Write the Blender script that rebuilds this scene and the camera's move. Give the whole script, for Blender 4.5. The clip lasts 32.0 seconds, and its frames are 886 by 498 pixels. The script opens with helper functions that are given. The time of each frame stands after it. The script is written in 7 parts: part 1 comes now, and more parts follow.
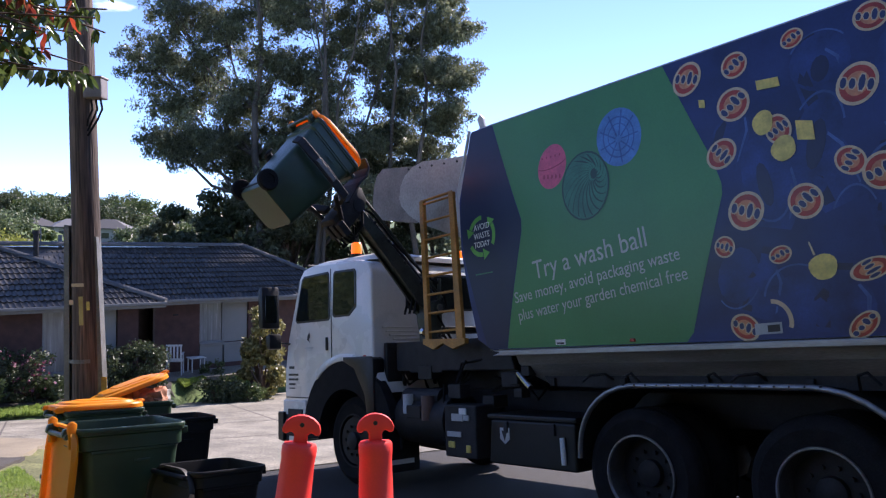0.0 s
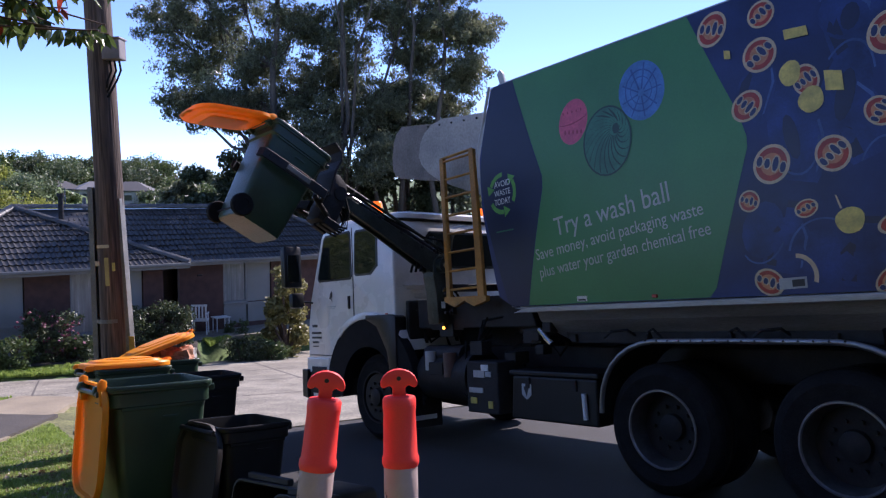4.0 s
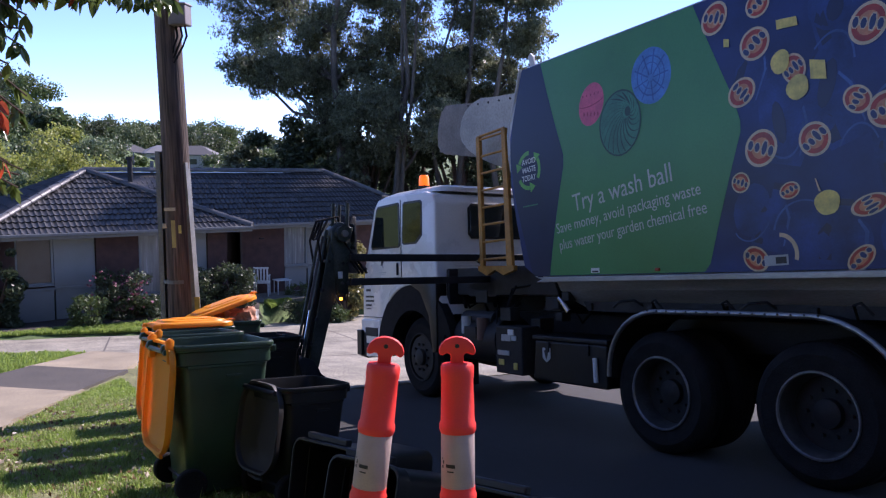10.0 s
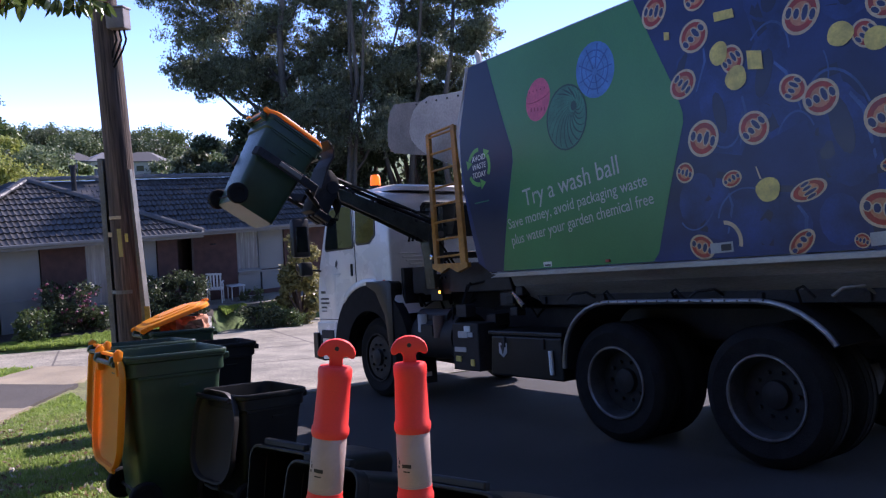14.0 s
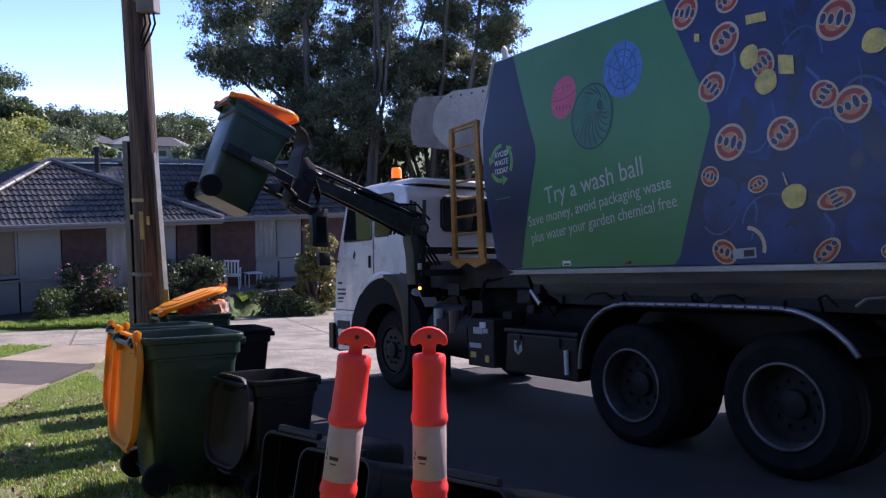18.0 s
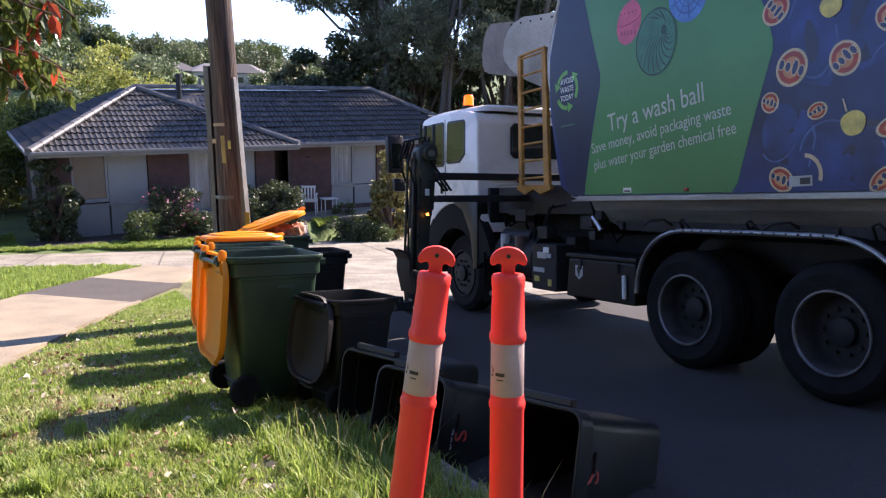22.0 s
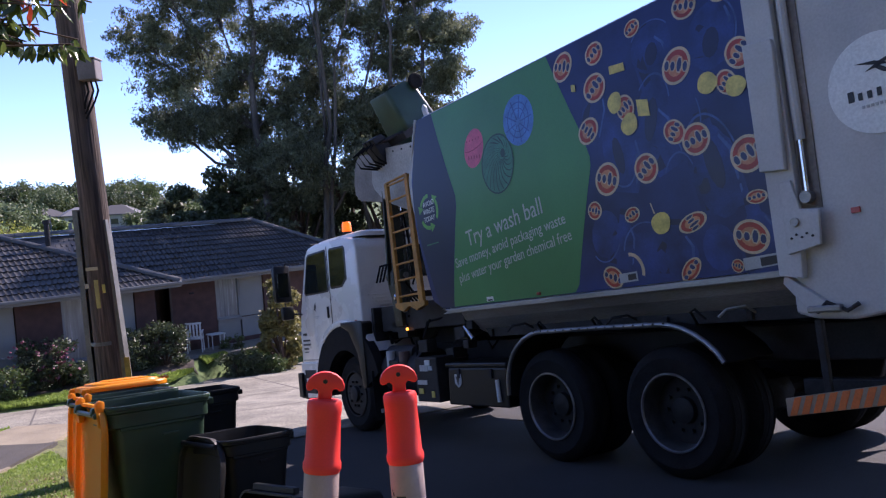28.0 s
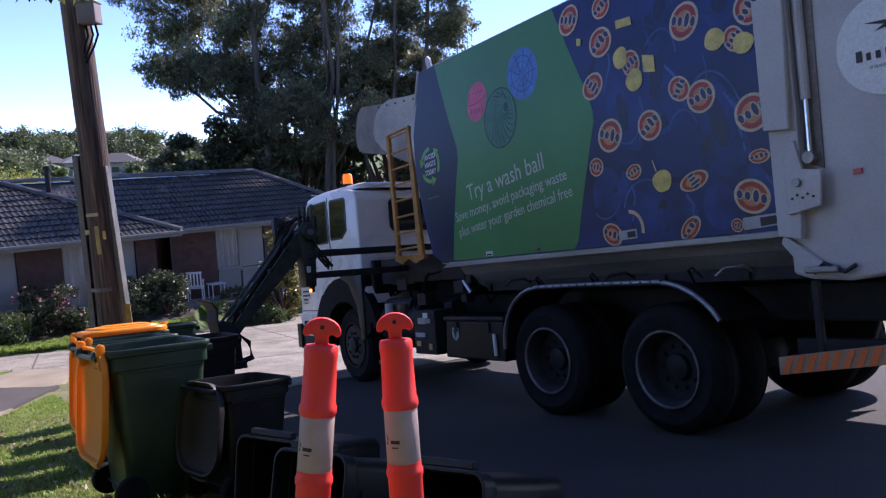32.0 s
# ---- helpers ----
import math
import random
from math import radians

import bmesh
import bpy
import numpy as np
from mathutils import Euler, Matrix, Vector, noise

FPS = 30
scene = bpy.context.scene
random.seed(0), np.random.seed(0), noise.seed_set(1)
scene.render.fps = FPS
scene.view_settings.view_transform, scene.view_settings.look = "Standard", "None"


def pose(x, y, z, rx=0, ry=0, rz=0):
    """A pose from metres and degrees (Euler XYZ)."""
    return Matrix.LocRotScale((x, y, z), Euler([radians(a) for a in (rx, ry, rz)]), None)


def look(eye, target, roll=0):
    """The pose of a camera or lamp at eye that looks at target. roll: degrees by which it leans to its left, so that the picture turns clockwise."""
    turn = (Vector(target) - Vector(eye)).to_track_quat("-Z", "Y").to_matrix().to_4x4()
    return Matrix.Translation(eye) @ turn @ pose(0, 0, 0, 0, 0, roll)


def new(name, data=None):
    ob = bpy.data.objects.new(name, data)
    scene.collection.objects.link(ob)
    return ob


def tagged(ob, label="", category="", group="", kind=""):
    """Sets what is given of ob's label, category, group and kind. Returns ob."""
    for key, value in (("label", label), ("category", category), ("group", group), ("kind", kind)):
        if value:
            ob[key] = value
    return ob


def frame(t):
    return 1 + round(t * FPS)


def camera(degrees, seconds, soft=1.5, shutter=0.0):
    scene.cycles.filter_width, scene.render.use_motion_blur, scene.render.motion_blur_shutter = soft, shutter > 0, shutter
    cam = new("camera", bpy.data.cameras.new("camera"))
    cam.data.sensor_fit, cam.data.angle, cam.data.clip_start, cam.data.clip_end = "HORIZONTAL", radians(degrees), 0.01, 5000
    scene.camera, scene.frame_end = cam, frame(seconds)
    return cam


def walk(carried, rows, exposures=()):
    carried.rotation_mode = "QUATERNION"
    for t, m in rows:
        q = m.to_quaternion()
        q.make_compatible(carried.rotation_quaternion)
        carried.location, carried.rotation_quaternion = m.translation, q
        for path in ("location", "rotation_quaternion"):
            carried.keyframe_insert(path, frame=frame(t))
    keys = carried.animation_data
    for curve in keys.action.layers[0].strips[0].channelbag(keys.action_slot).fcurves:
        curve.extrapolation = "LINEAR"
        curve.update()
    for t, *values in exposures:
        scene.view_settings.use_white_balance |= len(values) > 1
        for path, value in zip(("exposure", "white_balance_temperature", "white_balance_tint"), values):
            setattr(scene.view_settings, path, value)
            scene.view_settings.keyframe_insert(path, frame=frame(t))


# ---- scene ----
# ---- the plan lies on a hillside: plan coordinates are tipped about the eye, so that the street falls away ----
HILL = Matrix.Translation((0, 0, 1.6)) @ Matrix.Rotation(radians(-0.5), 4, (-0.16, 0.987, 0)) @ Matrix.Rotation(radians(-7.5), 4, (0.987, 0.16, 0)) @ Matrix.Translation((0, 0, -1.6))

# ---- camera: hand-held, standing on the grass verge ----
cam = camera(60.0, 32.0, soft=1.25)
ROWS = [
    (0.0, 0.011, -0.026, 1.617, 6.45, 0.75, -0.00),
    (0.5, 0.012, -0.031, 1.618, 7.40, 0.69, -0.11),
    (1.0, 0.017, -0.031, 1.613, 7.05, 1.12, -0.25),
    (1.5, 0.018, -0.033, 1.616, 6.64, 1.62, 0.50),
    (2.0, 0.023, -0.027, 1.611, 6.09, 1.41, 0.92),
    (2.5, 0.021, -0.020, 1.606, 5.21, 1.27, 0.63),
    (4.5, 0.006, -0.015, 1.613, 2.75, 1.62, 2.40),
    (5.0, 0.008, -0.010, 1.617, 2.02, 2.18, 3.53),
    (5.5, 0.006, -0.007, 1.624, 1.52, 1.75, 4.95),
    (6.0, 0.016, -0.007, 1.622, 1.04, 1.29, 6.34),
    (6.5, 0.004, -0.007, 1.627, 0.71, 1.73, 6.52),
    (7.0, -0.011, -0.008, 1.622, 0.60, 1.06, 5.92),
    (7.5, -0.010, -0.009, 1.619, 0.64, 0.25, 5.53),
    (8.0, -0.008, -0.010, 1.621, 0.62, 0.25, 5.14),
    (8.5, -0.006, -0.010, 1.619, 1.02, 0.34, 5.16),
    (9.0, -0.002, -0.007, 1.611, 1.26, -0.16, 4.96),
    (9.5, 0.001, -0.009, 1.619, 0.78, 0.29, 5.35),
    (10.0, -0.001, -0.008, 1.616, 0.94, 0.15, 5.81),
    (10.5, -0.003, -0.009, 1.616, 1.17, 0.33, 6.13),
    (11.0, -0.009, -0.010, 1.617, 0.46, 0.80, 6.54),
    (11.5, -0.009, -0.008, 1.616, -0.40, 1.14, 6.69),
    (12.0, -0.004, -0.004, 1.613, -0.66, 1.61, 6.08),
    (12.5, 0.003, -0.002, 1.617, -0.27, 1.97, 5.21),
    (13.0, 0.012, -0.000, 1.614, 0.26, 1.73, 4.30),
    (13.5, 0.020, 0.003, 1.616, 0.42, 1.97, 3.42),
    (14.0, 0.021, 0.005, 1.615, 0.76, 2.26, 2.55),
    (14.5, 0.019, 0.010, 1.610, 1.16, 1.86, 2.02),
    (16.5, 0.010, 0.015, 1.605, 2.05, 0.07, 1.21),
    (17.0, 0.003, 0.018, 1.608, 1.73, -0.10, 1.69),
    (17.5, -0.002, 0.018, 1.607, 1.24, -0.26, 2.81),
    (18.0, -0.002, 0.017, 1.604, 0.47, -0.01, 3.77),
    (18.5, -0.005, 0.016, 1.594, -0.02, -0.13, 4.39),
    (19.0, -0.003, 0.013, 1.600, -1.00, 0.62, 5.60),
    (19.5, -0.003, 0.010, 1.601, -1.77, 0.92, 6.79),
    (20.0, -0.003, 0.007, 1.598, -2.52, 1.11, 7.53),
    (20.5, -0.008, 0.009, 1.593, -3.40, 0.76, 8.20),
    (21.0, -0.016, 0.012, 1.590, -4.48, 0.40, 9.02),
    (21.5, -0.022, 0.016, 1.578, -5.07, -0.60, 9.20),
    (22.0, -0.025, 0.018, 1.578, -4.93, -0.45, 9.20),
    (22.5, -0.023, 0.015, 1.581, -4.56, 0.11, 9.33),
    (23.0, -0.026, 0.011, 1.585, -4.40, -0.00, 9.46),
    (23.5, -0.029, 0.008, 1.584, -4.26, -0.35, 9.74),
    (24.0, -0.031, 0.006, 1.589, -4.36, -0.32, 10.20),
    (24.5, -0.025, 0.008, 1.584, -4.04, -0.29, 9.35),
    (25.0, -0.018, 0.012, 1.584, -3.11, -0.06, 7.54),
    (25.5, -0.009, 0.013, 1.588, -1.90, -0.14, 6.77),
    (26.0, -0.004, 0.012, 1.589, 0.11, -0.14, 5.61),
    (26.5, 0.003, 0.009, 1.584, 2.39, 1.59, 3.59),
    (28.5, 0.005, 0.003, 1.576, 3.56, 5.30, 0.98),
    (29.0, 0.007, 0.001, 1.571, 3.41, 5.13, 0.65),
    (29.5, 0.004, -0.001, 1.570, 3.57, 4.85, 0.32),
    (30.0, 0.011, -0.002, 1.566, 3.46, 4.94, 0.43),
    (30.5, 0.014, -0.004, 1.565, 2.21, 5.06, 1.14),
    (31.0, 0.010, -0.005, 1.565, 0.97, 4.74, 2.03),
    (31.5, 0.010, -0.003, 1.565, 0.50, 4.35, 2.11),
    (32.0, 0.012, -0.002, 1.560, 0.23, 3.80, 1.13),
]
walk(cam, [(t, HILL @ pose(x, y, z, 90 + pitch, roll, yaw)) for t, x, y, z, pitch, roll, yaw in ROWS],
     exposures=[(0.0, 1.29, 6410, 26), (0.3, 1.24, 6310, 26), (1.0, 0.79, 5930, 25), (2.5, 0.84, 6030, 25), (4.5, 1.12, 6180, 31), (6.0, 1.17, 6130, 32), (13.0, 1.18, 6130, 32), (14.0, 1.22, 6130, 32), (17.0, 1.14, 6180, 32), (19.0, 1.17, 6230, 32), (21.0, 1.62, 6810, 28), (23.0, 1.94, 7010, 28),
                (24.5, 1.84, 6910, 28), (26.0, 1.77, 6480, 27), (27.5, 1.22, 6430, 32), (29.0, 1.17, 6180, 32), (32.0, 1.17, 6230, 32)])

# ---- light: morning sun ahead of the camera, beyond the truck ----
SUN_AZ, SUN_EL = 36.0, 38.5        # degrees clockwise from +y, degrees up
world = bpy.data.worlds.new("sky")
scene.world = world
world.use_nodes = True
wn, wl = world.node_tree.nodes, world.node_tree.links
sky = wn.new("ShaderNodeTexSky")
sky.sky_type = "NISHITA"
sky.sun_disc = False
sky.sun_elevation = radians(SUN_EL)
sky.sun_rotation = radians(SUN_AZ)
sky.altitude, sky.air_density, sky.dust_density, sky.ozone_density = 4200, 0.85, 0.0, 4.0
# thin bright clouds in the sky
tc = wn.new("ShaderNodeTexCoord")
mp = wn.new("ShaderNodeMapping")
mp.inputs["Scale"].default_value = (2.2, 2.2, 9.0)
cl = wn.new("ShaderNodeTexNoise")
cl.inputs["Scale"].default_value = 2.4
cl.inputs["Detail"].default_value = 6
cr = wn.new("ShaderNodeValToRGB")
cr.color_ramp.elements[0].position = 0.66
cr.color_ramp.elements[0].color = (0, 0, 0, 1)
cr.color_ramp.elements[1].position = 0.78
cr.color_ramp.elements[1].color = (0.8, 0.8, 0.8, 1)
mx = wn.new("ShaderNodeMixRGB")
mx.inputs["Color2"].default_value = (9.0, 9.2, 9.6, 1)
wl.new(tc.outputs["Generated"], mp.inputs["Vector"])
wl.new(mp.outputs["Vector"], cl.inputs["Vector"])
wl.new(cl.outputs["Fac"], cr.inputs["Fac"])
wl.new(cr.outputs["Color"], mx.inputs["Fac"])
wl.new(sky.outputs["Color"], mx.inputs["Color1"])
bg = wn["Background"]
wl.new(mx.outputs["Color"], bg.inputs["Color"])
bg.inputs["Strength"].default_value = 0.15
sun_data = bpy.data.lights.new("sun", "SUN")
sun_data.energy, sun_data.angle, sun_data.color = 4.2, radians(0.53), (1.0, 0.95, 0.87)
sun = new("sun", sun_data)
sun.matrix_basis = look((60 * math.sin(radians(SUN_AZ)), 60 * math.cos(radians(SUN_AZ)), 60 * math.tan(radians(SUN_EL))), (0, 0, 0))


# ---- materials ----
def mat(name, col, rough=0.6, metal=0.0, var=0.15, scale=6.0, bump=0.0, bscale=60.0, spec=0.5, stretch=None, rvar=0.1,
        coat=0.0, island=0.0, fine=0.1):
    """A procedural surface: base colour varied at two scales, roughness breakup and fine relief, in metres."""
    m = bpy.data.materials.new(name)
    m.use_nodes = True
    n, l = m.node_tree.nodes, m.node_tree.links
    b = n["Principled BSDF"]
    b.inputs["Metallic"].default_value = metal
    b.inputs["Specular IOR Level"].default_value = spec
    b.inputs["Coat Weight"].default_value = coat
    co = n.new("ShaderNodeTexCoord")
    src = co.outputs["Object"]
    if stretch:
        sm = n.new("ShaderNodeMapping")
        sm.inputs["Scale"].default_value = stretch
        l.new(src, sm.inputs["Vector"])
        src = sm.outputs["Vector"]
    a = n.new("ShaderNodeTexNoise")
    a.inputs["Scale"].default_value, a.inputs["Detail"].default_value = scale, 5
    f = n.new("ShaderNodeTexNoise")
    f.inputs["Scale"].default_value, f.inputs["Detail"].default_value = bscale, 3
    for t in (a, f):
        l.new(src, t.inputs["Vector"])
    r = n.new("ShaderNodeValToRGB")
    r.color_ramp.elements[0].position, r.color_ramp.elements[1].position = 0.3, 0.7
    r.color_ramp.elements[0].color = (*[c * (1 - var) for c in col], 1)
    r.color_ramp.elements[1].color = (*[min(1, c * (1 + var)) for c in col], 1)
    l.new(a.outputs["Fac"], r.inputs["Fac"])
    hs = n.new("ShaderNodeHueSaturation")
    l.new(r.outputs["Color"], hs.inputs["Color"])
    mr = n.new("ShaderNodeMapRange")
    mr.inputs["From Min"].default_value, mr.inputs["From Max"].default_value = 0.3, 0.7
    mr.inputs["To Min"].default_value, mr.inputs["To Max"].default_value = 1 - fine, 1 + fine
    l.new(f.outputs["Fac"], mr.inputs["Value"])
    val = mr.outputs["Result"]
    if island:
        ge, oi = n.new("ShaderNodeNewGeometry"), n.new("ShaderNodeObjectInfo")
        for k, s in ((ge.outputs["Random Per Island"], island), (oi.outputs["Random"], island)):
            q = n.new("ShaderNodeMapRange")
            q.inputs["To Min"].default_value, q.inputs["To Max"].default_value = 1 - s, 1 + s
            l.new(k, q.inputs["Value"])
            mu = n.new("ShaderNodeMath")
            mu.operation = "MULTIPLY"
            l.new(q.outputs["Result"], mu.inputs[0])
            l.new(val, mu.inputs[1])
            val = mu.outputs["Value"]
    l.new(val, hs.inputs["Value"])
    l.new(hs.outputs["Color"], b.inputs["Base Color"])
    q = n.new("ShaderNodeMapRange")
    q.inputs["To Min"].default_value, q.inputs["To Max"].default_value = max(0.02, rough - rvar), min(1, rough + rvar)
    l.new(a.outputs["Fac"], q.inputs["Value"])
    l.new(q.outputs["Result"], b.inputs["Roughness"])
    if bump:
        bp = n.new("ShaderNodeBump")
        bp.inputs["Strength"].default_value, bp.inputs["Distance"].default_value = bump, 0.01
        l.new(f.outputs["Fac"], bp.inputs["Height"])
        l.new(bp.outputs["Normal"], b.inputs["Normal"])
    return m


def leaf_mat(name, col, col2, trans=0.35, rough=0.45):
    m = bpy.data.materials.new(name)
    m.use_nodes = True
    n, l = m.node_tree.nodes, m.node_tree.links
    b = n["Principled BSDF"]
    ge = n.new("ShaderNodeNewGeometry")
    r = n.new("ShaderNodeValToRGB")
    r.color_ramp.elements[0].color, r.color_ramp.elements[1].color = (*col, 1), (*col2, 1)
    l.new(ge.outputs["Random Per Island"], r.inputs["Fac"])
    l.new(r.outputs["Color"], b.inputs["Base Color"])
    b.inputs["Roughness"].default_value = rough
    tr = n.new("ShaderNodeBsdfTranslucent")
    l.new(r.outputs["Color"], tr.inputs["Color"])
    mixs = n.new("ShaderNodeMixShader")
    mixs.inputs["Fac"].default_value = trans
    l.new(b.outputs["BSDF"], mixs.inputs[1])
    l.new(tr.outputs["BSDF"], mixs.inputs[2])
    l.new(mixs.outputs["Shader"], n["Material Output"].inputs["Surface"])
    return m


def glow_mat(name, col, strength, rough=0.3):
    m = mat(name, col, rough, var=0.05)
    b = m.node_tree.nodes["Principled BSDF"]
    b.inputs["Emission Color"].default_value = (*col, 1)
    b.inputs["Emission Strength"].default_value = strength
    return m


ASPHALT = mat("asphalt", (0.036, 0.035, 0.034), 0.88, spec=0.35, var=0.25, scale=0.9, bump=0.8, bscale=120, fine=0.45)
CONCRETE = mat("concrete", (0.205, 0.188, 0.148), 0.85, var=0.34, scale=1.6, bump=0.9, bscale=34, fine=0.5)
PATHSLAB = mat("path_concrete", (0.235, 0.195, 0.132), 0.9, var=0.2, scale=1.6, bump=0.5, bscale=60, fine=0.22, island=0.08)
DARKSLAB = mat("patched_path_asphalt", (0.058, 0.050, 0.041), 0.92, var=0.2, scale=2, bump=0.5, bscale=90, fine=0.25)
SOIL = mat("lawn_soil", (0.115, 0.118, 0.045), 0.95, var=0.45, scale=1.3, bump=0.9, bscale=26, fine=0.4)
FARGRASS = mat("garden_grass_ground", (0.075, 0.115, 0.03), 0.95, var=0.4, scale=0.8, bump=0.9, bscale=18, fine=0.4)
GRASS = leaf_mat("grass_blades", (0.155, 0.25, 0.045), (0.35, 0.44, 0.10), 0.55, 0.5)
DRYGRASS = leaf_mat("dry_grass", (0.42, 0.36, 0.19), (0.30, 0.32, 0.12), 0.3, 0.6)
LITTER = leaf_mat("dead_leaves", (0.13, 0.06, 0.03), (0.34, 0.22, 0.12), 0.2, 0.7)
PALELITTER = leaf_mat("pale_dead_leaves", (0.40, 0.30, 0.22), (0.62, 0.55, 0.45), 0.2, 0.7)
OLIVEGRASS = leaf_mat("olive_grass", (0.22, 0.25, 0.08), (0.46, 0.46, 0.21), 0.4, 0.6)
BINGREEN = mat("bin_green_plastic", (0.026, 0.056, 0.034), 0.34, var=0.25, scale=4, bump=0.15, bscale=220, fine=0.12, rvar=0.12)
LIDYELLOW = leaf_mat("lid_yellow_plastic", (0.90, 0.36, 0.012), (0.94, 0.38, 0.014), 0.35, 0.42)
BINBLACK = mat("bin_black_plastic", (0.010, 0.0102, 0.0104), 0.42, spec=0.34, var=0.3, scale=5, bump=0.12, bscale=220, rvar=0.12)
LIDBROWN = mat("lid_dull_brown_plastic", (0.022, 0.019, 0.016), 0.55, var=0.25, scale=5, bump=0.15, bscale=200)
RUBBER = mat("rubber", (0.014, 0.014, 0.0145), 0.85, spec=0.15, var=0.3, scale=9, bump=0.5, bscale=90, fine=0.25)
ORANGE = mat("orange_post_plastic", (1.0, 0.055, 0.04), 0.5, var=0.05, scale=6, bump=0.1, bscale=250, fine=0.04)
REFLECT = mat("reflective_sleeve", (0.47, 0.36, 0.33), 0.4, var=0.1, scale=14, bump=0.35, bscale=420, fine=0.14)
WHITEP = mat("white_truck_paint", (0.68, 0.67, 0.64), 0.28, var=0.07, scale=2.5, coat=0.4, fine=0.05, rvar=0.12)
# HOODGREY with more grime, darkened in colour for the shade on the front sheets
HOODDARK = mat("shaded_grimy_brown_hood_steel", (0.17, 0.15, 0.135), 0.6, 0.1, var=0.4, scale=3, bump=0.1, bscale=40, fine=0.2)
GREYP = mat("grey_truck_paint", (0.46, 0.46, 0.45), 0.45, var=0.12, scale=2, fine=0.07)
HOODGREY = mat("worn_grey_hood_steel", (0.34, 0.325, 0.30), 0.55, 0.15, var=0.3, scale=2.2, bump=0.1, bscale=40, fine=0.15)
ALU = mat("dull_aluminium", (0.27, 0.26, 0.245), 0.4, 0.45, var=0.28, scale=3, fine=0.15, stretch=(0.4, 1, 3))
STEELDK = mat("black_greasy_steel", (0.022, 0.022, 0.024), 0.6, 0.1, spec=0.3, var=0.4, scale=7, bump=0.2, bscale=60, fine=0.25)
ARMGREEN = mat("dark_green_arm_steel", (0.036, 0.045, 0.038), 0.45, 0.25, var=0.45, scale=6, bump=0.2, bscale=50, fine=0.25)
CHROME = mat("polished_rod", (0.6, 0.6, 0.6), 0.15, 1.0, var=0.1)
# one rim steel in three tones: light on barrel and flange is painted in
RIM = mat("painted_rim_steel", (0.02, 0.02, 0.021), 0.6, 0.1, spec=0.3, var=0.3, scale=9, fine=0.2)
BARREL = mat("lit_rim_barrel", (0.07, 0.07, 0.072), 0.45, 0.4, var=0.3, scale=9, fine=0.15)
RIMLIP = mat("lit_flange_and_edge_steel", (0.24, 0.24, 0.245), 0.32, 0.7, var=0.25, scale=9, fine=0.15)
LADDER = mat("ladder_yellow_paint", (0.40, 0.185, 0.03), 0.55, var=0.3, scale=6, bump=0.15, bscale=60, fine=0.2)
AMBER = glow_mat("amber_beacon_lens", (1.0, 0.16, 0.005), 0.55)
AMBERON = glow_mat("small_amber_lamp", (1.0, 0.35, 0.03), 3.0)
GLASSDK = mat("dark_cab_glass", (0.010, 0.014, 0.013), 0.04, var=0.1, spec=0.6, rvar=0.02)
W_BLUE = mat("wrap_deep_blue", (0.016, 0.032, 0.125), 0.36, var=0.5, scale=1.7, spec=0.4, fine=0.06)
W_NAVY = mat("wrap_navy", (0.012, 0.024, 0.066), 0.36, var=0.12, scale=2, spec=0.4, fine=0.04)
W_MARK = mat("wrap_mark_blue", (0.012, 0.026, 0.10), 0.38, var=0.15, scale=9)
W_TEXT = mat("wrap_grey_white_letters", (0.46, 0.50, 0.46), 0.4, var=0.08)
W_PEACH = mat("wrap_peach", (0.55, 0.22, 0.10), 0.36, var=0.25, scale=10)
W_GREEN = mat("wrap_green", (0.045, 0.225, 0.075), 0.34, var=0.16, scale=0.8, spec=0.45, fine=0.05)
W_LIME = mat("wrap_light_green", (0.10, 0.36, 0.06), 0.36, var=0.2, scale=6)
W_WHITE = mat("wrap_white", (0.72, 0.74, 0.72), 0.35, var=0.05)
W_CREAM = mat("wrap_cream", (0.56, 0.44, 0.28), 0.36, var=0.12, scale=12)
W_RED = mat("wrap_red", (0.36, 0.035, 0.02), 0.36, var=0.25, scale=12)
W_PINK = mat("wrap_pink", (0.62, 0.09, 0.17), 0.35, var=0.18, scale=9)
W_PINKD = mat("wrap_dark_pink", (0.36, 0.03, 0.075), 0.35, var=0.18, scale=9)
W_SKY = mat("wrap_light_blue", (0.055, 0.20, 0.50), 0.35, var=0.2, scale=9)
W_SKYD = mat("wrap_mid_blue", (0.025, 0.10, 0.32), 0.35, var=0.2, scale=9)
W_BALL = mat("wrap_ball_green", (0.024, 0.17, 0.095), 0.36, var=0.25, scale=7)
W_BALLD = mat("wrap_ball_dark", (0.008, 0.055, 0.036), 0.36, var=0.2, scale=9)
W_LEMON = mat("wrap_lemon", (0.62, 0.50, 0.12), 0.36, var=0.25, scale=14)
W_BOTTLE = mat("wrap_bottle_blue", (0.019, 0.042, 0.16), 0.36, spec=0.4, var=0.5, scale=4)
W_GLINT = mat("wrap_pale_blue_edge", (0.05, 0.10, 0.27), 0.38, spec=0.4, var=0.4, scale=5)
W_DARK = mat("wrap_dark_shape", (0.006, 0.010, 0.05), 0.32, var=0.2, scale=4)
HAZ = mat("hazard_orange", (0.75, 0.17, 0.03), 0.4, var=0.1)
HAZW = mat("hazard_pale", (0.36, 0.26, 0.17), 0.4, var=0.1)
PRINT = mat("dark_print", (0.02, 0.02, 0.022), 0.5)
PRINTRED = mat("red_print", (0.50, 0.07, 0.05), 0.5)
PRINTGREY = mat("grey_print", (0.42, 0.44, 0.44), 0.5)
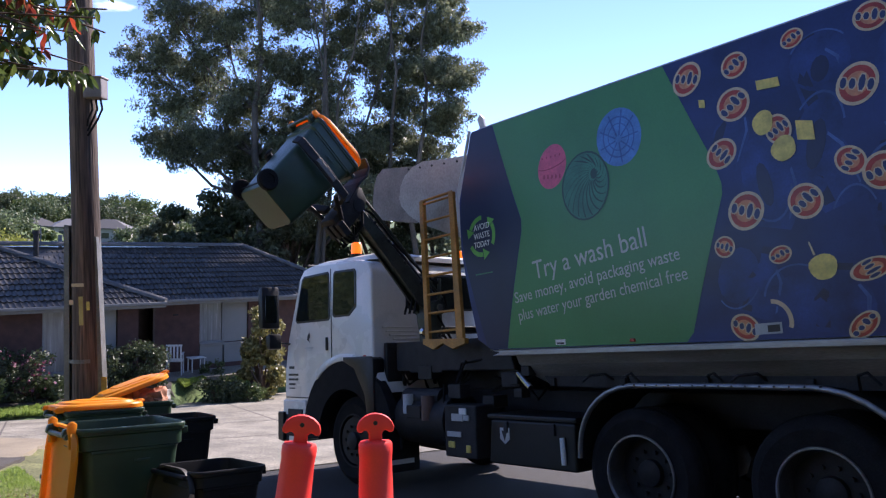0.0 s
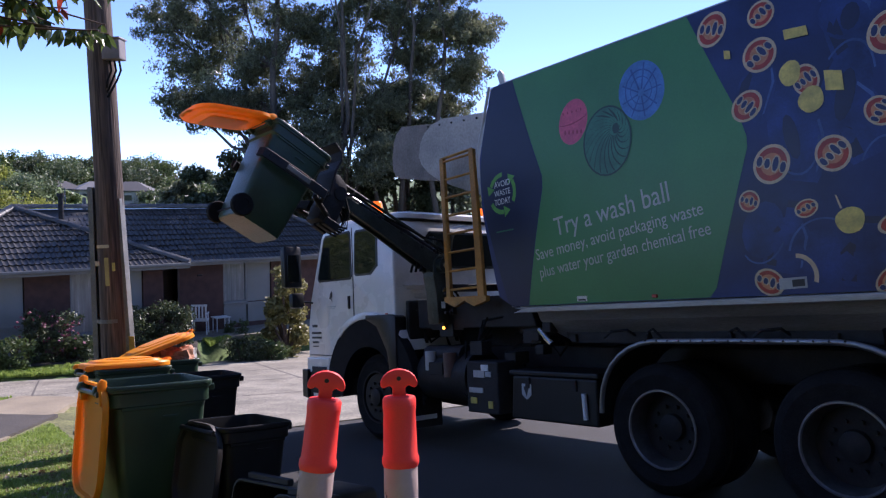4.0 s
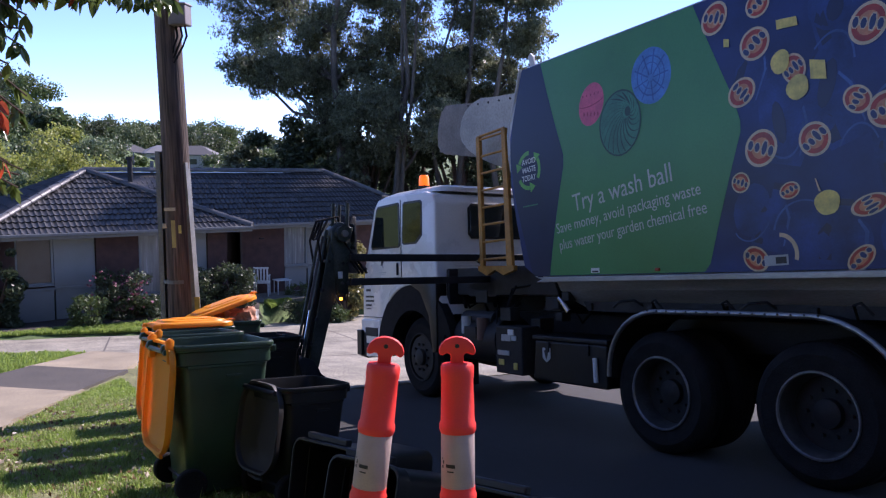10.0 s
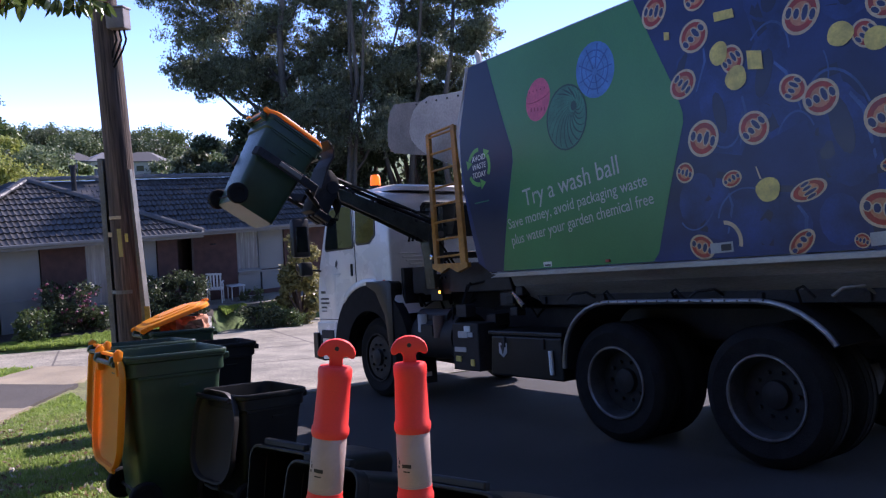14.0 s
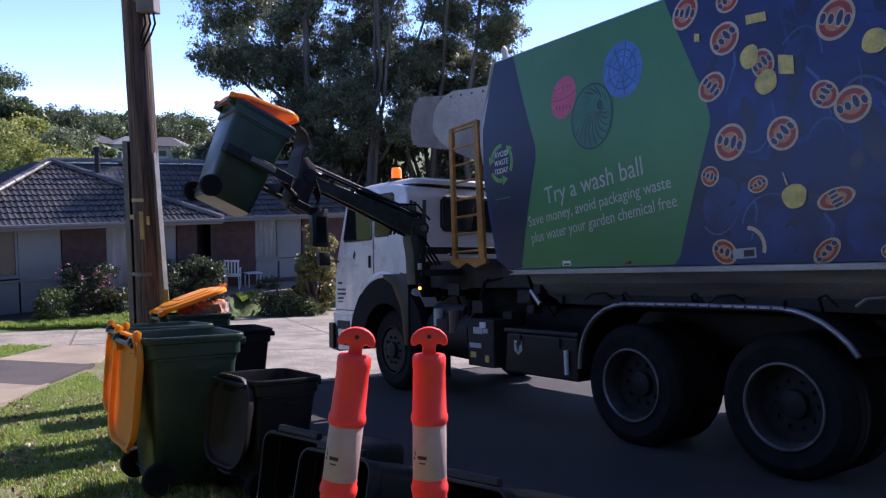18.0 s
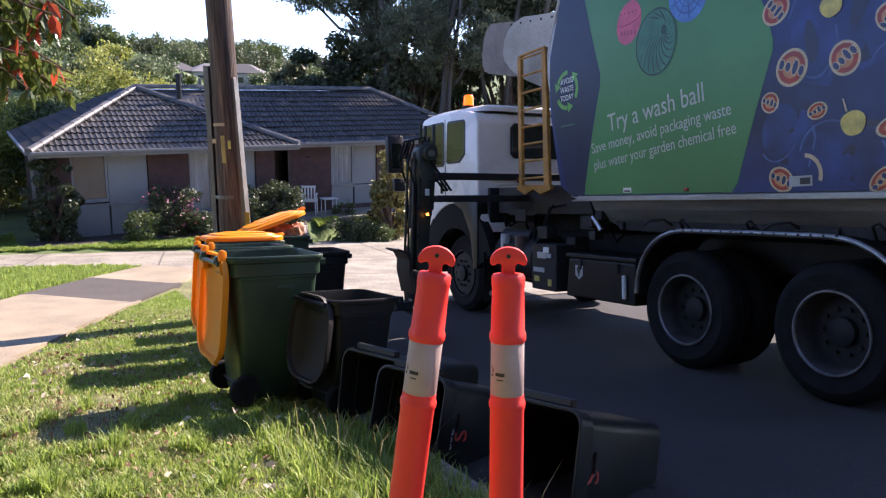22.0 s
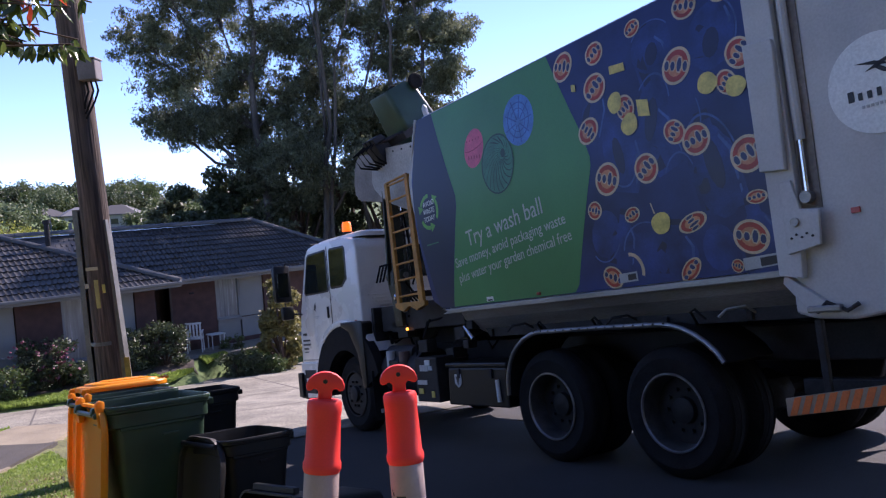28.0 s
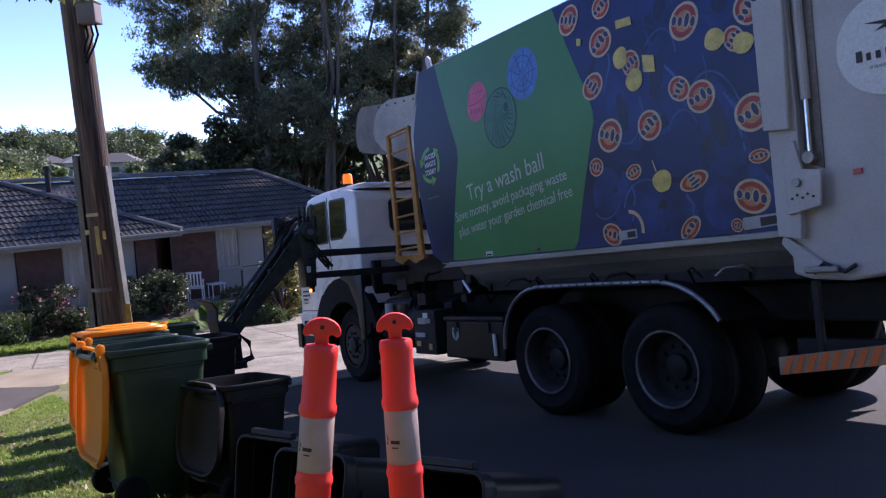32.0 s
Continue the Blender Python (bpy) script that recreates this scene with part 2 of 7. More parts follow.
POLEWOOD = mat("weathered_pole_timber", (0.10, 0.068, 0.049), 0.9, var=0.6, scale=9, bump=1.0, bscale=48, stretch=(1, 1, 0.05), fine=0.6)
GALV = mat("galvanised_steel", (0.17, 0.17, 0.16), 0.55, 0.3, var=0.25, scale=5, fine=0.15)
BOXGREY = mat("grey_metal_box", (0.20, 0.17, 0.15), 0.55, 0.2, var=0.2)
TILE = mat("grey_concrete_tile", (0.042, 0.040, 0.037), 0.36, var=0.3, scale=3, bump=0.3, bscale=60, island=0.3, fine=0.18)
RIDGE = mat("grey_ridge_tile", (0.085, 0.085, 0.085), 0.5, var=0.25, scale=3, bump=0.3, bscale=60, island=0.2)
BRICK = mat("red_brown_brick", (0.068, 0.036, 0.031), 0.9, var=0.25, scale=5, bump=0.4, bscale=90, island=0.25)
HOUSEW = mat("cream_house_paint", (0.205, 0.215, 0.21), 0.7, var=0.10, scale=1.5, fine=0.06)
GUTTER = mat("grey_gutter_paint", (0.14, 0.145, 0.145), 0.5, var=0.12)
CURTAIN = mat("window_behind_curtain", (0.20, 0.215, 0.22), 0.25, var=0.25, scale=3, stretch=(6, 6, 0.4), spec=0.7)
WINDARK = mat("dark_window", (0.05, 0.055, 0.055), 0.12, var=0.2, scale=2, spec=0.7, rvar=0.05)
DOORDK = mat("dark_door_timber", (0.04, 0.025, 0.02), 0.6, var=0.2)
CHAIRW = mat("white_chair_plastic", (0.62, 0.64, 0.63), 0.5, var=0.06)
BARK = mat("gum_bark", (0.085, 0.072, 0.058), 0.9, var=0.5, scale=2.5, bump=0.6, bscale=30, stretch=(1, 1, 0.25), fine=0.25)
BARKDK = mat("brown_twig_bark", (0.09, 0.06, 0.045), 0.9, var=0.3, scale=9)
GUM = leaf_mat("gum_leaves", (0.085, 0.10, 0.056), (0.22, 0.24, 0.14), 0.5, 0.36)
DARKLEAF = leaf_mat("dark_foliage", (0.035, 0.052, 0.024), (0.09, 0.115, 0.052), 0.35, 0.5)
MIDLEAF = leaf_mat("mid_foliage", (0.055, 0.085, 0.025), (0.12, 0.16, 0.05), 0.3, 0.5)
FARLEAF = leaf_mat("far_foliage", (0.075, 0.105, 0.05), (0.15, 0.19, 0.085), 0.35, 0.6)
LIMELEAF = leaf_mat("spring_foliage", (0.18, 0.21, 0.04), (0.38, 0.40, 0.10), 0.5, 0.5)
YELLOWLEAF = leaf_mat("yellow_green_foliage", (0.16, 0.15, 0.05), (0.30, 0.27, 0.10), 0.35, 0.45)
PHOTLEAF = leaf_mat("glossy_green_leaves", (0.05, 0.085, 0.025), (0.17, 0.22, 0.055), 0.35, 0.25)
PHOTRED = leaf_mat("red_new_leaves", (0.50, 0.07, 0.03), (0.34, 0.09, 0.05), 0.4, 0.3)
FLOWER = leaf_mat("pink_flowers", (0.15, 0.03, 0.06), (0.22, 0.07, 0.10), 0.2, 0.6)
FARWALL = mat("far_pale_wall", (0.50, 0.47, 0.42), 0.8, var=0.1)
FARROOF = mat("far_grey_roof", (0.10, 0.095, 0.09), 0.7, var=0.15)
FARROOFW = mat("far_pale_roof", (0.14, 0.14, 0.14), 0.6, var=0.08)
TRASH = mat("crumpled_cardboard", (0.42, 0.20, 0.12), 0.8, var=0.3, scale=14)
BAGWHITE = mat("crumpled_white_plastic", (0.55, 0.53, 0.50), 0.5, var=0.2, scale=14)


# ---- mesh helpers ----
def part(name, bm, material, parent=None, label="", smooth=False):
    """Links a bmesh as one mesh object, under a thing or a part."""
    me = bpy.data.meshes.new(name)
    bm.to_mesh(me)
    bm.free()
    for k in material if isinstance(material, (list, tuple)) else (material,):
        me.materials.append(k)
    if smooth:
        me.shade_smooth()
        me.set_sharp_from_angle(angle=radians(38))
    ob = new(name, me)
    if parent:
        ob.parent = parent
    if label:
        ob["label"] = label
    return ob


def thing(name, label, category, m=None, group="", kind=""):
    ob = new(name)
    ob.empty_display_size = 0.2
    if m is not None:
        ob.matrix_basis = m
    return tagged(ob, label, category, group, kind)


def add(bm, other, mi=None):
    """Joins a second bmesh into the first."""
    me = bpy.data.meshes.new("tmp")
    other.to_mesh(me)
    other.free()
    n0 = len(bm.faces)
    bm.from_mesh(me)
    bpy.data.meshes.remove(me)
    if mi is not None:
        bm.faces.ensure_lookup_table()
        for fc in bm.faces[n0:]:
            fc.material_index = mi
    return bm


def box(x, y, z, sx, sy, sz, bev=0.0, m=None, seg=2):
    """A box round the centre (x, y, z), edges rounded by bev."""
    bm = bmesh.new()
    bmesh.ops.create_cube(bm, size=1.0, matrix=Matrix.Translation((x, y, z)) @ Matrix.Diagonal((sx, sy, sz, 1)))
    if bev:
        bmesh.ops.bevel(bm, geom=bm.edges[:], offset=bev, segments=seg, affect="EDGES", profile=0.5)
    if m is not None:
        bm.transform(m)
    return bm


def boxes(rows, bev=0.0):
    bm = bmesh.new()
    for r in rows:
        add(bm, box(*r, bev=bev))
    return bm


def prism(outline, y0, y1, bev=0.0, axis="y", seg=2):
    """A 2D outline (x, z) drawn out along y from y0 to y1 (or along x / z)."""
    bm = bmesh.new()
    vs = [bm.verts.new((p[0], y0, p[1])) for p in outline]
    fc = bm.faces.new(vs)
    r = bmesh.ops.extrude_face_region(bm, geom=[fc])
    bmesh.ops.translate(bm, verts=[v for v in r["geom"] if isinstance(v, bmesh.types.BMVert)], vec=(0, y1 - y0, 0))
    bmesh.ops.recalc_face_normals(bm, faces=bm.faces[:])
    if bev:
        bmesh.ops.bevel(bm, geom=bm.edges[:], offset=bev, segments=seg, affect="EDGES", profile=0.5)
    if axis == "x":
        bm.transform(Matrix(((0, 1, 0, 0), (1, 0, 0, 0), (0, 0, 1, 0), (0, 0, 0, 1))))
        bmesh.ops.reverse_faces(bm, faces=bm.faces[:])
    if axis == "z":
        bm.transform(Matrix(((1, 0, 0, 0), (0, 0, 1, 0), (0, 1, 0, 0), (0, 0, 0, 1))))
        bmesh.ops.reverse_faces(bm, faces=bm.faces[:])
    return bm


def rod(p, q, r, seg=10, r2=None):
    """A round bar from p to q."""
    p, q = Vector(p), Vector(q)
    bm = bmesh.new()
    m = Matrix.Translation((p + q) / 2) @ (q - p).to_track_quat("Z", "Y").to_matrix().to_4x4()
    bmesh.ops.create_cone(bm, cap_ends=True, segments=seg, radius1=r, radius2=r if r2 is None else r2, depth=(q - p).length, matrix=m)
    return bm


def tube(points, r, seg=8):
    """A bent round bar or hose through the points; r is one radius or one for each point."""
    bm = bmesh.new()
    pts = [Vector(p) for p in points]
    rs = r if isinstance(r, (list, tuple)) else [r] * len(pts)
    rings, up = [], Vector((0.13, 0.21, 0.97))
    for i, p in enumerate(pts):
        d = (pts[min(i + 1, len(pts) - 1)] - pts[max(i - 1, 0)]).normalized()
        u = d.cross(up)
        if u.length < 0.05:
            u = d.cross(Vector((1, 0, 0)))
        u.normalize()
        w = d.cross(u)
        rings.append([bm.verts.new(p + (u * math.cos(k * math.tau / seg) + w * math.sin(k * math.tau / seg)) * rs[i]) for k in range(seg)])
    for a, b in zip(rings, rings[1:]):
        for k in range(seg):
            bm.faces.new((a[k], a[(k + 1) % seg], b[(k + 1) % seg], b[k]))
    bm.faces.new(rings[0][::-1])
    bm.faces.new(rings[-1])
    return bm


def lathe(profile, seg=28, m=None, closed=False):
    """A profile of (radius, height) turned round the z axis."""
    bm = bmesh.new()
    rings = [[bm.verts.new((max(r, 1e-4) * math.cos(k * math.tau / seg), max(r, 1e-4) * math.sin(k * math.tau / seg), z)) for k in range(seg)] for r, z in profile]
    pairs = list(zip(rings, rings[1:])) + ([(rings[-1], rings[0])] if closed else [])
    for a, b in pairs:
        for k in range(seg):
            bm.faces.new((a[k], a[(k + 1) % seg], b[(k + 1) % seg], b[k]))
    if not closed:
        bm.faces.new(rings[0][::-1])
        bm.faces.new(rings[-1])
    bmesh.ops.recalc_face_normals(bm, faces=bm.faces[:])
    if m is not None:
        bm.transform(m)
    return bm


def rrect(w, d, r, n=4):
    """Points of a rounded rectangle w by d, corner radius r."""
    out = []
    for cx, cy, a0 in ((w / 2 - r, d / 2 - r, 0), (-w / 2 + r, d / 2 - r, 90), (-w / 2 + r, -d / 2 + r, 180), (w / 2 - r, -d / 2 + r, 270)):
        for k in range(n + 1):
            a = radians(a0 + 90 * k / n)
            out.append((cx + r * math.cos(a), cy + r * math.sin(a)))
    return out


def loft(sections, caps=(True, True)):
    """Skin through sections, each a list of as many 3D points."""
    bm = bmesh.new()
    rings = [[bm.verts.new(p) for p in s] for s in sections]
    k = len(rings[0])
    for a, b in zip(rings, rings[1:]):
        for i in range(k):
            bm.faces.new((a[i], a[(i + 1) % k], b[(i + 1) % k], b[i]))
    if caps[0]:
        bm.faces.new(rings[0][::-1])
    if caps[1]:
        bm.faces.new(rings[-1])
    bmesh.ops.recalc_face_normals(bm, faces=bm.faces[:])
    return bm


def text_bm(body, size, m, depth=0.0015, shear=0.0, narrow=1.0):
    """Letters of the built-in font as a mesh, standing in the plane that m gives."""
    cu = bpy.data.curves.new("letters", "FONT")
    cu.body, cu.size, cu.extrude, cu.shear = body, size, depth, shear
    cu.resolution_u = 3
    ob = bpy.data.objects.new("letters", cu)
    me = ob.to_mesh()
    bm = bmesh.new()
    bm.from_mesh(me)
    ob.to_mesh_clear()
    bpy.data.objects.remove(ob)
    bpy.data.curves.remove(cu)
    bm.transform(m @ Matrix.Diagonal((narrow, 1, 1, 1)))
    return bm


# ---- plan: a runs along the road (the truck's way), n across it to the road's far side ----
DX, DY = -0.588, 0.809


def W(a, n, z=0.0):
    return Vector((DX * a + DY * n, DY * a - DX * n, z))


def onto(x, y, lift=0.0):
    """The place in the world of a plan point on the ground."""
    return HILL @ Vector((x, y, ground_z(x, y) + lift))


def road_z(a):
    """The road falls gently, then levels out at the crossing."""
    if a < 9:
        return 0.151 - 0.03 * max(a, -30)
    return -0.119 - 0.12 * (1 - math.exp(-(a - 9) * 0.25))


# ---- ground, road, street, path ----
KERB_N = 1.72


def along(x, y):
    return DX * x + DY * y, DY * x - DX * y


def inside(x, y, poly):
    c = False
    for (x0, y0), (x1, y1) in zip(poly, poly[1:] + poly[:1]):
        if (y0 > y) != (y1 > y) and x < (x1 - x0) * (y - y0) / (y1 - y0) + x0:
            c = not c
    return c


STREET = [(-34, 1.2), (-13.0, 12.1), (-10.9, 13.2), (-8.9, 14.1), (-7.5, 13.9), (-6.5, 12.6), (-5.6, 10.9), (-4.66, 9.25), (-4.5, 8.92),
          (5.56, 16.2), (16, 24), (6, 38), (-4.0, 29.3), (-6.9, 24.6), (-8.2, 20.0), (-9.5, 18.7), (-13.7, 16.5), (-40, 2.6)]
PATH_R = [(-3.9, 2.5), (-4.62, 5.5), (-5.13, 7.1), (-5.66, 9.1), (-5.95, 10.7), (-6.6, 12.5)]
PATH_L = [(-5.7, 2.5), (-6.6, 5.5), (-7.15, 7.1), (-7.75, 9.3), (-8.05, 11.2), (-8.3, 13.9)]


def ground_z(x, y):
    a, n = along(x, y)
    z = road_z(a)
    if inside(x, y, STREET):
        return z - 0.02
    if n > KERB_N - 0.05 and a < 12:
        return z - 0.02 if n < 8.6 else z + 0.1
    far = max(0.0, math.hypot(x, y) - 30)
    g = z + 0.09
    u, v = (x + 13.8) * 0.757 + (y - 18.3) * 0.653, -(x + 13.8) * 0.653 + (y - 18.3) * 0.757
    if v > -2.2 and -8 < u < 24:                # the garden is level along the house
        f = min(1.0, (v + 2.2) / 1.7)
        g = g * (1 - f) + f * (-0.16 + 0.068 * max(-2.0, min(u, 15)) + 0.05 * max(0.0, v))
    rise = max(0.0, math.hypot(x, y) - 55)
    return g + min(60.0, 0.18 * rise) if y > 0 else g


def sheet(points, faces):
    bm = bmesh.new()
    vs = [bm.verts.new(p) for p in points]
    for f in faces:
        bm.faces.new([vs[i] for i in f])
    return bm


def spread(lo, hi, fine, coarse, near):
    out, v = [], lo
    while v < hi:
        out.append(v)
        v += fine if abs(v) < near else fine + (abs(v) - near) * coarse
    return out + [hi]


xs, ys = spread(-500, 500, 0.4, 0.2, 22), spread(-70, 900, 0.4, 0.18, 26)
pts = [(x, y, ground_z(x, y)) for y in ys for x in xs]
nx = len(xs)
fcs = [(j * nx + i, j * nx + i + 1, (j + 1) * nx + i + 1, (j + 1) * nx + i) for j in range(len(ys) - 1) for i in range(nx - 1)]
gr = tagged(part("ground", sheet(pts, fcs), SOIL, smooth=True), "sunlit patchy lawn and garden ground", "lawn", kind="structure")
gr.matrix_basis = HILL
gr.data.materials.append(FARGRASS)
for fc in gr.data.polygons:
    fc.material_index = 1 if fc.center.to_2d().length > 15.5 else 0


def drape(name, poly_rows, material, lift, label, kind="structure", parent=None):
    """A surface laid on the ground, from rows of (x, y)."""
    k = len(poly_rows[0])
    p = [(x, y, road_z(along(x, y)[0]) + lift) for row in poly_rows for x, y in row]
    f = [(j * k + i, j * k + i + 1, (j + 1) * k + i + 1, (j + 1) * k + i) for j in range(len(poly_rows) - 1) for i in range(k - 1)]
    ob = part(name, sheet(p, f), material, parent, smooth=True)
    if not parent:
        ob.matrix_basis = HILL
    return tagged(ob, label, name.replace("_", " "), kind=kind) if not parent else ob


rows = [[tuple(W(a, n)[:2]) for n in (KERB_N, 2.5, 4, 5.5, 7, 8.5)] for a in [-40 + 2 * i for i in range(25)] + [9.8]]
drape("road", rows, ASPHALT, 0.0, "dark grey asphalt road in the truck's shadow")
bm = bmesh.new()
vs = [bm.verts.new((x, y, 0)) for x, y in STREET]
bm.faces.new(vs)
bmesh.ops.triangulate(bm, faces=bm.faces[:])
for _ in range(4):
    bmesh.ops.subdivide_edges(bm, edges=[e for e in bm.edges if e.calc_length() > 1.6], cuts=1, use_grid_fill=False)
    bmesh.ops.triangulate(bm, faces=bm.faces[:])
for v in bm.verts:
    v.co.z = road_z(along(v.co.x, v.co.y)[0]) + 0.006
bmesh.ops.recalc_face_normals(bm, faces=bm.faces[:])
street = tagged(part("side_street", bm, CONCRETE, smooth=True), "pale jointed concrete side street in sunlight", "street", kind="structure")
street.matrix_basis = HILL
# joints cut across the concrete: dark tar lines
JOINT = mat("tar_joint", (0.09, 0.08, 0.07), 0.9, var=0.2)
U = Vector((0.89, 0.456))
V = Vector((-0.456, 0.89))
for k in range(-6, 9):
    c = Vector((-3.5, 17.0)) + U * (k * 2.7)
    p0, p1 = c - V * 8, c + V * 8
    pl = []
    for i in range(33):
        q = p0.lerp(p1, i / 32)
        if inside(q.x, q.y, STREET):
            pl.append(q)
    if len(pl) > 3:
        rows = [[(q.x - U.x * 0.02, q.y - U.y * 0.02), (q.x + U.x * 0.02, q.y + U.y * 0.02)] for q in pl]
        drape("joint", rows, JOINT, 0.010, "", parent=street)
for off in (-2.1, 0.6, 3.2):
    pl = []
    for i in range(60):
        q = Vector((-3.5, 17.0)) + V * off + U * (-18 + i * 0.6)
        if inside(q.x, q.y, STREET):
            pl.append(q)
    if len(pl) > 3:
        rows = [[(q.x - V.x * 0.02, q.y - V.y * 0.02), (q.x + V.x * 0.02, q.y + V.y * 0.02)] for q in pl]
        drape("joint", rows, JOINT, 0.010, "", parent=street)

# footpath slabs, one of them patched dark
footpath = thing("footpath", "pale concrete footpath slabs with one dark patched slab", "footpath", HILL, kind="structure")


def edge_at(line, y):
    for (x0, y0), (x1, y1) in zip(line, line[1:]):
        if y0 <= y <= y1:
            return x0 + (x1 - x0) * (y - y0) / (y1 - y0)
    return line[-1][0]


ycut = [2.6, 4.1, 5.6, 7.1, 8.6, 9.3, 11.3, 12.4, 13.4]
for i, (y0, y1) in enumerate(zip(ycut, ycut[1:])):
    bm = bmesh.new()
    y0, y1 = y0 + 0.012, y1 - 0.012
    ring = [(edge_at(PATH_R, y0), y0), (edge_at(PATH_R, y1), y1 + 0.25), (edge_at(PATH_L, y1), y1 + 0.7), (edge_at(PATH_L, y0), y0 + 0.45)]
    top = [bm.verts.new((x, y, road_z(along(x, y)[0]) + 0.125)) for x, y in ring]
    bot = [bm.verts.new((v.co.x, v.co.y, v.co.z - 0.1)) for v in top]
    bm.faces.new(top)
    bm.faces.new(bot[::-1])
    for j in range(4):
        bm.faces.new((top[j], bot[j], bot[(j + 1) % 4], top[(j + 1) % 4]))
    bmesh.ops.recalc_face_normals(bm, faces=bm.faces[:])
    part("slab", bm, DARKSLAB if i == 5 else PATHSLAB, footpath, "dark patched slab" if i == 5 else "")

# kerb along the verge
kerb = thing("kerb", "worn concrete kerb along the grass verge", "kerb", HILL, kind="structure")
for i in range(22):
    a0, a1 = -14 + i * 1.1 + 0.008, -14 + (i + 1) * 1.1 - 0.008
    if a1 > 9.0:
        break
    secs = []
    for a in (a0, a1):
        z = road_z(a)
        secs.append([W(a, KERB_N + dn, z + dz) for dn, dz in ((-0.13, -0.05), (0.05, -0.05), (0.03, 0.09), (0.0, 0.118), (-0.13, 0.122))])
    part("kerb_stone", loft(secs), CONCRETE, kerb)


# ---- garbage truck: x forward, y to its kerb side, z up; origin on the road below the first rear axle ----
truck = thing("garbage_truck", "white side-loading garbage truck with a green and blue printed body", "truck")
TK = truck


def side_y(z):
    """The kerb side of the body bulges a little."""
    return 1.25 - 0.055 * ((z - 2.4) / 1.15) ** 2


BODY = [(1.50, 1.47), (1.62, 1.62), (1.80, 2.2), (1.93, 2.8), (1.93, 3.05), (1.82, 3.50), (1.74, 3.62), (-2.50, 3.62), (-2.50, 1.47)]
# body shell: cross-sections along x
secs = []
for x in (1.93, 1.90, 1.80, 1.70, 1.60, 1.50, 0.5, -0.5, -1.5, -2.5):
    zs0 = 1.47 if x <= 1.5 else 1.47 + (x - 1.5) * 3.0
    zs1 = 3.68 if x <= 1.74 else 3.68 - (x - 1.74) * 2.6
    ring = []
    for s in (1, -1):
        for i in range(9):
            z = zs0 + (zs1 - zs0) * (i / 8 if s > 0 else 1 - i / 8)
            ring.append((x, s * (side_y(z) - (0.05 if i in (0, 8) else 0)), z))
    secs.append(ring)
part("body_shell", loft(secs), GREYP, TK, "grey steel body shell", smooth=True)


def on_side(bm, off, sub=0.25):
    """Lays a flat drawing (x, z) on the bulging side, off metres proud of it."""
    for _ in range(3):
        long = [e for e in bm.edges if abs(e.verts[0].co.z - e.verts[1].co.z) > sub]
        if not long:
            break
        bmesh.ops.subdivide_edges(bm, edges=long, cuts=1)
        bmesh.ops.triangulate(bm, faces=bm.faces[:])
    for v in bm.verts:
        v.co.y = side_y(v.co.z) + 0.0025 + off * 0.35 + v.co.y
    return bm


def flat(outline):
    bm = bmesh.new()
    fc = bm.faces.new([bm.verts.new((x, 0, z)) for x, z in outline])
    fc.normal_update()
    if fc.normal.y < 0:
        fc.normal_flip()
    bmesh.ops.triangulate(bm, faces=bm.faces[:])
    return bm


def decal(name, outline, material, off, parent, label=""):
    return part(name, on_side(flat(outline), off), material, parent, label)


def oval(x, z, rx, rz, rot=0.0, n=28, a0=0.0, a1=360.0):
    c, s = math.cos(radians(rot)), math.sin(radians(rot))
    full = a1 - a0 >= 359
    out = []
    for k in range(n if full else n + 1):
        t = radians(a0 + (a1 - a0) * k / n)
        u, w = rx * math.cos(t), rz * math.sin(t)
        out.append((x + u * c - w * s, z + u * s + w * c))
    return out


def band(x, z, r0x, r0z, r1x, r1z, rot=0.0, a0=0.0, a1=360.0, n=28):
    """A ring or arc between two ovals."""
    o, i = oval(x, z, r0x, r0z, rot, n, a0, a1), oval(x, z, r1x, r1z, rot, n, a0, a1)
    bm = bmesh.new()
    vo, vi = [bm.verts.new((p[0], 0, p[1])) for p in o], [bm.verts.new((p[0], 0, p[1])) for p in i]
    k = len(o)
    for j in range(k if a1 - a0 >= 359 else k - 1):
        bm.faces.new((vo[j], vi[j], vi[(j + 1) % k], vo[(j + 1) % k]))
    bmesh.ops.recalc_face_normals(bm, faces=bm.faces[:])
    bm.normal_update()
    if bm.faces[:][0].normal.y < 0:
        bmesh.ops.reverse_faces(bm, faces=bm.faces[:])
    return bm


wrap = decal("printed_wrap", [(1.72, 1.60), (1.88, 2.45), (1.90, 2.95), (1.74, 3.645), (-2.48, 3.645), (-2.48, 1.50), (1.55, 1.50)], W_BLUE, 0.004, TK,
             "blue printed vinyl wrap")
decal("wrap_navy_panel", [(1.56, 1.505), (1.60, 1.53), (1.83, 2.35), (1.89, 2.8), (1.85, 3.15), (1.75, 3.635), (1.45, 3.64), (1.075, 2.66), (1.075, 2.55), (1.32, 1.60), (1.34, 1.505)],
      W_NAVY, 0.010, wrap, "navy panel of the print")
decal("wrap_green_panel", [(1.445, 3.64), (-0.44, 3.64), (-0.57, 3.36), (-0.83, 2.80), (-0.885, 2.62), (-0.885, 2.54), (-0.56, 1.57), (-0.50, 1.505), (1.335, 1.505), (1.315, 1.60), (1.07, 2.55), (1.07, 2.66)],
      W_GREEN, 0.010, wrap, "green panel of the print")


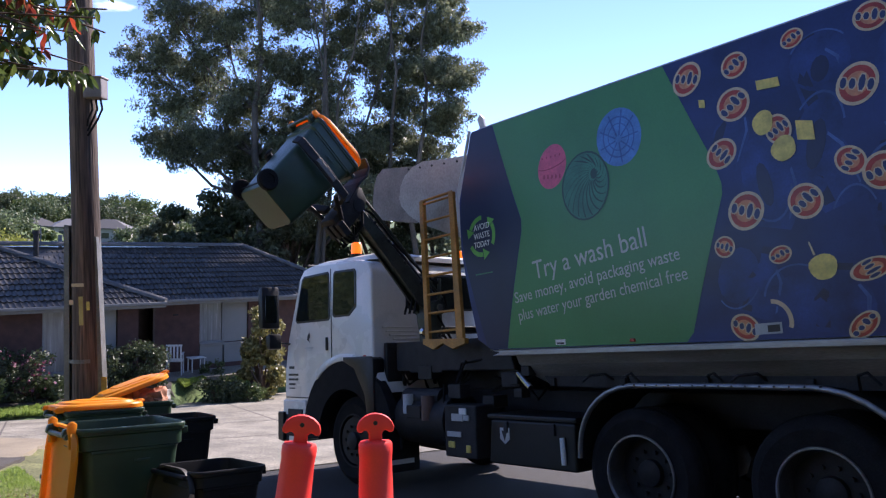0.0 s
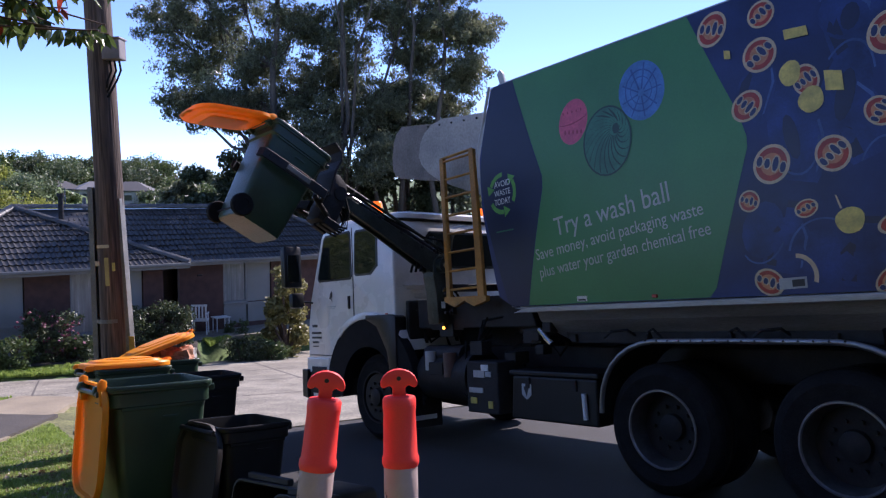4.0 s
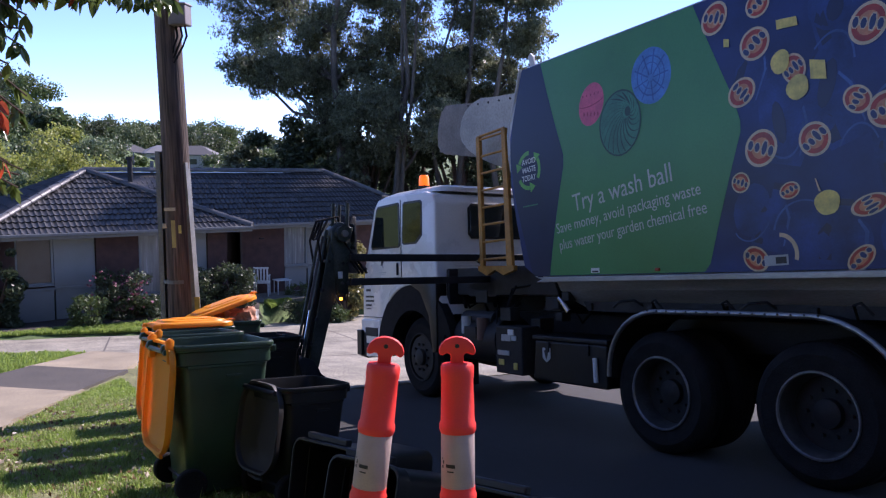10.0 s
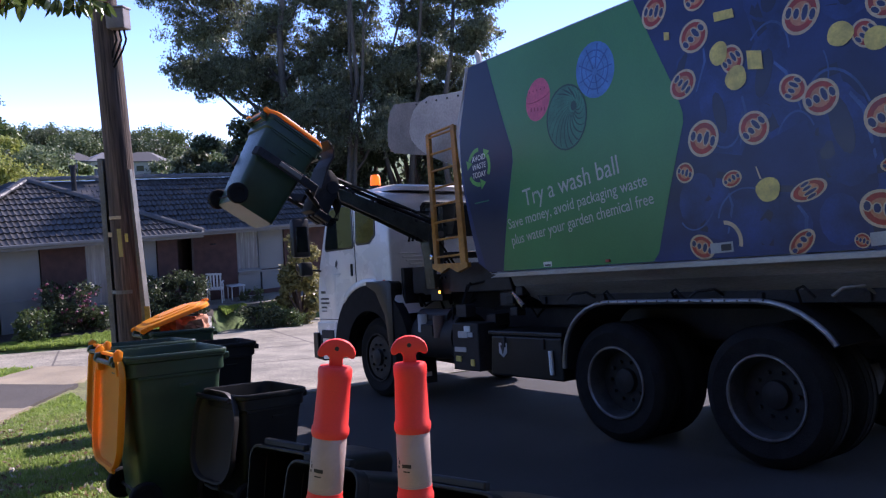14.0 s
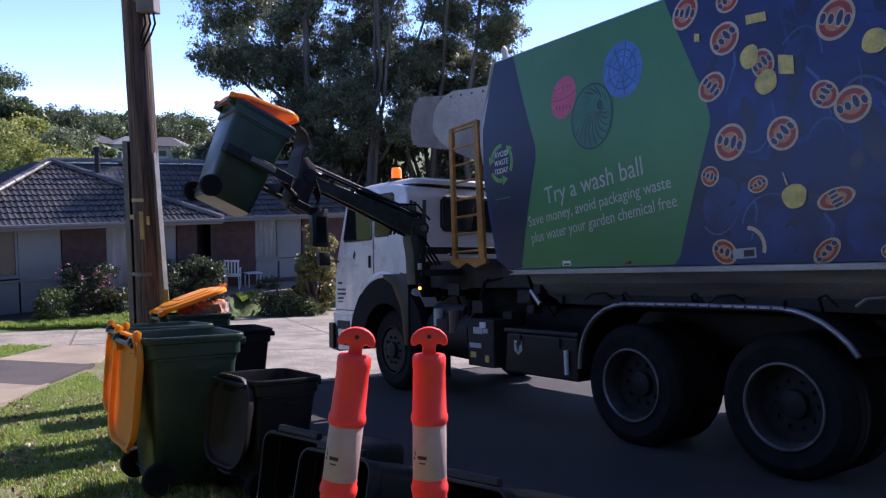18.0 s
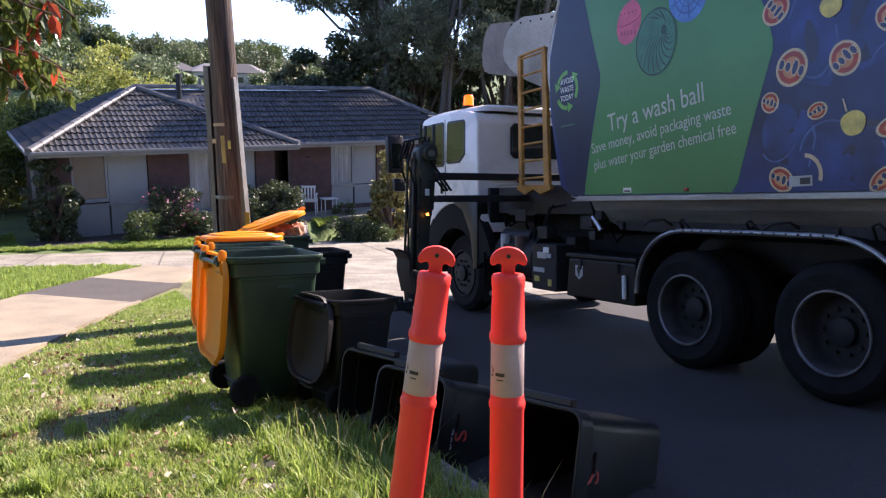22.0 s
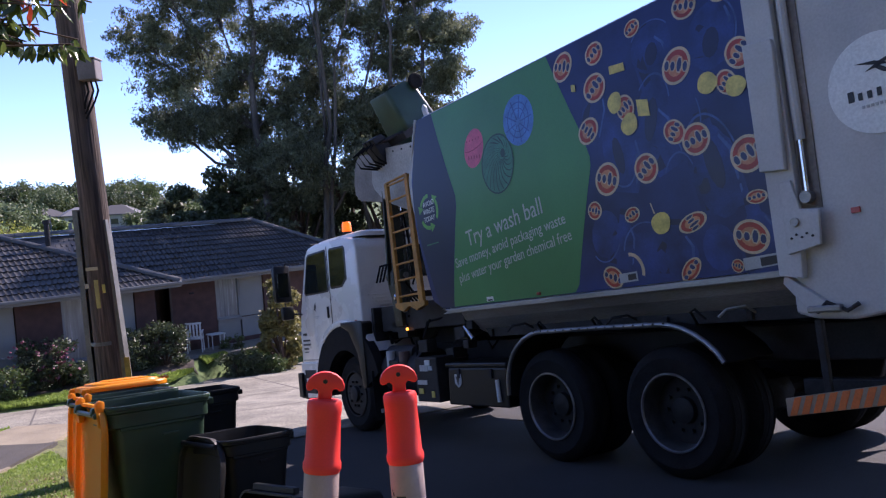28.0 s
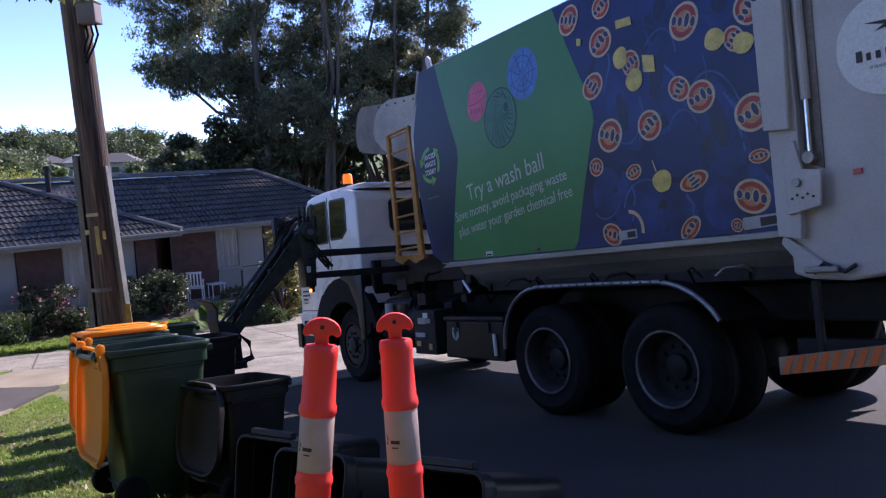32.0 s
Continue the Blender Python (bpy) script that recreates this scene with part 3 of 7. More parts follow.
def letters(body, x, z, size, tilt, parent, name, material=W_WHITE, width=None, off=0.013):
    """A line of letters on the side: starts at x, runs towards the truck's rear, narrowed to the width."""
    bm = text_bm(body, size, Matrix.Identity(4), 0.0008)
    narrow = width / max(v.co.x for v in bm.verts)
    m = Matrix.Translation((x, 0, z)) @ Matrix.Rotation(radians(-tilt), 4, "Y") @ Matrix(((-1, 0, 0, 0), (0, 0, 1, 0), (0, 1, 0, 0), (0, 0, 0, 1)))
    bm.transform(m @ Matrix.Diagonal((narrow, 1, 1, 1)))
    return part(name, on_side(bm, off), material, parent)


letters("Try a wash ball", 0.945, 2.10, 0.232, -7.2, wrap, "headline_letters", W_TEXT, 1.19)
letters("Save money, avoid packaging waste", 1.195, 1.905, 0.142, -7.0, wrap, "text_letters", W_TEXT, 1.72)
letters("plus water your garden chemical free", 1.165, 1.745, 0.142, -7.2, wrap, "text_letters", W_TEXT, 1.74)
for i, wd in enumerate(("AVOID", "WASTE", "TODAY")):
    letters(wd, 1.695, 2.635 - i * 0.085, 0.082, -3.0, wrap, "small_letters", W_WHITE, 0.215)
decal("web_line", [(1.69, 2.205), (1.46, 2.213), (1.46, 2.226), (1.69, 2.218)], W_BALL, 0.013, wrap)
# three chasing arrows
for a0 in (25, 145, 265):
    part("recycling_arrow", on_side(band(1.59, 2.575, 0.185, 0.20, 0.145, 0.157, 0, a0, a0 + 66, 12), 0.012), W_LIME, wrap)
    t = radians(a0 - 2)
    c, s = math.cos(t), math.sin(t)
    bx, bz = 1.59 + 0.165 * c, 2.575 + 0.178 * s
    decal("arrow_head", [(bx + 0.055 * c, bz + 0.055 * s), (bx - 0.055 * c, bz - 0.055 * s), (bx + 0.085 * s, bz - 0.085 * c)], W_LIME, 0.0125, wrap)
# wash balls
pink = decal("pink_wash_ball", oval(0.69, 3.07, 0.16, 0.20, 12), W_PINK, 0.013, wrap)
part("ball_seam", on_side(band(0.69, 3.10, 0.165, 0.05, 0.165, 0.038, -8, 185, 355, 14), 0.016), W_PINKD, pink)
for k in range(5):
    decal("slot", oval(0.78 - k * 0.045, 2.99 - 0.006 * k, 0.009, 0.022, 0, 8), W_PINKD, 0.016, pink)
    decal("slot", oval(0.80 - k * 0.05, 3.16, 0.008, 0.012, 0, 8), W_PINKD, 0.016, pink)
blue = decal("blue_wash_ball", oval(-0.02, 3.17, 0.215, 0.25, -18), W_SKY, 0.013, wrap)
for k in range(9):
    t = radians(20 + k * 40)
    x0, z0 = -0.02 + 0.03 * math.cos(t), 3.15 + 0.03 * math.sin(t)
    x1, z1 = -0.02 + 0.19 * math.cos(t), 3.17 + 0.225 * math.sin(t)
    px, pz = -(z1 - z0) * 0.035, (x1 - x0) * 0.035
    decal("ball_rib", [(x0 + px, z0 + pz), (x1 + px, z1 + pz), (x1 - px, z1 - pz), (x0 - px, z0 - pz)], W_SKYD, 0.016, blue)
for q in (0.5, 0.75):
    part("ball_ring", on_side(band(-0.02, 3.17, 0.205 * q, 0.24 * q, 0.19 * q, 0.222 * q, -18, 0, 360, 20), 0.0165), W_SKYD, blue)
green = decal("green_wash_ball", oval(0.33, 2.83, 0.245, 0.29, 0), W_BALL, 0.018, wrap)
for k in range(20):                       # curved grooves that wind out from the hole
    lo2, hi2 = [], []
    for q in range(9):
        f = 0.16 + 0.80 * q / 8
        t = radians(k * 18 + 75 * (1 - f) ** 1.1)
        cx, cz = 0.33 * f + 0.235 * (1 - f) + 0.24 * f * math.cos(t), 2.83 * f + 2.915 * (1 - f) + 0.285 * f * math.sin(t)
        wd = 0.004 + 0.007 * f
        lo2.append((cx - wd * math.sin(t + 0.6), cz + wd * math.cos(t + 0.6)))
        hi2.append((cx + wd * math.sin(t + 0.6), cz - wd * math.cos(t + 0.6)))
    decal("spiral_groove", lo2 + hi2[::-1], W_BALLD, 0.021, green)
decal("ball_hole", oval(0.235, 2.915, 0.034, 0.044), W_BALLD, 0.022, green)
part("ball_rim", on_side(band(0.33, 2.83, 0.25, 0.295, 0.235, 0.28, 0, 0, 360, 30), 0.0195), W_BALLD, green)

# round bottle labels of the print, drawn as plain shapes
DISCS = [(-0.65, 3.47, .116, .135, 25), (-1.03, 3.46, .10, .10, -25), (-1.01, 3.17, .125, .125, -30), (-0.90, 2.83, .105, .122, 55), (-1.05, 2.39, .13, .138, 28),
         (-1.46, 2.39, .115, .121, -30), (-1.84, 3.08, .128, .142, 25), (-1.94, 2.50, .121, .12, -8), (-2.36, 3.00, .105, .12, -35), (-2.33, 2.30, .135, .131, -12),
         (-2.35, 2.00, .081, .049, 0), (-2.26, 1.74, .141, .118, 22), (-1.81, 1.91, .068, .131, 75), (-0.87, 2.16, .078, .078, 30), (-1.32, 2.91, .089, .112, -20),
         (-1.76, 2.60, .088, .105, -45), (-0.96, 1.59, .11, .09, 30), (-1.73, 1.57, .112, .066, -40), (-1.45, 3.52, .08, .07, -20), (-1.95, 3.50, .11, .10, 20),
         (-1.26, 2.06, .08, .06, -15), (-2.26, 3.50, .10, .09, 10), (-2.12, 1.555, .05, .048, 30), (-2.24, 2.83, .078, .098, -30)]
for x, z, rx, rz, rot in DISCS:
    d = decal("round_label", oval(x, z, rx, rz, rot), W_CREAM, 0.013, wrap)
    part("label_ring", on_side(band(x, z, rx * 0.84, rz * 0.84, rx * 0.56, rz * 0.56, rot), 0.016), W_RED, d)
    decal("label_heart", oval(x, z, rx * 0.57, rz * 0.57, rot, 16), W_PEACH, 0.0165, d)
    c, s = math.cos(radians(rot)), math.sin(radians(rot))
    for mm, grow, off in ((W_CREAM, 1.45, 0.019), (W_MARK, 1.0, 0.023)):       # a slanted row of rounded marks with a pale outline
        for k, up, tall in ((-0.66, -0.08, 0.26), (-0.22, -0.04, 0.25), (0.22, 0.08, 0.38), (0.66, 0.06, 0.27)):
            cx, cz = x - rx * k * c - up * rz * s, z - rx * k * s + up * rz * c
            hw, hh = rx * 0.155 * grow, rz * tall * (0.55 + 0.45 * grow)
            bar = [(hw * math.cos(q) * 1.05 + hh * math.sin(q) * 0.16, hh * math.sin(q)) for q in (0.35, 1.1, 2.0, 2.8, 3.5, 4.25, 5.15, 5.95)]
            decal("label_bar", [(cx + u * c - w * s, cz + u * s + w * c) for u, w in bar], mm, off, d)
for k, (x, z, rx, rz, rot) in enumerate(((-1.27, 3.25, .085, .05, -15), (-1.22, 2.98, .073, .09, 20), (-1.35, 2.77, .085, .087, 0), (-1.50, 2.86, .06, .095, 28), (-2.09, 2.87, .085, .078, 0),
                          (-2.31, 2.78, .081, .075, 10), (-0.77, 3.24, .026, .045, 20), (-1.53, 1.95, .09, .087, 5))):
    if k in (0, 3, 6):                    # cut pieces with straight sides
        o = [(x + rx * u, z + rz * (w + 0.25 * u)) for u, w in ((-1, -0.6), (0.9, -0.8), (1.0, 0.6), (-0.85, 0.75))]
    else:
        o = [(x + rx * math.cos(q) * (1 + 0.06 * math.sin(3 * q + k)), z + rz * math.sin(q) * (1 + 0.05 * math.cos(2 * q + k))) for q in [math.tau * n / 18 for n in range(18)]]
    decal("lemon_shape", o, W_LEMON, 0.026, wrap)
decal("lemon_stalk", [(-1.475, 2.03), (-1.49, 2.03), (-1.46, 2.12), (-1.45, 2.12)], W_CREAM, 0.026, wrap)
for x, z, rx, rz, rot in ((-1.55, 2.72, .17, .34, 15), (-2.05, 2.25, .2, .36, -12), (-1.2, 2.6, .16, .3, -10), (-1.62, 3.3, .2, .2, 10), (-1.35, 1.72, .22, .2, 0), (-2.15, 3.2, .2, .25, 10), (-0.95, 1.95, .15, .2, 20), (-2.0, 1.7, .14, .17, 0)):
    decal("bottle_shape", oval(x, z, rx, rz, rot, 14), W_BOTTLE, 0.0065, wrap)
for x, z, rx, rz, rot in ((-1.56, 2.75, .06, .17, 15), (-2.06, 2.3, .07, .2, -12), (-1.2, 2.55, .05, .16, -10), (-1.62, 3.25, .06, .09, 10), (-2.15, 3.15, .07, .11, 10)):
    decal("bottle_handle_gap", oval(x, z, rx, rz, rot, 12), W_DARK, 0.0095, wrap)
for x, z, rx, rz, rot, a0 in ((-1.55, 2.75, .19, .36, 15, 40), (-2.05, 2.3, .22, .38, -12, 60), (-1.2, 2.6, .18, .32, -10, 200), (-1.62, 3.3, .22, .22, 10, 20), (-1.35, 1.75, .24, .24, 0, 10), (-2.15, 3.2, .22, .27, 10, 100), (-0.95, 1.95, .17, .24, 20, 190), (-1.75, 2.15, .16, .3, 5, 30), (-1.85, 2.75, .14, .25, -20, 180)):
    part("bottle_edge", on_side(band(x, z, rx, rz, rx * 0.93, rz * 0.95, rot, a0, a0 + 110, 14), 0.008), W_GLINT, wrap)
for x, z, w, h, rot in ((-1.62, 2.62, .16, .30, -18), (-2.06, 2.28, .20, .34, -8), (-1.28, 2.50, .15, .26, 14), (-0.98, 2.95, .14, .24, 22), (-2.18, 3.25, .17, .24, 12), (-1.62, 3.22, .17, .24, -14), (-1.62, 1.72, .2, .2, 8), (-2.32, 1.72, .16, .24, -4), (-1.12, 1.86, .15, .22, 16)):
    c, s = math.cos(radians(rot)), math.sin(radians(rot))
    turn2 = lambda u, v: (x + u * w * c - v * h * s, z + u * w * s + v * h * c)
    decal("bottle_outline", [turn2(*q) for q in ((-.9, -1), (.9, -1), (1, -.8), (1, .1), (.7, .5), (.35, .7), (.35, 1), (-.3, 1), (-.35, .75), (-.85, .4), (-1, 0), (-1, -.8))], W_BOTTLE, 0.0055, wrap)
    decal("bottle_shade", [turn2(*q) for q in ((.35, -.85), (.8, -.85), (.88, .05), (.6, .4), (.42, .3))], W_DARK, 0.0062, wrap)
    decal("bottle_gleam", [turn2(*q) for q in ((-.82, -.7), (-.74, -.75), (-.70, .2), (-.42, .55), (-.5, .6), (-.84, .22))], W_GLINT, 0.0068, wrap)
    decal("bottle_cap", [turn2(*q) for q in ((-.3, 1.0), (.35, 1.0), (.33, 1.22), (-.27, 1.22))], W_DARK, 0.0058, wrap)
part("label_arc", on_side(band(-1.16, 1.62, 0.14, 0.15, 0.11, 0.12, 0, 90, 200, 12), 0.015), W_CREAM, wrap)
decal("white_sticker", [(-1.03, 1.535), (-1.22, 1.54), (-1.22, 1.615), (-1.03, 1.61)], PRINTGREY, 0.024, wrap)
decal("sticker_print", [(-1.12, 1.55), (-1.205, 1.553), (-1.205, 1.60), (-1.12, 1.597)], PRINT, 0.026, wrap)
decal("white_sticker", [(-2.17, 1.515), (-2.46, 1.53), (-2.46, 1.61), (-2.17, 1.60)], PRINTGREY, 0.024, wrap)
decal("sticker_print", [(-2.3, 1.53), (-2.44, 1.54), (-2.44, 1.595), (-2.3, 1.59)], PRINT, 0.026, wrap)
decal("white_plate", [(0.76, 1.52), (0.65, 1.52), (0.65, 1.565), (0.76, 1.565)], W_WHITE, 0.016, wrap)
decal("plate_print", [(0.745, 1.525), (0.665, 1.525), (0.665, 1.54), (0.745, 1.54)], PRINT, 0.018, wrap)
part("side_marker_lamp", box(-0.03, 1.228, 1.535, 0.045, 0.03, 0.026, 0.006), W_RED, TK, "small dull red marker lamp")

# lower rail, tub, frame
part("side_rail", prism([(1.40, 1.47), (1.50, 1.44), (-2.46, 1.44), (-2.46, 1.49), (1.50, 1.49)], 1.02, 1.275, 0.008), ALU, TK, "dull aluminium lower rail")
tub = [(1.25, 1.45), (1.05, 1.18), (-2.50, 1.18), (-2.50, 1.45)]
part("body_sill", loft([[(x, 1.20, 1.455), (x, 1.15, 1.36), (x + dx * 0.5, 1.04, 1.24), (x + dx, 0.97, 1.17), (x + dx, 0.94, 1.17), (x, 0.94, 1.455)] for x, dx in ((1.27, -0.22), (0.2, 0), (-1.2, 0), (-2.5, 0))]), ALU, TK, "scuffed aluminium sill panel")
part("body_floor", prism([(1.2, 1.45), (1.0, 1.16), (-2.6, 1.16), (-2.6, 1.45)], -1.1, 1.05), STEELDK, TK)
for x in (0.95, 0.2, -0.55, -1.3, -2.05):
    part("sill_bracket", box(x, 1.04, 1.20, 0.05, 0.08, 0.07, 0.008), STEELDK, TK)
for y in (0.42, -0.42):
    part("chassis_rail", box(0.9, y, 0.95, 8.6, 0.09, 0.28, 0.015), STEELDK, TK)
for x in (3.9, 2.4, 1.2, -0.7, -2.4, -3.2):
    part("cross_member", box(x, 0, 0.93, 0.12, 0.8, 0.2, 0.01), STEELDK, TK)
for x in (4.0, 0.0, -1.37):
    part("axle", rod((x, -1.0, 0.5), (x, 1.0, 0.5), 0.08), STEELDK, TK)
    if x < 2:
        part("differential", lathe([(0.05, -0.2), (0.2, -0.12), (0.24, 0), (0.2, 0.12), (0.05, 0.2)], 16, Matrix.Translation((x, 0, 0.5))), STEELDK, TK, smooth=True)

# dark masses added under the chassis to hide the lit road beyond
part("gearbox", prism([(4.6, 1.25), (4.6, 0.42), (3.2, 0.36), (2.2, 0.5), (2.2, 1.3)], -0.36, 0.36, 0.03), STEELDK, TK, "black block under the chassis, stands in for engine and gearbox")
part("spring_hanger", prism([(2.2, 1.15), (2.2, 0.55), (0.6, 0.6), (-2.2, 0.58), (-2.4, 1.15)], -0.38, -0.30, 0.02), STEELDK, TK)
part("far_skirt", prism([(3.3, 1.3), (3.3, 0.72), (0.75, 0.72), (0.75, 1.3)], -1.15, -1.08, 0.02), STEELDK, TK, "dark panel added on the far side to block the lit road")
# tailgate
tg = part("tailgate", prism([(-2.50, 1.20), (-2.62, 1.16), (-2.88, 1.14), (-4.15, 1.35), (-4.45, 2.2), (-4.3, 3.3), (-4.0, 3.66), (-2.50, 3.68)], -1.23, 1.23, 0.02), GREYP, TK, "grey steel tailgate")
part("tailgate_post", prism([(-2.46, 1.45), (-2.62, 1.42), (-2.66, 2.0), (-2.66, 3.66), (-2.46, 3.66)], 1.235, 1.30, 0.008), GREYP, TK, "grey post of the tailgate")
part("cover_plate", prism([(-2.45, 2.14), (-2.63, 2.12), (-2.665, 2.92), (-2.655, 2.98), (-2.45, 3.0)], 1.305, 1.345, 0.01), GREYP, tg, "plain grey cover plate")
# flat plate proud of the side; the shade of a recess is its colour
part("slot", prism([(-2.665, 1.9), (-2.78, 1.85), (-2.80, 3.3), (-2.69, 3.6)], 1.232, 1.240), HOODDARK, tg, "recess drawn as a plate in a shade-dark colour")
part("ram_barrel", rod((-2.715, 1.262, 2.3), (-2.72, 1.262, 3.5), 0.03), GREYP, tg, "grey ram barrel")
part("ram_rod", rod((-2.71, 1.262, 1.95), (-2.715, 1.262, 2.3), 0.017), CHROME, tg, "bright ram rod")
part("ram_eye", rod((-2.71, 1.245, 1.93), (-2.71, 1.30, 1.93), 0.04, 14), ALU, tg)
part("post_latch", box(-2.455, 1.305, 2.80, 0.05, 0.02, 0.09, 0.006), ALU, tg, "small bright latch")
part("hinge_plate", prism([(-2.56, 1.58), (-2.78, 1.62), (-2.80, 1.84), (-2.68, 1.86), (-2.64, 2.05), (-2.56, 2.05)], 1.30, 1.325, 0.006), GREYP, tg, "bolted grey hinge plate")
part("pivot_pin", rod((-2.64, 1.31, 1.78), (-2.64, 1.345, 1.78), 0.028, 14), ALU, tg)
for k in range(5):
    part("bolt", rod((-2.60 - 0.035 * k, 1.32, 1.68 + 0.02 * (k % 2)), (-2.60 - 0.035 * k, 1.333, 1.68 + 0.02 * (k % 2)), 0.008, 6), STEELDK, tg)
part("tail_flap", prism([(-2.48, 1.46), (-2.76, 1.24), (-2.62, 1.20), (-2.46, 1.40)], 1.20, 1.27, 0.006), GREYP, TK, "bent grey plate")
part("catch_lever", box(-2.72, 1.27, 1.22, 0.22, 0.05, 0.045, 0.012), ALU, TK, "worn catch lever")
part("catch_lever", tube([(-2.66, 1.26, 1.2), (-2.74, 1.28, 1.26), (-2.86, 1.27, 1.2), (-2.93, 1.26, 1.24)], 0.014), STEELDK, TK)
part("red_reflector", box(-2.98, 1.238, 1.80, 0.055, 0.012, 0.035, 0.003), mat("red_reflector", (0.5, 0.02, 0.015), 0.3), tg, "red reflector")
m = Matrix.Translation((-3.22, 1.236, 2.52)) @ Matrix.Rotation(radians(-90), 4, "X")
crest = part("council_disc", lathe([(0.0, 0.0), (0.30, 0.0), (0.30, 0.003), (0.0, 0.003)], 40, m), W_WHITE, tg, "white round council emblem")
for k, (w, h) in enumerate(((0.036, 0.066), (0.026, 0.045), (0.028, 0.045), (0.026, 0.05), (0.026, 0.045), (0.012, 0.066), (0.026, 0.045))):
    part("emblem_bar", box(-3.055 - 0.055 * k, 1.243, 2.44 + h / 2, w, 0.004, h, 0.0015), PRINT, crest)
for k in range(9):
    part("emblem_bar", box(-3.12 - 0.026 * k, 1.243, 2.395, 0.016, 0.004, 0.018), PRINTGREY, crest)
for pts2 in ([(-3.10, 2.66), (-3.20, 2.63), (-3.33, 2.60), (-3.22, 2.65)], [(-3.16, 2.60), (-3.24, 2.64), (-3.38, 2.68), (-3.24, 2.61)], [(-3.2, 2.62), (-3.26, 2.57), (-3.32, 2.56), (-3.24, 2.62)]):
    part("emblem_stroke", prism(pts2, 1.241, 1.245), PRINT, crest)
haz = part("hazard_board", box(-3.15, 1.20, 0.585, 1.65, 0.03, 0.12, 0.006), HAZW, TK, "orange and pale striped hazard board")
for k in range(19):
    x = -2.345 - k * 0.082
    part("stripe", prism([(x, 0.528), (x - 0.05, 0.528), (x - 0.10, 0.642), (x - 0.05, 0.642)], 1.2155, 1.219), HAZ, haz)
for ob in (haz, *haz.children):
    for v in ob.data.vertices:
        v.co.z += 0.15 * (-2.33 - v.co.x)
for x in (-2.6, -3.7):
    part("board_strut", box(x, 1.15, 0.9, 0.05, 0.04, 0.5, 0.008), STEELDK, TK)


# wheels
def wheel(x, y, s, dual, name="wheel"):
    """A wheel with its face to side s; dual wheels have a deep dish."""
    w = 0.29
    tm = Matrix.Translation((x, y - s * w / 2, 0.505)) @ Matrix.Rotation(radians(-90 * s), 4, "X")
    prof = [(0.30, -w / 2), (0.42, -w / 2 - 0.0), (0.475, -w / 2 + 0.03), (0.50, -w / 2 + 0.06), (0.505, 0), (0.50, w / 2 - 0.06), (0.475, w / 2 - 0.03), (0.42, w / 2), (0.30, w / 2 - 0.02)]
    tyre = part(name, lathe(prof, 44, tm, closed=True), RUBBER, TK, "black rubber tyre on a steel rim", smooth=True)
    for k in range(3):
        r = [(0.5065, -0.07 + 0.07 * k - 0.006), (0.509, -0.07 + 0.07 * k), (0.5065, -0.07 + 0.07 * k + 0.006)]
        part("tread_rib", lathe(r + [(0.50, -0.07 + 0.07 * k)], 44, tm, closed=True), RUBBER, tyre)
    depth = 0.17 if dual else 0.02
    rim = part("rim", lathe([(0.264, w / 2 - depth), (0.11, w / 2 - depth - 0.01), (0.10, w / 2 - depth + 0.04),
                             (0.03, w / 2 - depth + 0.06), (0.0, w / 2 - depth + 0.06), (0.0, w / 2 - depth - 0.06), (0.29, w / 2 - depth - 0.05)], 40, tm), RIM, tyre, smooth=True)
    if dual:
        part("rim_barrel", lathe([(0.298, w / 2 - 0.012), (0.285, w / 2 - 0.02), (0.272, w / 2 - 0.06), (0.262, w / 2 - depth), (0.268, w / 2 - depth), (0.282, w / 2 - 0.06), (0.295, w / 2 - 0.022)], 44, tm, closed=True), BARREL, tyre, "grey rim barrel, lighter in colour where it catches light", smooth=True)
    # front flange takes the dark RIM tone: shade under the arch is painted in
    part("rim_flange", lathe([(0.285, w / 2 - 0.014), (0.292, w / 2 - 0.002), (0.303, w / 2 - 0.002), (0.308, w / 2 - 0.012), (0.30, w / 2 - 0.02)], 44, tm, closed=True), RIMLIP if dual else RIM, tyre, "rim flange with its catch of light put into the colour" if dual else "rim flange darkened in colour for the shade of the arch", smooth=True)
    for k in range(10):
        t = math.tau * k / 10
        bm = rod((0.165 * math.cos(t), 0.165 * math.sin(t), w / 2 - depth - 0.01), (0.165 * math.cos(t), 0.165 * math.sin(t), w / 2 - depth + 0.03), 0.016, 6)
        bm.transform(tm)
        part("wheel_nut", bm, RIM, tyre)
    return tyre


for x in (0.0, -1.37):
    for s in (1, -1):
        wheel(x, s * 1.22, s, True)
        wheel(x, s * 0.87, s, True, "inner_wheel")
for s in (1, -1):
    wheel(4.02, s * 1.11, s, False)

# rear mudguards
MG = [(0.53, 0.60), (0.525, 0.70), (0.505, 0.80), (0.465, 0.90), (0.405, 0.99), (0.32, 1.07), (0.22, 1.13), (0.11, 1.168), (0.0, 1.185), (-0.7, 1.19), (-1.40, 1.185), (-1.50, 1.172), (-1.60, 1.145), (-1.70, 1.10), (-1.79, 1.04), (-1.87, 0.97), (-1.93, 0.89)]
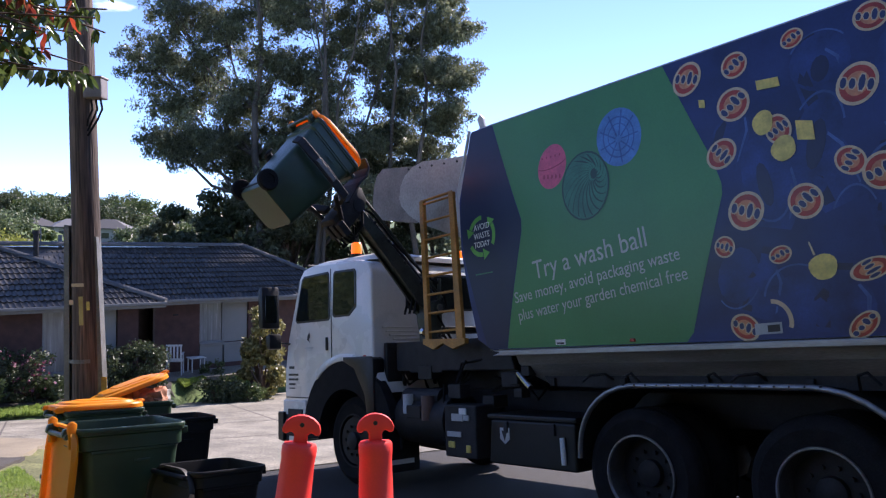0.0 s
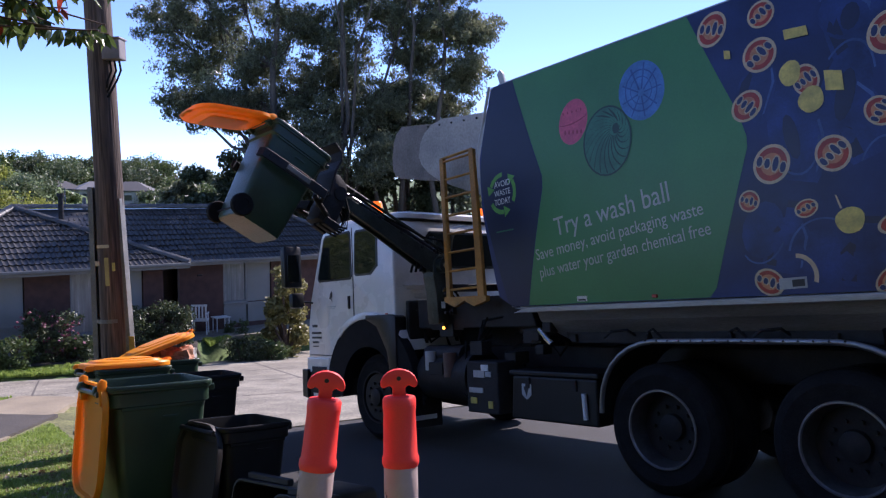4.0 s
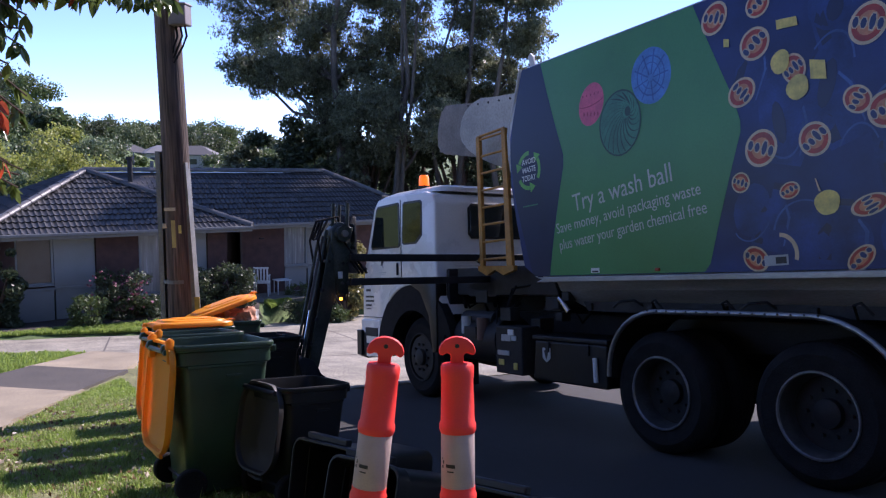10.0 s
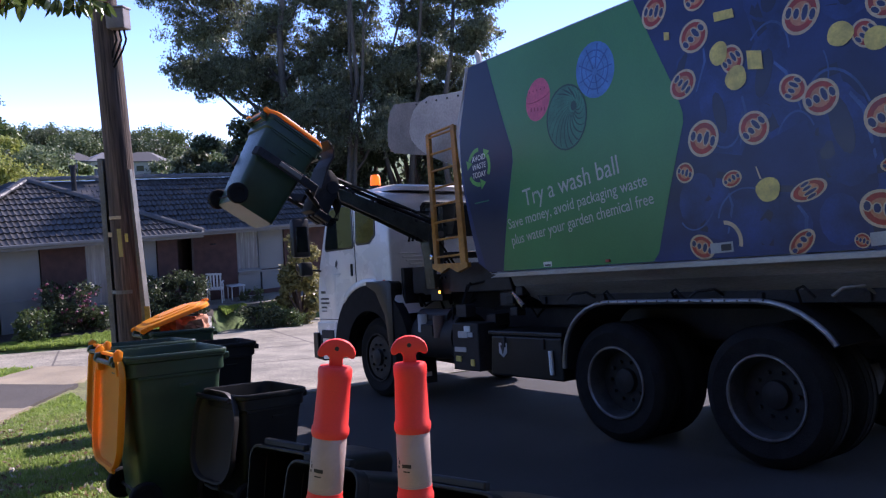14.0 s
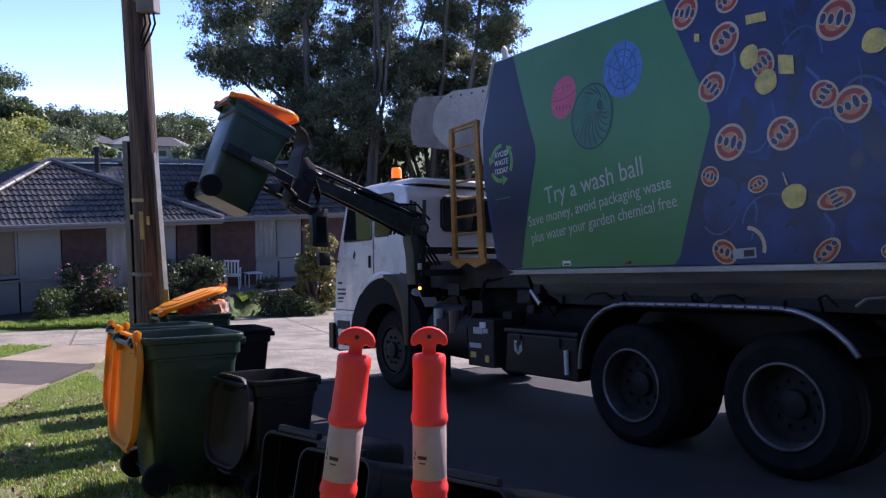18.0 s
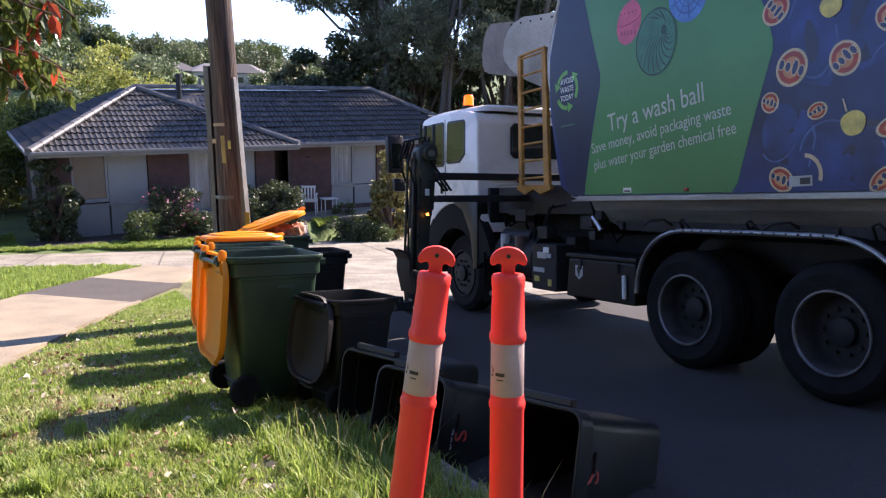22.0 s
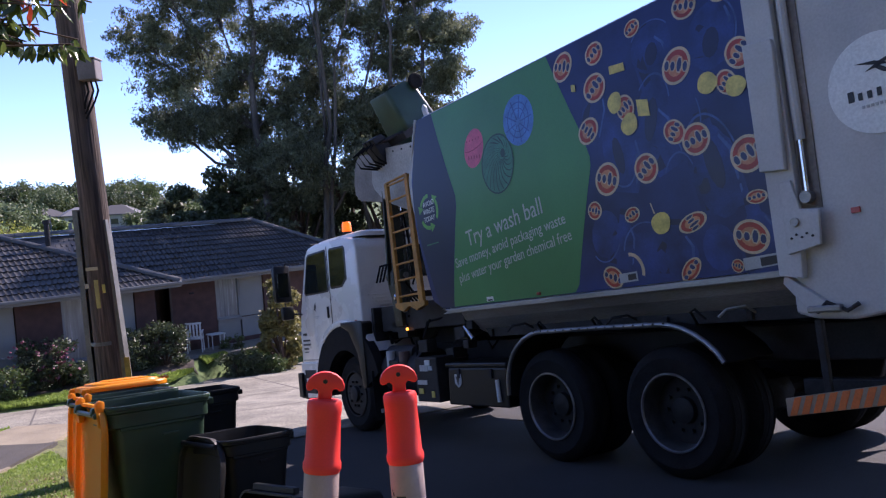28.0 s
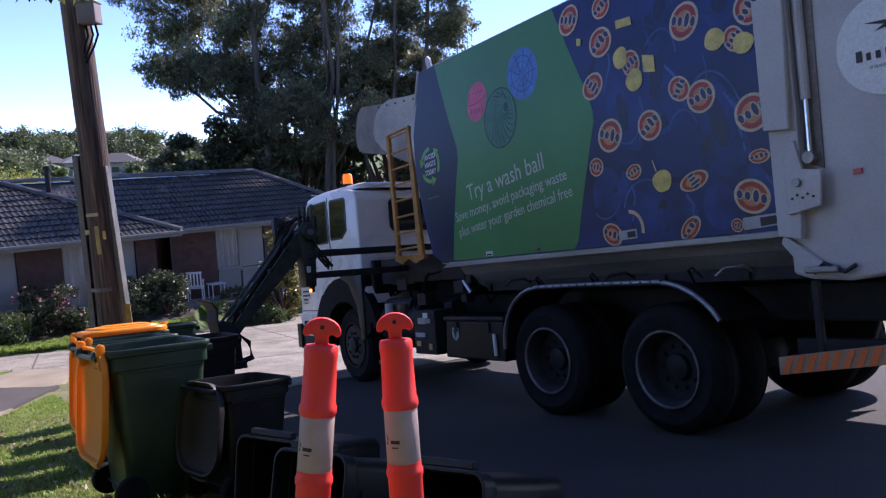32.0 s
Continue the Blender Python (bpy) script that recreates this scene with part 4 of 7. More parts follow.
for s in (1, -1):
    out = MG + [(p[0] * 0.985 - 0.004, p[1] - 0.014) for p in MG[::-1]]
    mg = part("mudguard", prism(out, s * 0.66, s * 1.25), RUBBER, TK, "black mudguard over both rear wheels")
    part("mudguard_edge", tube([(x, s * 1.262, z) for x, z in MG], 0.021, 10), RIMLIP, mg, "grey rolled mudguard edge", smooth=True)
    for k in range(16):
        x = 0.05 - k * 0.1
        part("edge_rivet", rod((x, s * 1.27, 1.192), (x, s * 1.288, 1.192), 0.007, 6), STEELDK, mg)
for x in (0.3, -1.0, -2.1):
    part("mudguard_stay", tube([(x, 1.0, 1.19), (x + 0.04, 1.12, 1.27), (x + 0.14, 1.2, 1.26), (x + 0.2, 1.22, 1.21)], 0.011), STEELDK if x > -1.5 else ALU, TK)
for i, x in enumerate((0.1, -0.6, -1.62)):
    part("hose_loop", tube([(x, 1.1, 1.16), (x - 0.03, 1.2, 1.26), (x - 0.1, 1.24, 1.28), (x - 0.17, 1.22, 1.2)], 0.010), RUBBER, TK)
part("underrun_bar", box(-3.1, 0.9, 0.68, 1.6, 0.08, 0.12, 0.01), STEELDK, TK)

# boxes and tanks between the axles
tb = part("toolbox", prism([(1.62, 0.86), (1.66, 0.46), (0.62, 0.46), (0.62, 0.86)], 0.72, 1.20, 0.02), BINBLACK, TK, "black plastic toolbox")
part("toolbox_lid", box(1.13, 0.96, 0.885, 1.06, 0.5, 0.05, 0.015), BINBLACK, tb)
for x in (1.42, 0.86):
    part("latch", box(x, 1.21, 0.80, 0.05, 0.02, 0.10, 0.006), STEELDK, tb)
em = part("toolbox_badge", prism([(1.50, 0.79), (1.38, 0.79), (1.38, 0.69), (1.44, 0.645), (1.50, 0.69)], 1.202, 1.208, 0.002), PRINTGREY, tb, "pale shield badge")
part("badge_mark", prism([(1.475, 0.765), (1.405, 0.765), (1.44, 0.675)], 1.209, 1.212), PRINT, em)
part("white_rod_holder", rod((0.74, 1.22, 0.52), (0.75, 1.22, 0.74), 0.022), W_WHITE, TK, "short white tube")
cabx = part("control_box", box(2.02, 1.08, 0.73, 0.45, 0.3, 0.50, 0.015), STEELDK, TK, "dark steel control cabinet")
for x, z, w, h, mm in ((2.05, 0.86, .16, .07, GREYP), (1.92, 0.86, .08, .05, PRINTGREY), (2.1, 0.70, .2, .05, GREYP), (2.14, 0.60, .09, .06, W_LEMON), (1.90, 0.57, .06, .07, W_LEMON), (1.97, 0.92, .1, .06, W_WHITE)):
    part("cabinet_plate", box(x, 1.236, z, w, 0.012, h, 0.003), mm, cabx)
part("fuel_tank", rod((3.15, 0.9, 0.80), (2.35, 0.9, 0.80), 0.27, 24), STEELDK, TK, "dark fuel tank", smooth=True)
part("air_tank", rod((3.1, 1.0, 1.02), (2.5, 1.0, 1.02), 0.1, 16), STEELDK, TK, smooth=True)
part("filter_canister", rod((2.62, 1.12, 0.80), (2.62, 1.12, 1.05), 0.075, 18), mat("brown_canister", (0.11, 0.06, 0.05), 0.5), TK, "dull brown filter canister", smooth=True)
part("filter_canister", rod((2.95, 1.12, 0.86), (2.95, 1.12, 1.06), 0.06, 18), PRINTGREY, TK, "pale filter canister", smooth=True)
random.seed(11)
for k in range(26):
    x, y, z = random.uniform(1.4, 3.3), random.uniform(0.55, 1.12), random.uniform(0.75, 1.42)
    if k % 2:
        part("hydraulic_hose", tube([(x, y, z), (x + random.uniform(-.2, .2), y + 0.08, z - random.uniform(.05, .3)), (x + random.uniform(-.4, .4), y, z - random.uniform(0, .25)),
                                     (x + random.uniform(-.5, .5), y - 0.15, z + 0.05)], 0.013, 6), RUBBER, TK)
    else:
        part("valve_block", box(x, y, z, random.uniform(.08, .24), random.uniform(.08, .2), random.uniform(.06, .18), 0.008), STEELDK, TK)
part("ram_end", rod((1.30, 1.14, 1.28), (1.12, 1.18, 1.15), 0.028), CHROME, TK, "bright ram rod end")
part("work_lamp", lathe([(0.0, 0.0), (0.03, 0.0), (0.05, 0.05), (0.05, 0.07), (0.0, 0.075)], 16, pose(2.62, 1.14, 1.70, 80, 0, 60)), CHROME, TK, "small work lamp")
for x, z in ((1.35, 1.22), (1.30, 1.10), (1.2, 1.3)):
    part("bracket", box(x, 1.1, z, 0.1, 0.12, 0.09, 0.01), STEELDK, TK)

# hopper between cab and body, with its curved hood
part("hopper_wall", prism([(1.47, 1.3), (3.30, 1.3), (3.30, 1.62), (1.58, 1.62)], -1.05, 1.0, 0.015), STEELDK, TK, "black hopper frame")
part("hopper_far_wall", prism([(1.60, 1.6), (2.9, 1.6), (2.9, 2.7), (2.6, 3.3), (1.96, 3.4), (1.96, 2.75)], -1.03, -0.99, 0.004), HOODGREY, TK, "scraped grey far wall of the hopper")
hood = [(1.96, 2.60), (2.28, 2.71), (2.72, 2.88), (2.92, 3.0), (3.05, 3.12), (3.09, 3.22), (3.06, 3.36), (2.98, 3.46), (2.85, 3.53), (2.66, 3.56), (2.3, 3.51), (1.9, 3.47)]
hs = part("hood_side", prism(hood, 1.04, 1.07, 0.004), HOODGREY, TK, "scraped grey steel hopper hood")
for k in range(5):
    part("bolt", rod((2.1 + 0.2 * k, 1.07, 3.44 + 0.02 * k), (2.1 + 0.2 * k, 1.08, 3.44 + 0.02 * k), 0.012, 6), STEELDK, hs)
part("hood_roof", loft([[(x, y, z) for x, z in ((1.9, 3.47), (2.3, 3.51), (2.66, 3.56), (2.85, 3.53), (2.98, 3.46), (3.06, 3.36), (3.09, 3.22), (3.05, 3.12), (3.03, 3.12), (3.06, 3.22), (3.03, 3.34), (2.96, 3.44), (2.84, 3.505), (2.66, 3.535), (2.3, 3.485), (1.9, 3.445))]
                        for y in (1.04, 0.3, -0.5, -1.0)]), HOODGREY, TK, "curved grey hood sheet", smooth=True)
flap = [(2.91, 3.57), (3.30, 3.63), (3.52, 3.66), (3.62, 3.60), (3.68, 3.50), (3.72, 3.32), (3.71, 3.16), (3.58, 3.06), (3.15, 2.97), (2.88, 2.92)]
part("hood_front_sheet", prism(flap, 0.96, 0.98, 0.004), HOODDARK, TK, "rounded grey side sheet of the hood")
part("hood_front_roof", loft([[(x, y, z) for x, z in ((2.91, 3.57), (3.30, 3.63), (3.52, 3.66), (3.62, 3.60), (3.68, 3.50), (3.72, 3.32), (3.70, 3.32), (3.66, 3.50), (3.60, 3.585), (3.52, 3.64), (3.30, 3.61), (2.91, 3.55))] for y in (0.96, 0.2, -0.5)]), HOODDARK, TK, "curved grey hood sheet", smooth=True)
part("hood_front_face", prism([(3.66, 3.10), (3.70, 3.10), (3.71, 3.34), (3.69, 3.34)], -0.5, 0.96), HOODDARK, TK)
part("lifting_eye", prism([(1.70, 3.67), (1.74, 3.79), (1.70, 3.83), (1.66, 3.79), (1.63, 3.67)], 1.08, 1.11, 0.004), GREYP, TK)

# access ladder
part("ladder_rail", prism([(2.53, 1.60), (2.465, 1.60), (2.50, 3.08), (2.565, 3.08)], 1.17, 1.215, 0.008), LADDER, TK, "yellow steel ladder rail")
part("ladder_rail", prism([(2.05, 1.57), (1.95, 1.57), (2.03, 3.10), (2.10, 3.10)], 1.17, 1.215, 0.008), LADDER, TK, "yellow steel ladder rail")
for k in range(8):
    z = 1.70 + k * 0.192
    part("ladder_rung", rod((2.50 + 0.02 * (k / 8), 1.195, z), (2.03 + 0.04 * (k / 8), 1.195, z + 0.01), 0.013), LADDER, TK, "yellow ladder rung")
part("ladder_foot", prism([(2.56, 1.58), (2.40, 1.52), (2.25, 1.58), (2.10, 1.52), (1.92, 1.57), (1.92, 1.62), (2.56, 1.63)], 1.165, 1.22, 0.004), LADDER, TK, "yellow ladder foot plate")
part("ladder_top", rod((2.55, 1.195, 3.08), (2.06, 1.195, 3.10), 0.015), LADDER, TK)
part("body_front_edge", tube([(1.56, 1.20, 1.5), (1.76, 1.215, 2.0), (1.93, 1.23, 2.75), (1.95, 1.225, 3.0), (1.77, 1.19, 3.66)], 0.016), GREYP, TK)


# ---- cab ----
def cab_outline(k=0.0):
    pts2 = [(3.47 + k, 1.40), (3.47 + k, 2.44), (3.53 + k, 2.55), (3.75, 2.60 - k), (4.72, 2.635 - k), (4.95 - k, 2.60 - k), (5.06 - k, 2.50), (5.36 - k, 1.72), (5.44 - k, 1.35), (5.46 - k, 0.72), (4.90, 0.72)]
    pts2 += [(4.02 + 0.88 * math.cos(radians(a)), 0.55 + 0.85 * math.sin(radians(a))) for a in range(12, 151, 12)]
    return pts2


cabm = prism(cab_outline(), -1.2, 1.2, 0.035, seg=3)
cab = part("cab", cabm, WHITEP, TK, "white cab with rounded roof", smooth=True)
# roof crown
part("roof_crown", loft([[(x, y, z) for x, y in rrect(sx, sy, 0.18, 5)] for sx, sy, z in ((1.42, 2.22, 2.60), (1.40, 2.16, 2.655), (1.3, 2.0, 2.685), (1.0, 1.6, 2.695))]), WHITEP, cab, smooth=True).matrix_basis = pose(4.25, 0, 0, 0, -0.8, 0)


def pane(outline, y0, y1, material, parent, name, label=""):
    return part(name, prism(outline, y0, y1, 0.006), material, parent, label)


def frame_of(outline, grow, y0, y1, material, parent, name):
    cx, cz = sum(p[0] for p in outline) / len(outline), sum(p[1] for p in outline) / len(outline)
    big = [(x + grow * (1 if x > cx else -1), z + grow * (1 if z > cz else -1)) for x, z in outline]
    return part(name, prism(big, y0, y1, 0.008), material, parent)


door_win = [(4.36, 1.97), (4.37, 2.47), (4.40, 2.50), (4.92, 2.49), (4.97, 2.45), (5.14, 1.98), (5.10, 1.94), (4.40, 1.94)]
q_win = [(3.80, 2.07), (3.79, 2.44), (3.83, 2.48), (4.20, 2.49), (4.24, 2.46), (4.27, 2.00), (4.23, 1.97), (3.95, 1.97)]
for s in (1, -1):
    for o in (door_win, q_win):
        frame_of(o, 0.022, s * 1.190, s * 1.206, BINBLACK, cab, "window_rubber")
        pane(o, s * 1.20, s * 1.2085, GLASSDK, cab, "side_window", "dark glossy side window")
    seam = [(4.31, 2.55), (4.325, 2.55), (4.325, 1.45), (4.31, 1.40)]
    pane(seam, s * 1.198, s * 1.2035, BINBLACK, cab, "door_seam")
    pane([(5.40, 0.98), (4.86, 0.98), (4.86, 0.99), (5.40, 0.99)], s * 1.198, s * 1.2035, BINBLACK, cab, "door_seam")
    part("door_handle", box(4.41, s * 1.21, 1.64, 0.03, 0.03, 0.16, 0.008), BINBLACK, cab, "black door handle")
    part("arch_trim", prism([(4.02 + r * math.cos(radians(a)), 0.55 + r * 0.97 * math.sin(radians(a))) for r, rng in ((0.93, range(-4, 172, 8)), (0.57, range(172, -6, -8))) for a in rng], s * 1.10, s * 1.222, 0.006), RUBBER, TK, "black wheel arch")
    arch = [(4.02 + r * math.cos(radians(a)), 0.57 + r * 0.97 * math.sin(radians(a))) for r, rng in ((0.97, range(48, 122, 8)), (0.885, range(120, 46, -8))) for a in rng]
    part("arch_panel", prism(arch, s * 1.16, s * 1.235, 0.01), WHITEP, cab, smooth=True)
    stp = part("step_box", prism([(5.47, 0.95), (4.90, 0.95), (4.92, 0.45), (5.44, 0.42)], s * 1.02, s * 1.215, 0.012), WHITEP, TK, "white step box below the door")
    for z in (0.56, 0.78):
        part("step_tread", box(5.15, s * 1.21, z, 0.36, 0.035, 0.12, 0.01), STEELDK, stp)
part("bumper", prism([(5.56, 0.42), (5.30, 0.40), (5.30, 0.78), (5.56, 0.80)], -1.22, 1.22, 0.03), STEELDK, TK, "black bumper")
part("bumper_corner", box(5.46, 1.235, 0.62, 0.14, 0.05, 0.36, 0.015), BINBLACK, TK)
rw = [(-0.65, 2.02), (-0.70, 2.07), (-0.70, 2.36), (-0.65, 2.41), (0.65, 2.41), (0.70, 2.36), (0.70, 2.07), (0.65, 2.02)]
part("window_rubber", prism([(y * 1.03, 2.2 + (z - 2.2) * 1.14) for y, z in rw], 3.445, 3.468, 0.006, axis="x"), BINBLACK, cab)
part("rear_window", prism(rw, 3.436, 3.446, 0.004, axis="x"), GLASSDK, cab, "dark rear window")
for k in range(5):
    part("pressed_rib", box(3.462, 0.62 - 0.05 * k, 1.80 - 0.045 * k, 0.018, 0.9, 0.018, 0.006), WHITEP, cab)
part("windscreen", prism([(5.075, 2.44), (5.09, 2.45), (5.37, 1.74), (5.355, 1.735)], -1.1, 1.1), GLASSDK, cab, "dark windscreen")
part("sun_visor", prism([(5.02, 2.56), (5.16, 2.52), (5.26, 2.40), (5.24, 2.38), (5.12, 2.49), (5.02, 2.50)], -1.12, 1.12, 0.005), BINBLACK, cab, "dark sun visor")
part("marker_lamp", box(3.62, 1.21, 1.475, 0.045, 0.012, 0.03, 0.003), mat("red_marker", (0.45, 0.03, 0.02), 0.3), cab, "small red marker lamp")
# door prints, as plain bars and strokes
part("door_emblem", prism([(4.86, 1.76), (4.82, 1.80), (4.80, 1.74), (4.83, 1.70), (4.80, 1.66), (4.84, 1.69), (4.88, 1.70)], 1.2045, 1.206), PRINT, cab)
for k, (x, z, w, h) in enumerate(((4.83, 1.60, .20, .018), (4.83, 1.575, .13, .008), (5.26, 1.36, .13, .035), (5.22, 1.27, .24, .026), (5.22, 1.21, .24, .026), (5.25, 1.15, .16, .026), (5.25, 1.10, .14, .014))):
    part("print_bar", box(x, 1.2045, z, w, 0.003, h), PRINTGREY if k < 2 else PRINT, cab)
for y in (0.95, -0.75):
    bc = part("beacon", rod((4.12, y, 2.68), (4.12, y, 2.72), 0.075, 16), STEELDK, cab, "amber flashing beacon")
    part("lens", lathe([(0.068, 2.72), (0.064, 2.84), (0.05, 2.86), (0.0, 2.862)], 18, Matrix.Translation((4.12, y, 0))), AMBER, bc, "glowing amber lens", smooth=True)
for s in (1, -1):
    arm0 = part("mirror_arm", tube([(5.25, s * 1.2, 2.42), (5.42, s * 1.36, 2.44), (5.44, s * 1.42, 2.2), (5.42, s * 1.40, 1.7), (5.30, s * 1.2, 1.66)], 0.014), BINBLACK, cab)
    part("mirror_head", prism([(5.38, 1.86), (5.50, 1.88), (5.52, 2.38), (5.40, 2.42)], s * 1.30, s * 1.56, 0.03), BINBLACK, cab, "tall black wing mirror", smooth=True)
    part("mirror_glass", box(5.383, s * 1.43, 2.12, 0.006, 0.17, 0.36, 0.002), GLASSDK, cab, "mirror glass")
    part("spot_mirror", prism([(5.30, 1.60), (5.40, 1.60), (5.42, 1.78), (5.31, 1.80)], s * 1.32, s * 1.5, 0.025), BINBLACK, cab, "small black spot mirror", smooth=True)
part("snorkel", rod((4.98, -1.0, 1.8), (4.98, -1.0, 2.75), 0.05), BINBLACK, cab)
part("roof_bar", rod((4.98, 1.12, 2.66), (4.98, -1.12, 2.70), 0.016), BINBLACK, cab)
part("front_axle_spring", box(4.02, 0.6, 0.75, 1.2, 0.09, 0.1, 0.01), STEELDK, TK)
part("inner_arch", prism([(4.02 + r * math.cos(radians(a)), 0.55 + r * math.sin(radians(a))) for r, rng in ((0.80, range(10, 171, 10)), (0.77, range(170, 9, -10))) for a in rng], 0.5, 1.09), BINBLACK, TK)
part("engine_block", box(4.2, 0, 1.1, 1.4, 0.9, 0.6, 0.05), STEELDK, TK)
part("rear_guard", prism([(4.02, 1.475), (3.50, 1.475), (3.42, 1.44), (3.42, 0.62), (3.52, 0.60), (3.60, 1.05), (3.80, 1.34), (4.02, 1.42)], 1.08, 1.241, 0.012), BINBLACK, TK, "black guard behind the front wheel arch", smooth=True)
bulk = part("bulkhead", box(3.40, 0.02, 1.22, 0.06, 2.12, 0.80, 0.015), STEELDK, TK, "dark steel bulkhead behind the cab")
for y in (-0.6, -0.1, 0.4, 0.85):
    part("bulkhead_rib", box(3.36, y, 1.22, 0.03, 0.05, 0.74, 0.008), STEELDK, bulk)
for k, (y, z) in enumerate(((0.98, 1.30), (0.62, 1.12), (0.15, 1.34))):
    part("air_line", tube([(3.34, y, z + 0.22), (3.30, y - 0.05, z), (3.31, y - 0.16, z - 0.16), (3.34, y - 0.3, z - 0.1)], 0.014), RUBBER, bulk)
part("rear_flap", box(3.25, 1.0, 0.52, 0.012, 0.5, 0.62, 0.003), RUBBER, TK, "black mud flap behind the front wheel")
part("flap_word_bar", box(3.243, 1.0, 0.32, 0.004, 0.34, 0.05), PRINTGREY, TK)

# ---- lifting arm: fixed beams, sliding head, boom, gripper ----
XA = 2.8
for x in (2.66, 2.94):
    part("slide_beam", box(x, -0.05, 1.50, 0.09, 2.1, 0.11, 0.01), STEELDK, TK, "dark fixed slide beam")
part("beam_frame", box(XA, 0.55, 1.36, 0.55, 0.9, 0.16, 0.015), STEELDK, TK)
PIVOT_Z, BOOM = 1.97, 1.42


def carriage():
    """Sliding head that carries the boom; its origin is the boom's hinge."""
    bm = bmesh.new()
    for x in (-0.14, 0.14):
        add(bm, box(x, -1.32, -0.49, 0.06, 2.5, 0.075, 0.008))
        add(bm, box(x, -1.22, -0.24, 0.05, 2.3, 0.07, 0.008))
    ob = part("arm_slide", bm, STEELDK, TK, "black extending slide bars")
    part("arm_mast", prism([(-0.07, -0.62), (-0.09, -0.28), (-0.11, -0.12), (-0.10, 0.10), (0.02, 0.13), (0.10, 0.05), (0.11, -0.12), (0.08, -0.28), (0.06, -0.62)], -0.09, 0.09, 0.012, axis="x"), ARMGREEN, ob, "dark green steel mast head", smooth=True)
    part("hinge_drum", rod((-0.17, 0, 0), (0.17, 0, 0), 0.08, 20), ARMGREEN, ob)
    part("hinge_pin", rod((-0.195, 0, 0), (0.195, 0, 0), 0.035, 14), GALV, ob, "worn steel hinge pin")
    for x, y in ((-0.1, -0.06), (0.1, -0.06), (0.0, 0.05)):
        part("mast_pipe", rod((x, y, 0.05), (x, y - 0.01, 0.32), 0.022), ARMGREEN, ob)
    part("ram_barrel", rod((0.0, 0.02, -0.55), (0.0, 0.04, -0.1), 0.045, 14), GALV, ob)
    for k in range(4):
        part("bolt", rod((-0.17, -0.03 + 0.06 * (k % 2), -0.5 + 0.2 * (k // 2)), (-0.192, -0.03 + 0.06 * (k % 2), -0.5 + 0.2 * (k // 2)), 0.018, 6), STEELDK, ob)
    part("lamp_small", box(-0.13, 0.03, -0.66, 0.022, 0.025, 0.03, 0.005), AMBERON, ob, "small lit amber lamp")
    part("lamp_bracket", box(-0.11, 0.0, -0.64, 0.03, 0.06, 0.08, 0.006), STEELDK, ob)
    part("white_plate", box(-0.165, 0.05, -0.42, 0.006, 0.05, 0.07, 0.002), W_WHITE, ob)
    for dx in (-0.06, 0.02, 0.1):
        part("arm_hose", tube([(dx, -0.3, -0.4), (dx - 0.03, -0.05, -0.1), (dx, 0.02, 0.18), (dx + 0.02, 0.18, 0.14), (dx, 0.26, -0.06)], 0.014), RUBBER, ob)
    return ob


def boom():
    """Tapered boom from the hinge out along y."""
    bm = bmesh.new()
    for sx in (-1, 1):
        add(bm, loft([[(sx * 0.062 + w * a, y, z + h * b) for a, b in ((-1, -1), (1, -1), (1, 1), (-1, 1))] for y, w, h, z in ((-0.10, 0.016, 0.10, -0.02), (0.22, 0.016, 0.10, -0.01), (0.8, 0.014, 0.075, -0.01), (1.36, 0.014, 0.055, -0.02))]))
    add(bm, box(0, 0.64, -0.045, 0.11, 1.34, 0.03))
    bmesh.ops.bevel(bm, geom=bm.edges[:], offset=0.005, segments=1, affect="EDGES")
    ob = part("arm_boom", bm, ARMGREEN, TK, "dark green steel boom", smooth=True)
    part("boom_ram", rod((0, 0.06, 0.13), (0, 0.82, 0.115), 0.032, 12), STEELDK, ob)
    part("boom_ram_rod", rod((0, 0.82, 0.115), (0, 1.30, 0.09), 0.017, 10), CHROME, ob, "bright ram rod")
    for x in (-0.085, 0.085):
        part("tie_rod", rod((x, 0.0, 0.16), (x, 1.40, 0.12), 0.016, 8), ARMGREEN, ob, "slim parallel tie rod")
        part("boom_hose", tube([(x * 0.6, -0.12, 0.16), (x * 1.2, 0.12, 0.24), (x * 1.1, 0.34, 0.15), (x, 0.8, 0.10), (x, 1.25, 0.09), (x, 1.42, 0.0)], 0.012), RUBBER, ob)
    for y in (0.3, 0.6, 0.9, 1.15):
        part("boom_clip", box(0, y, 0.06, 0.17, 0.035, 0.03, 0.005), STEELDK, ob)
    part("wrist_drum", rod((-0.13, 1.42, 0), (0.13, 1.42, 0), 0.07, 18), STEELDK, ob)
    return ob


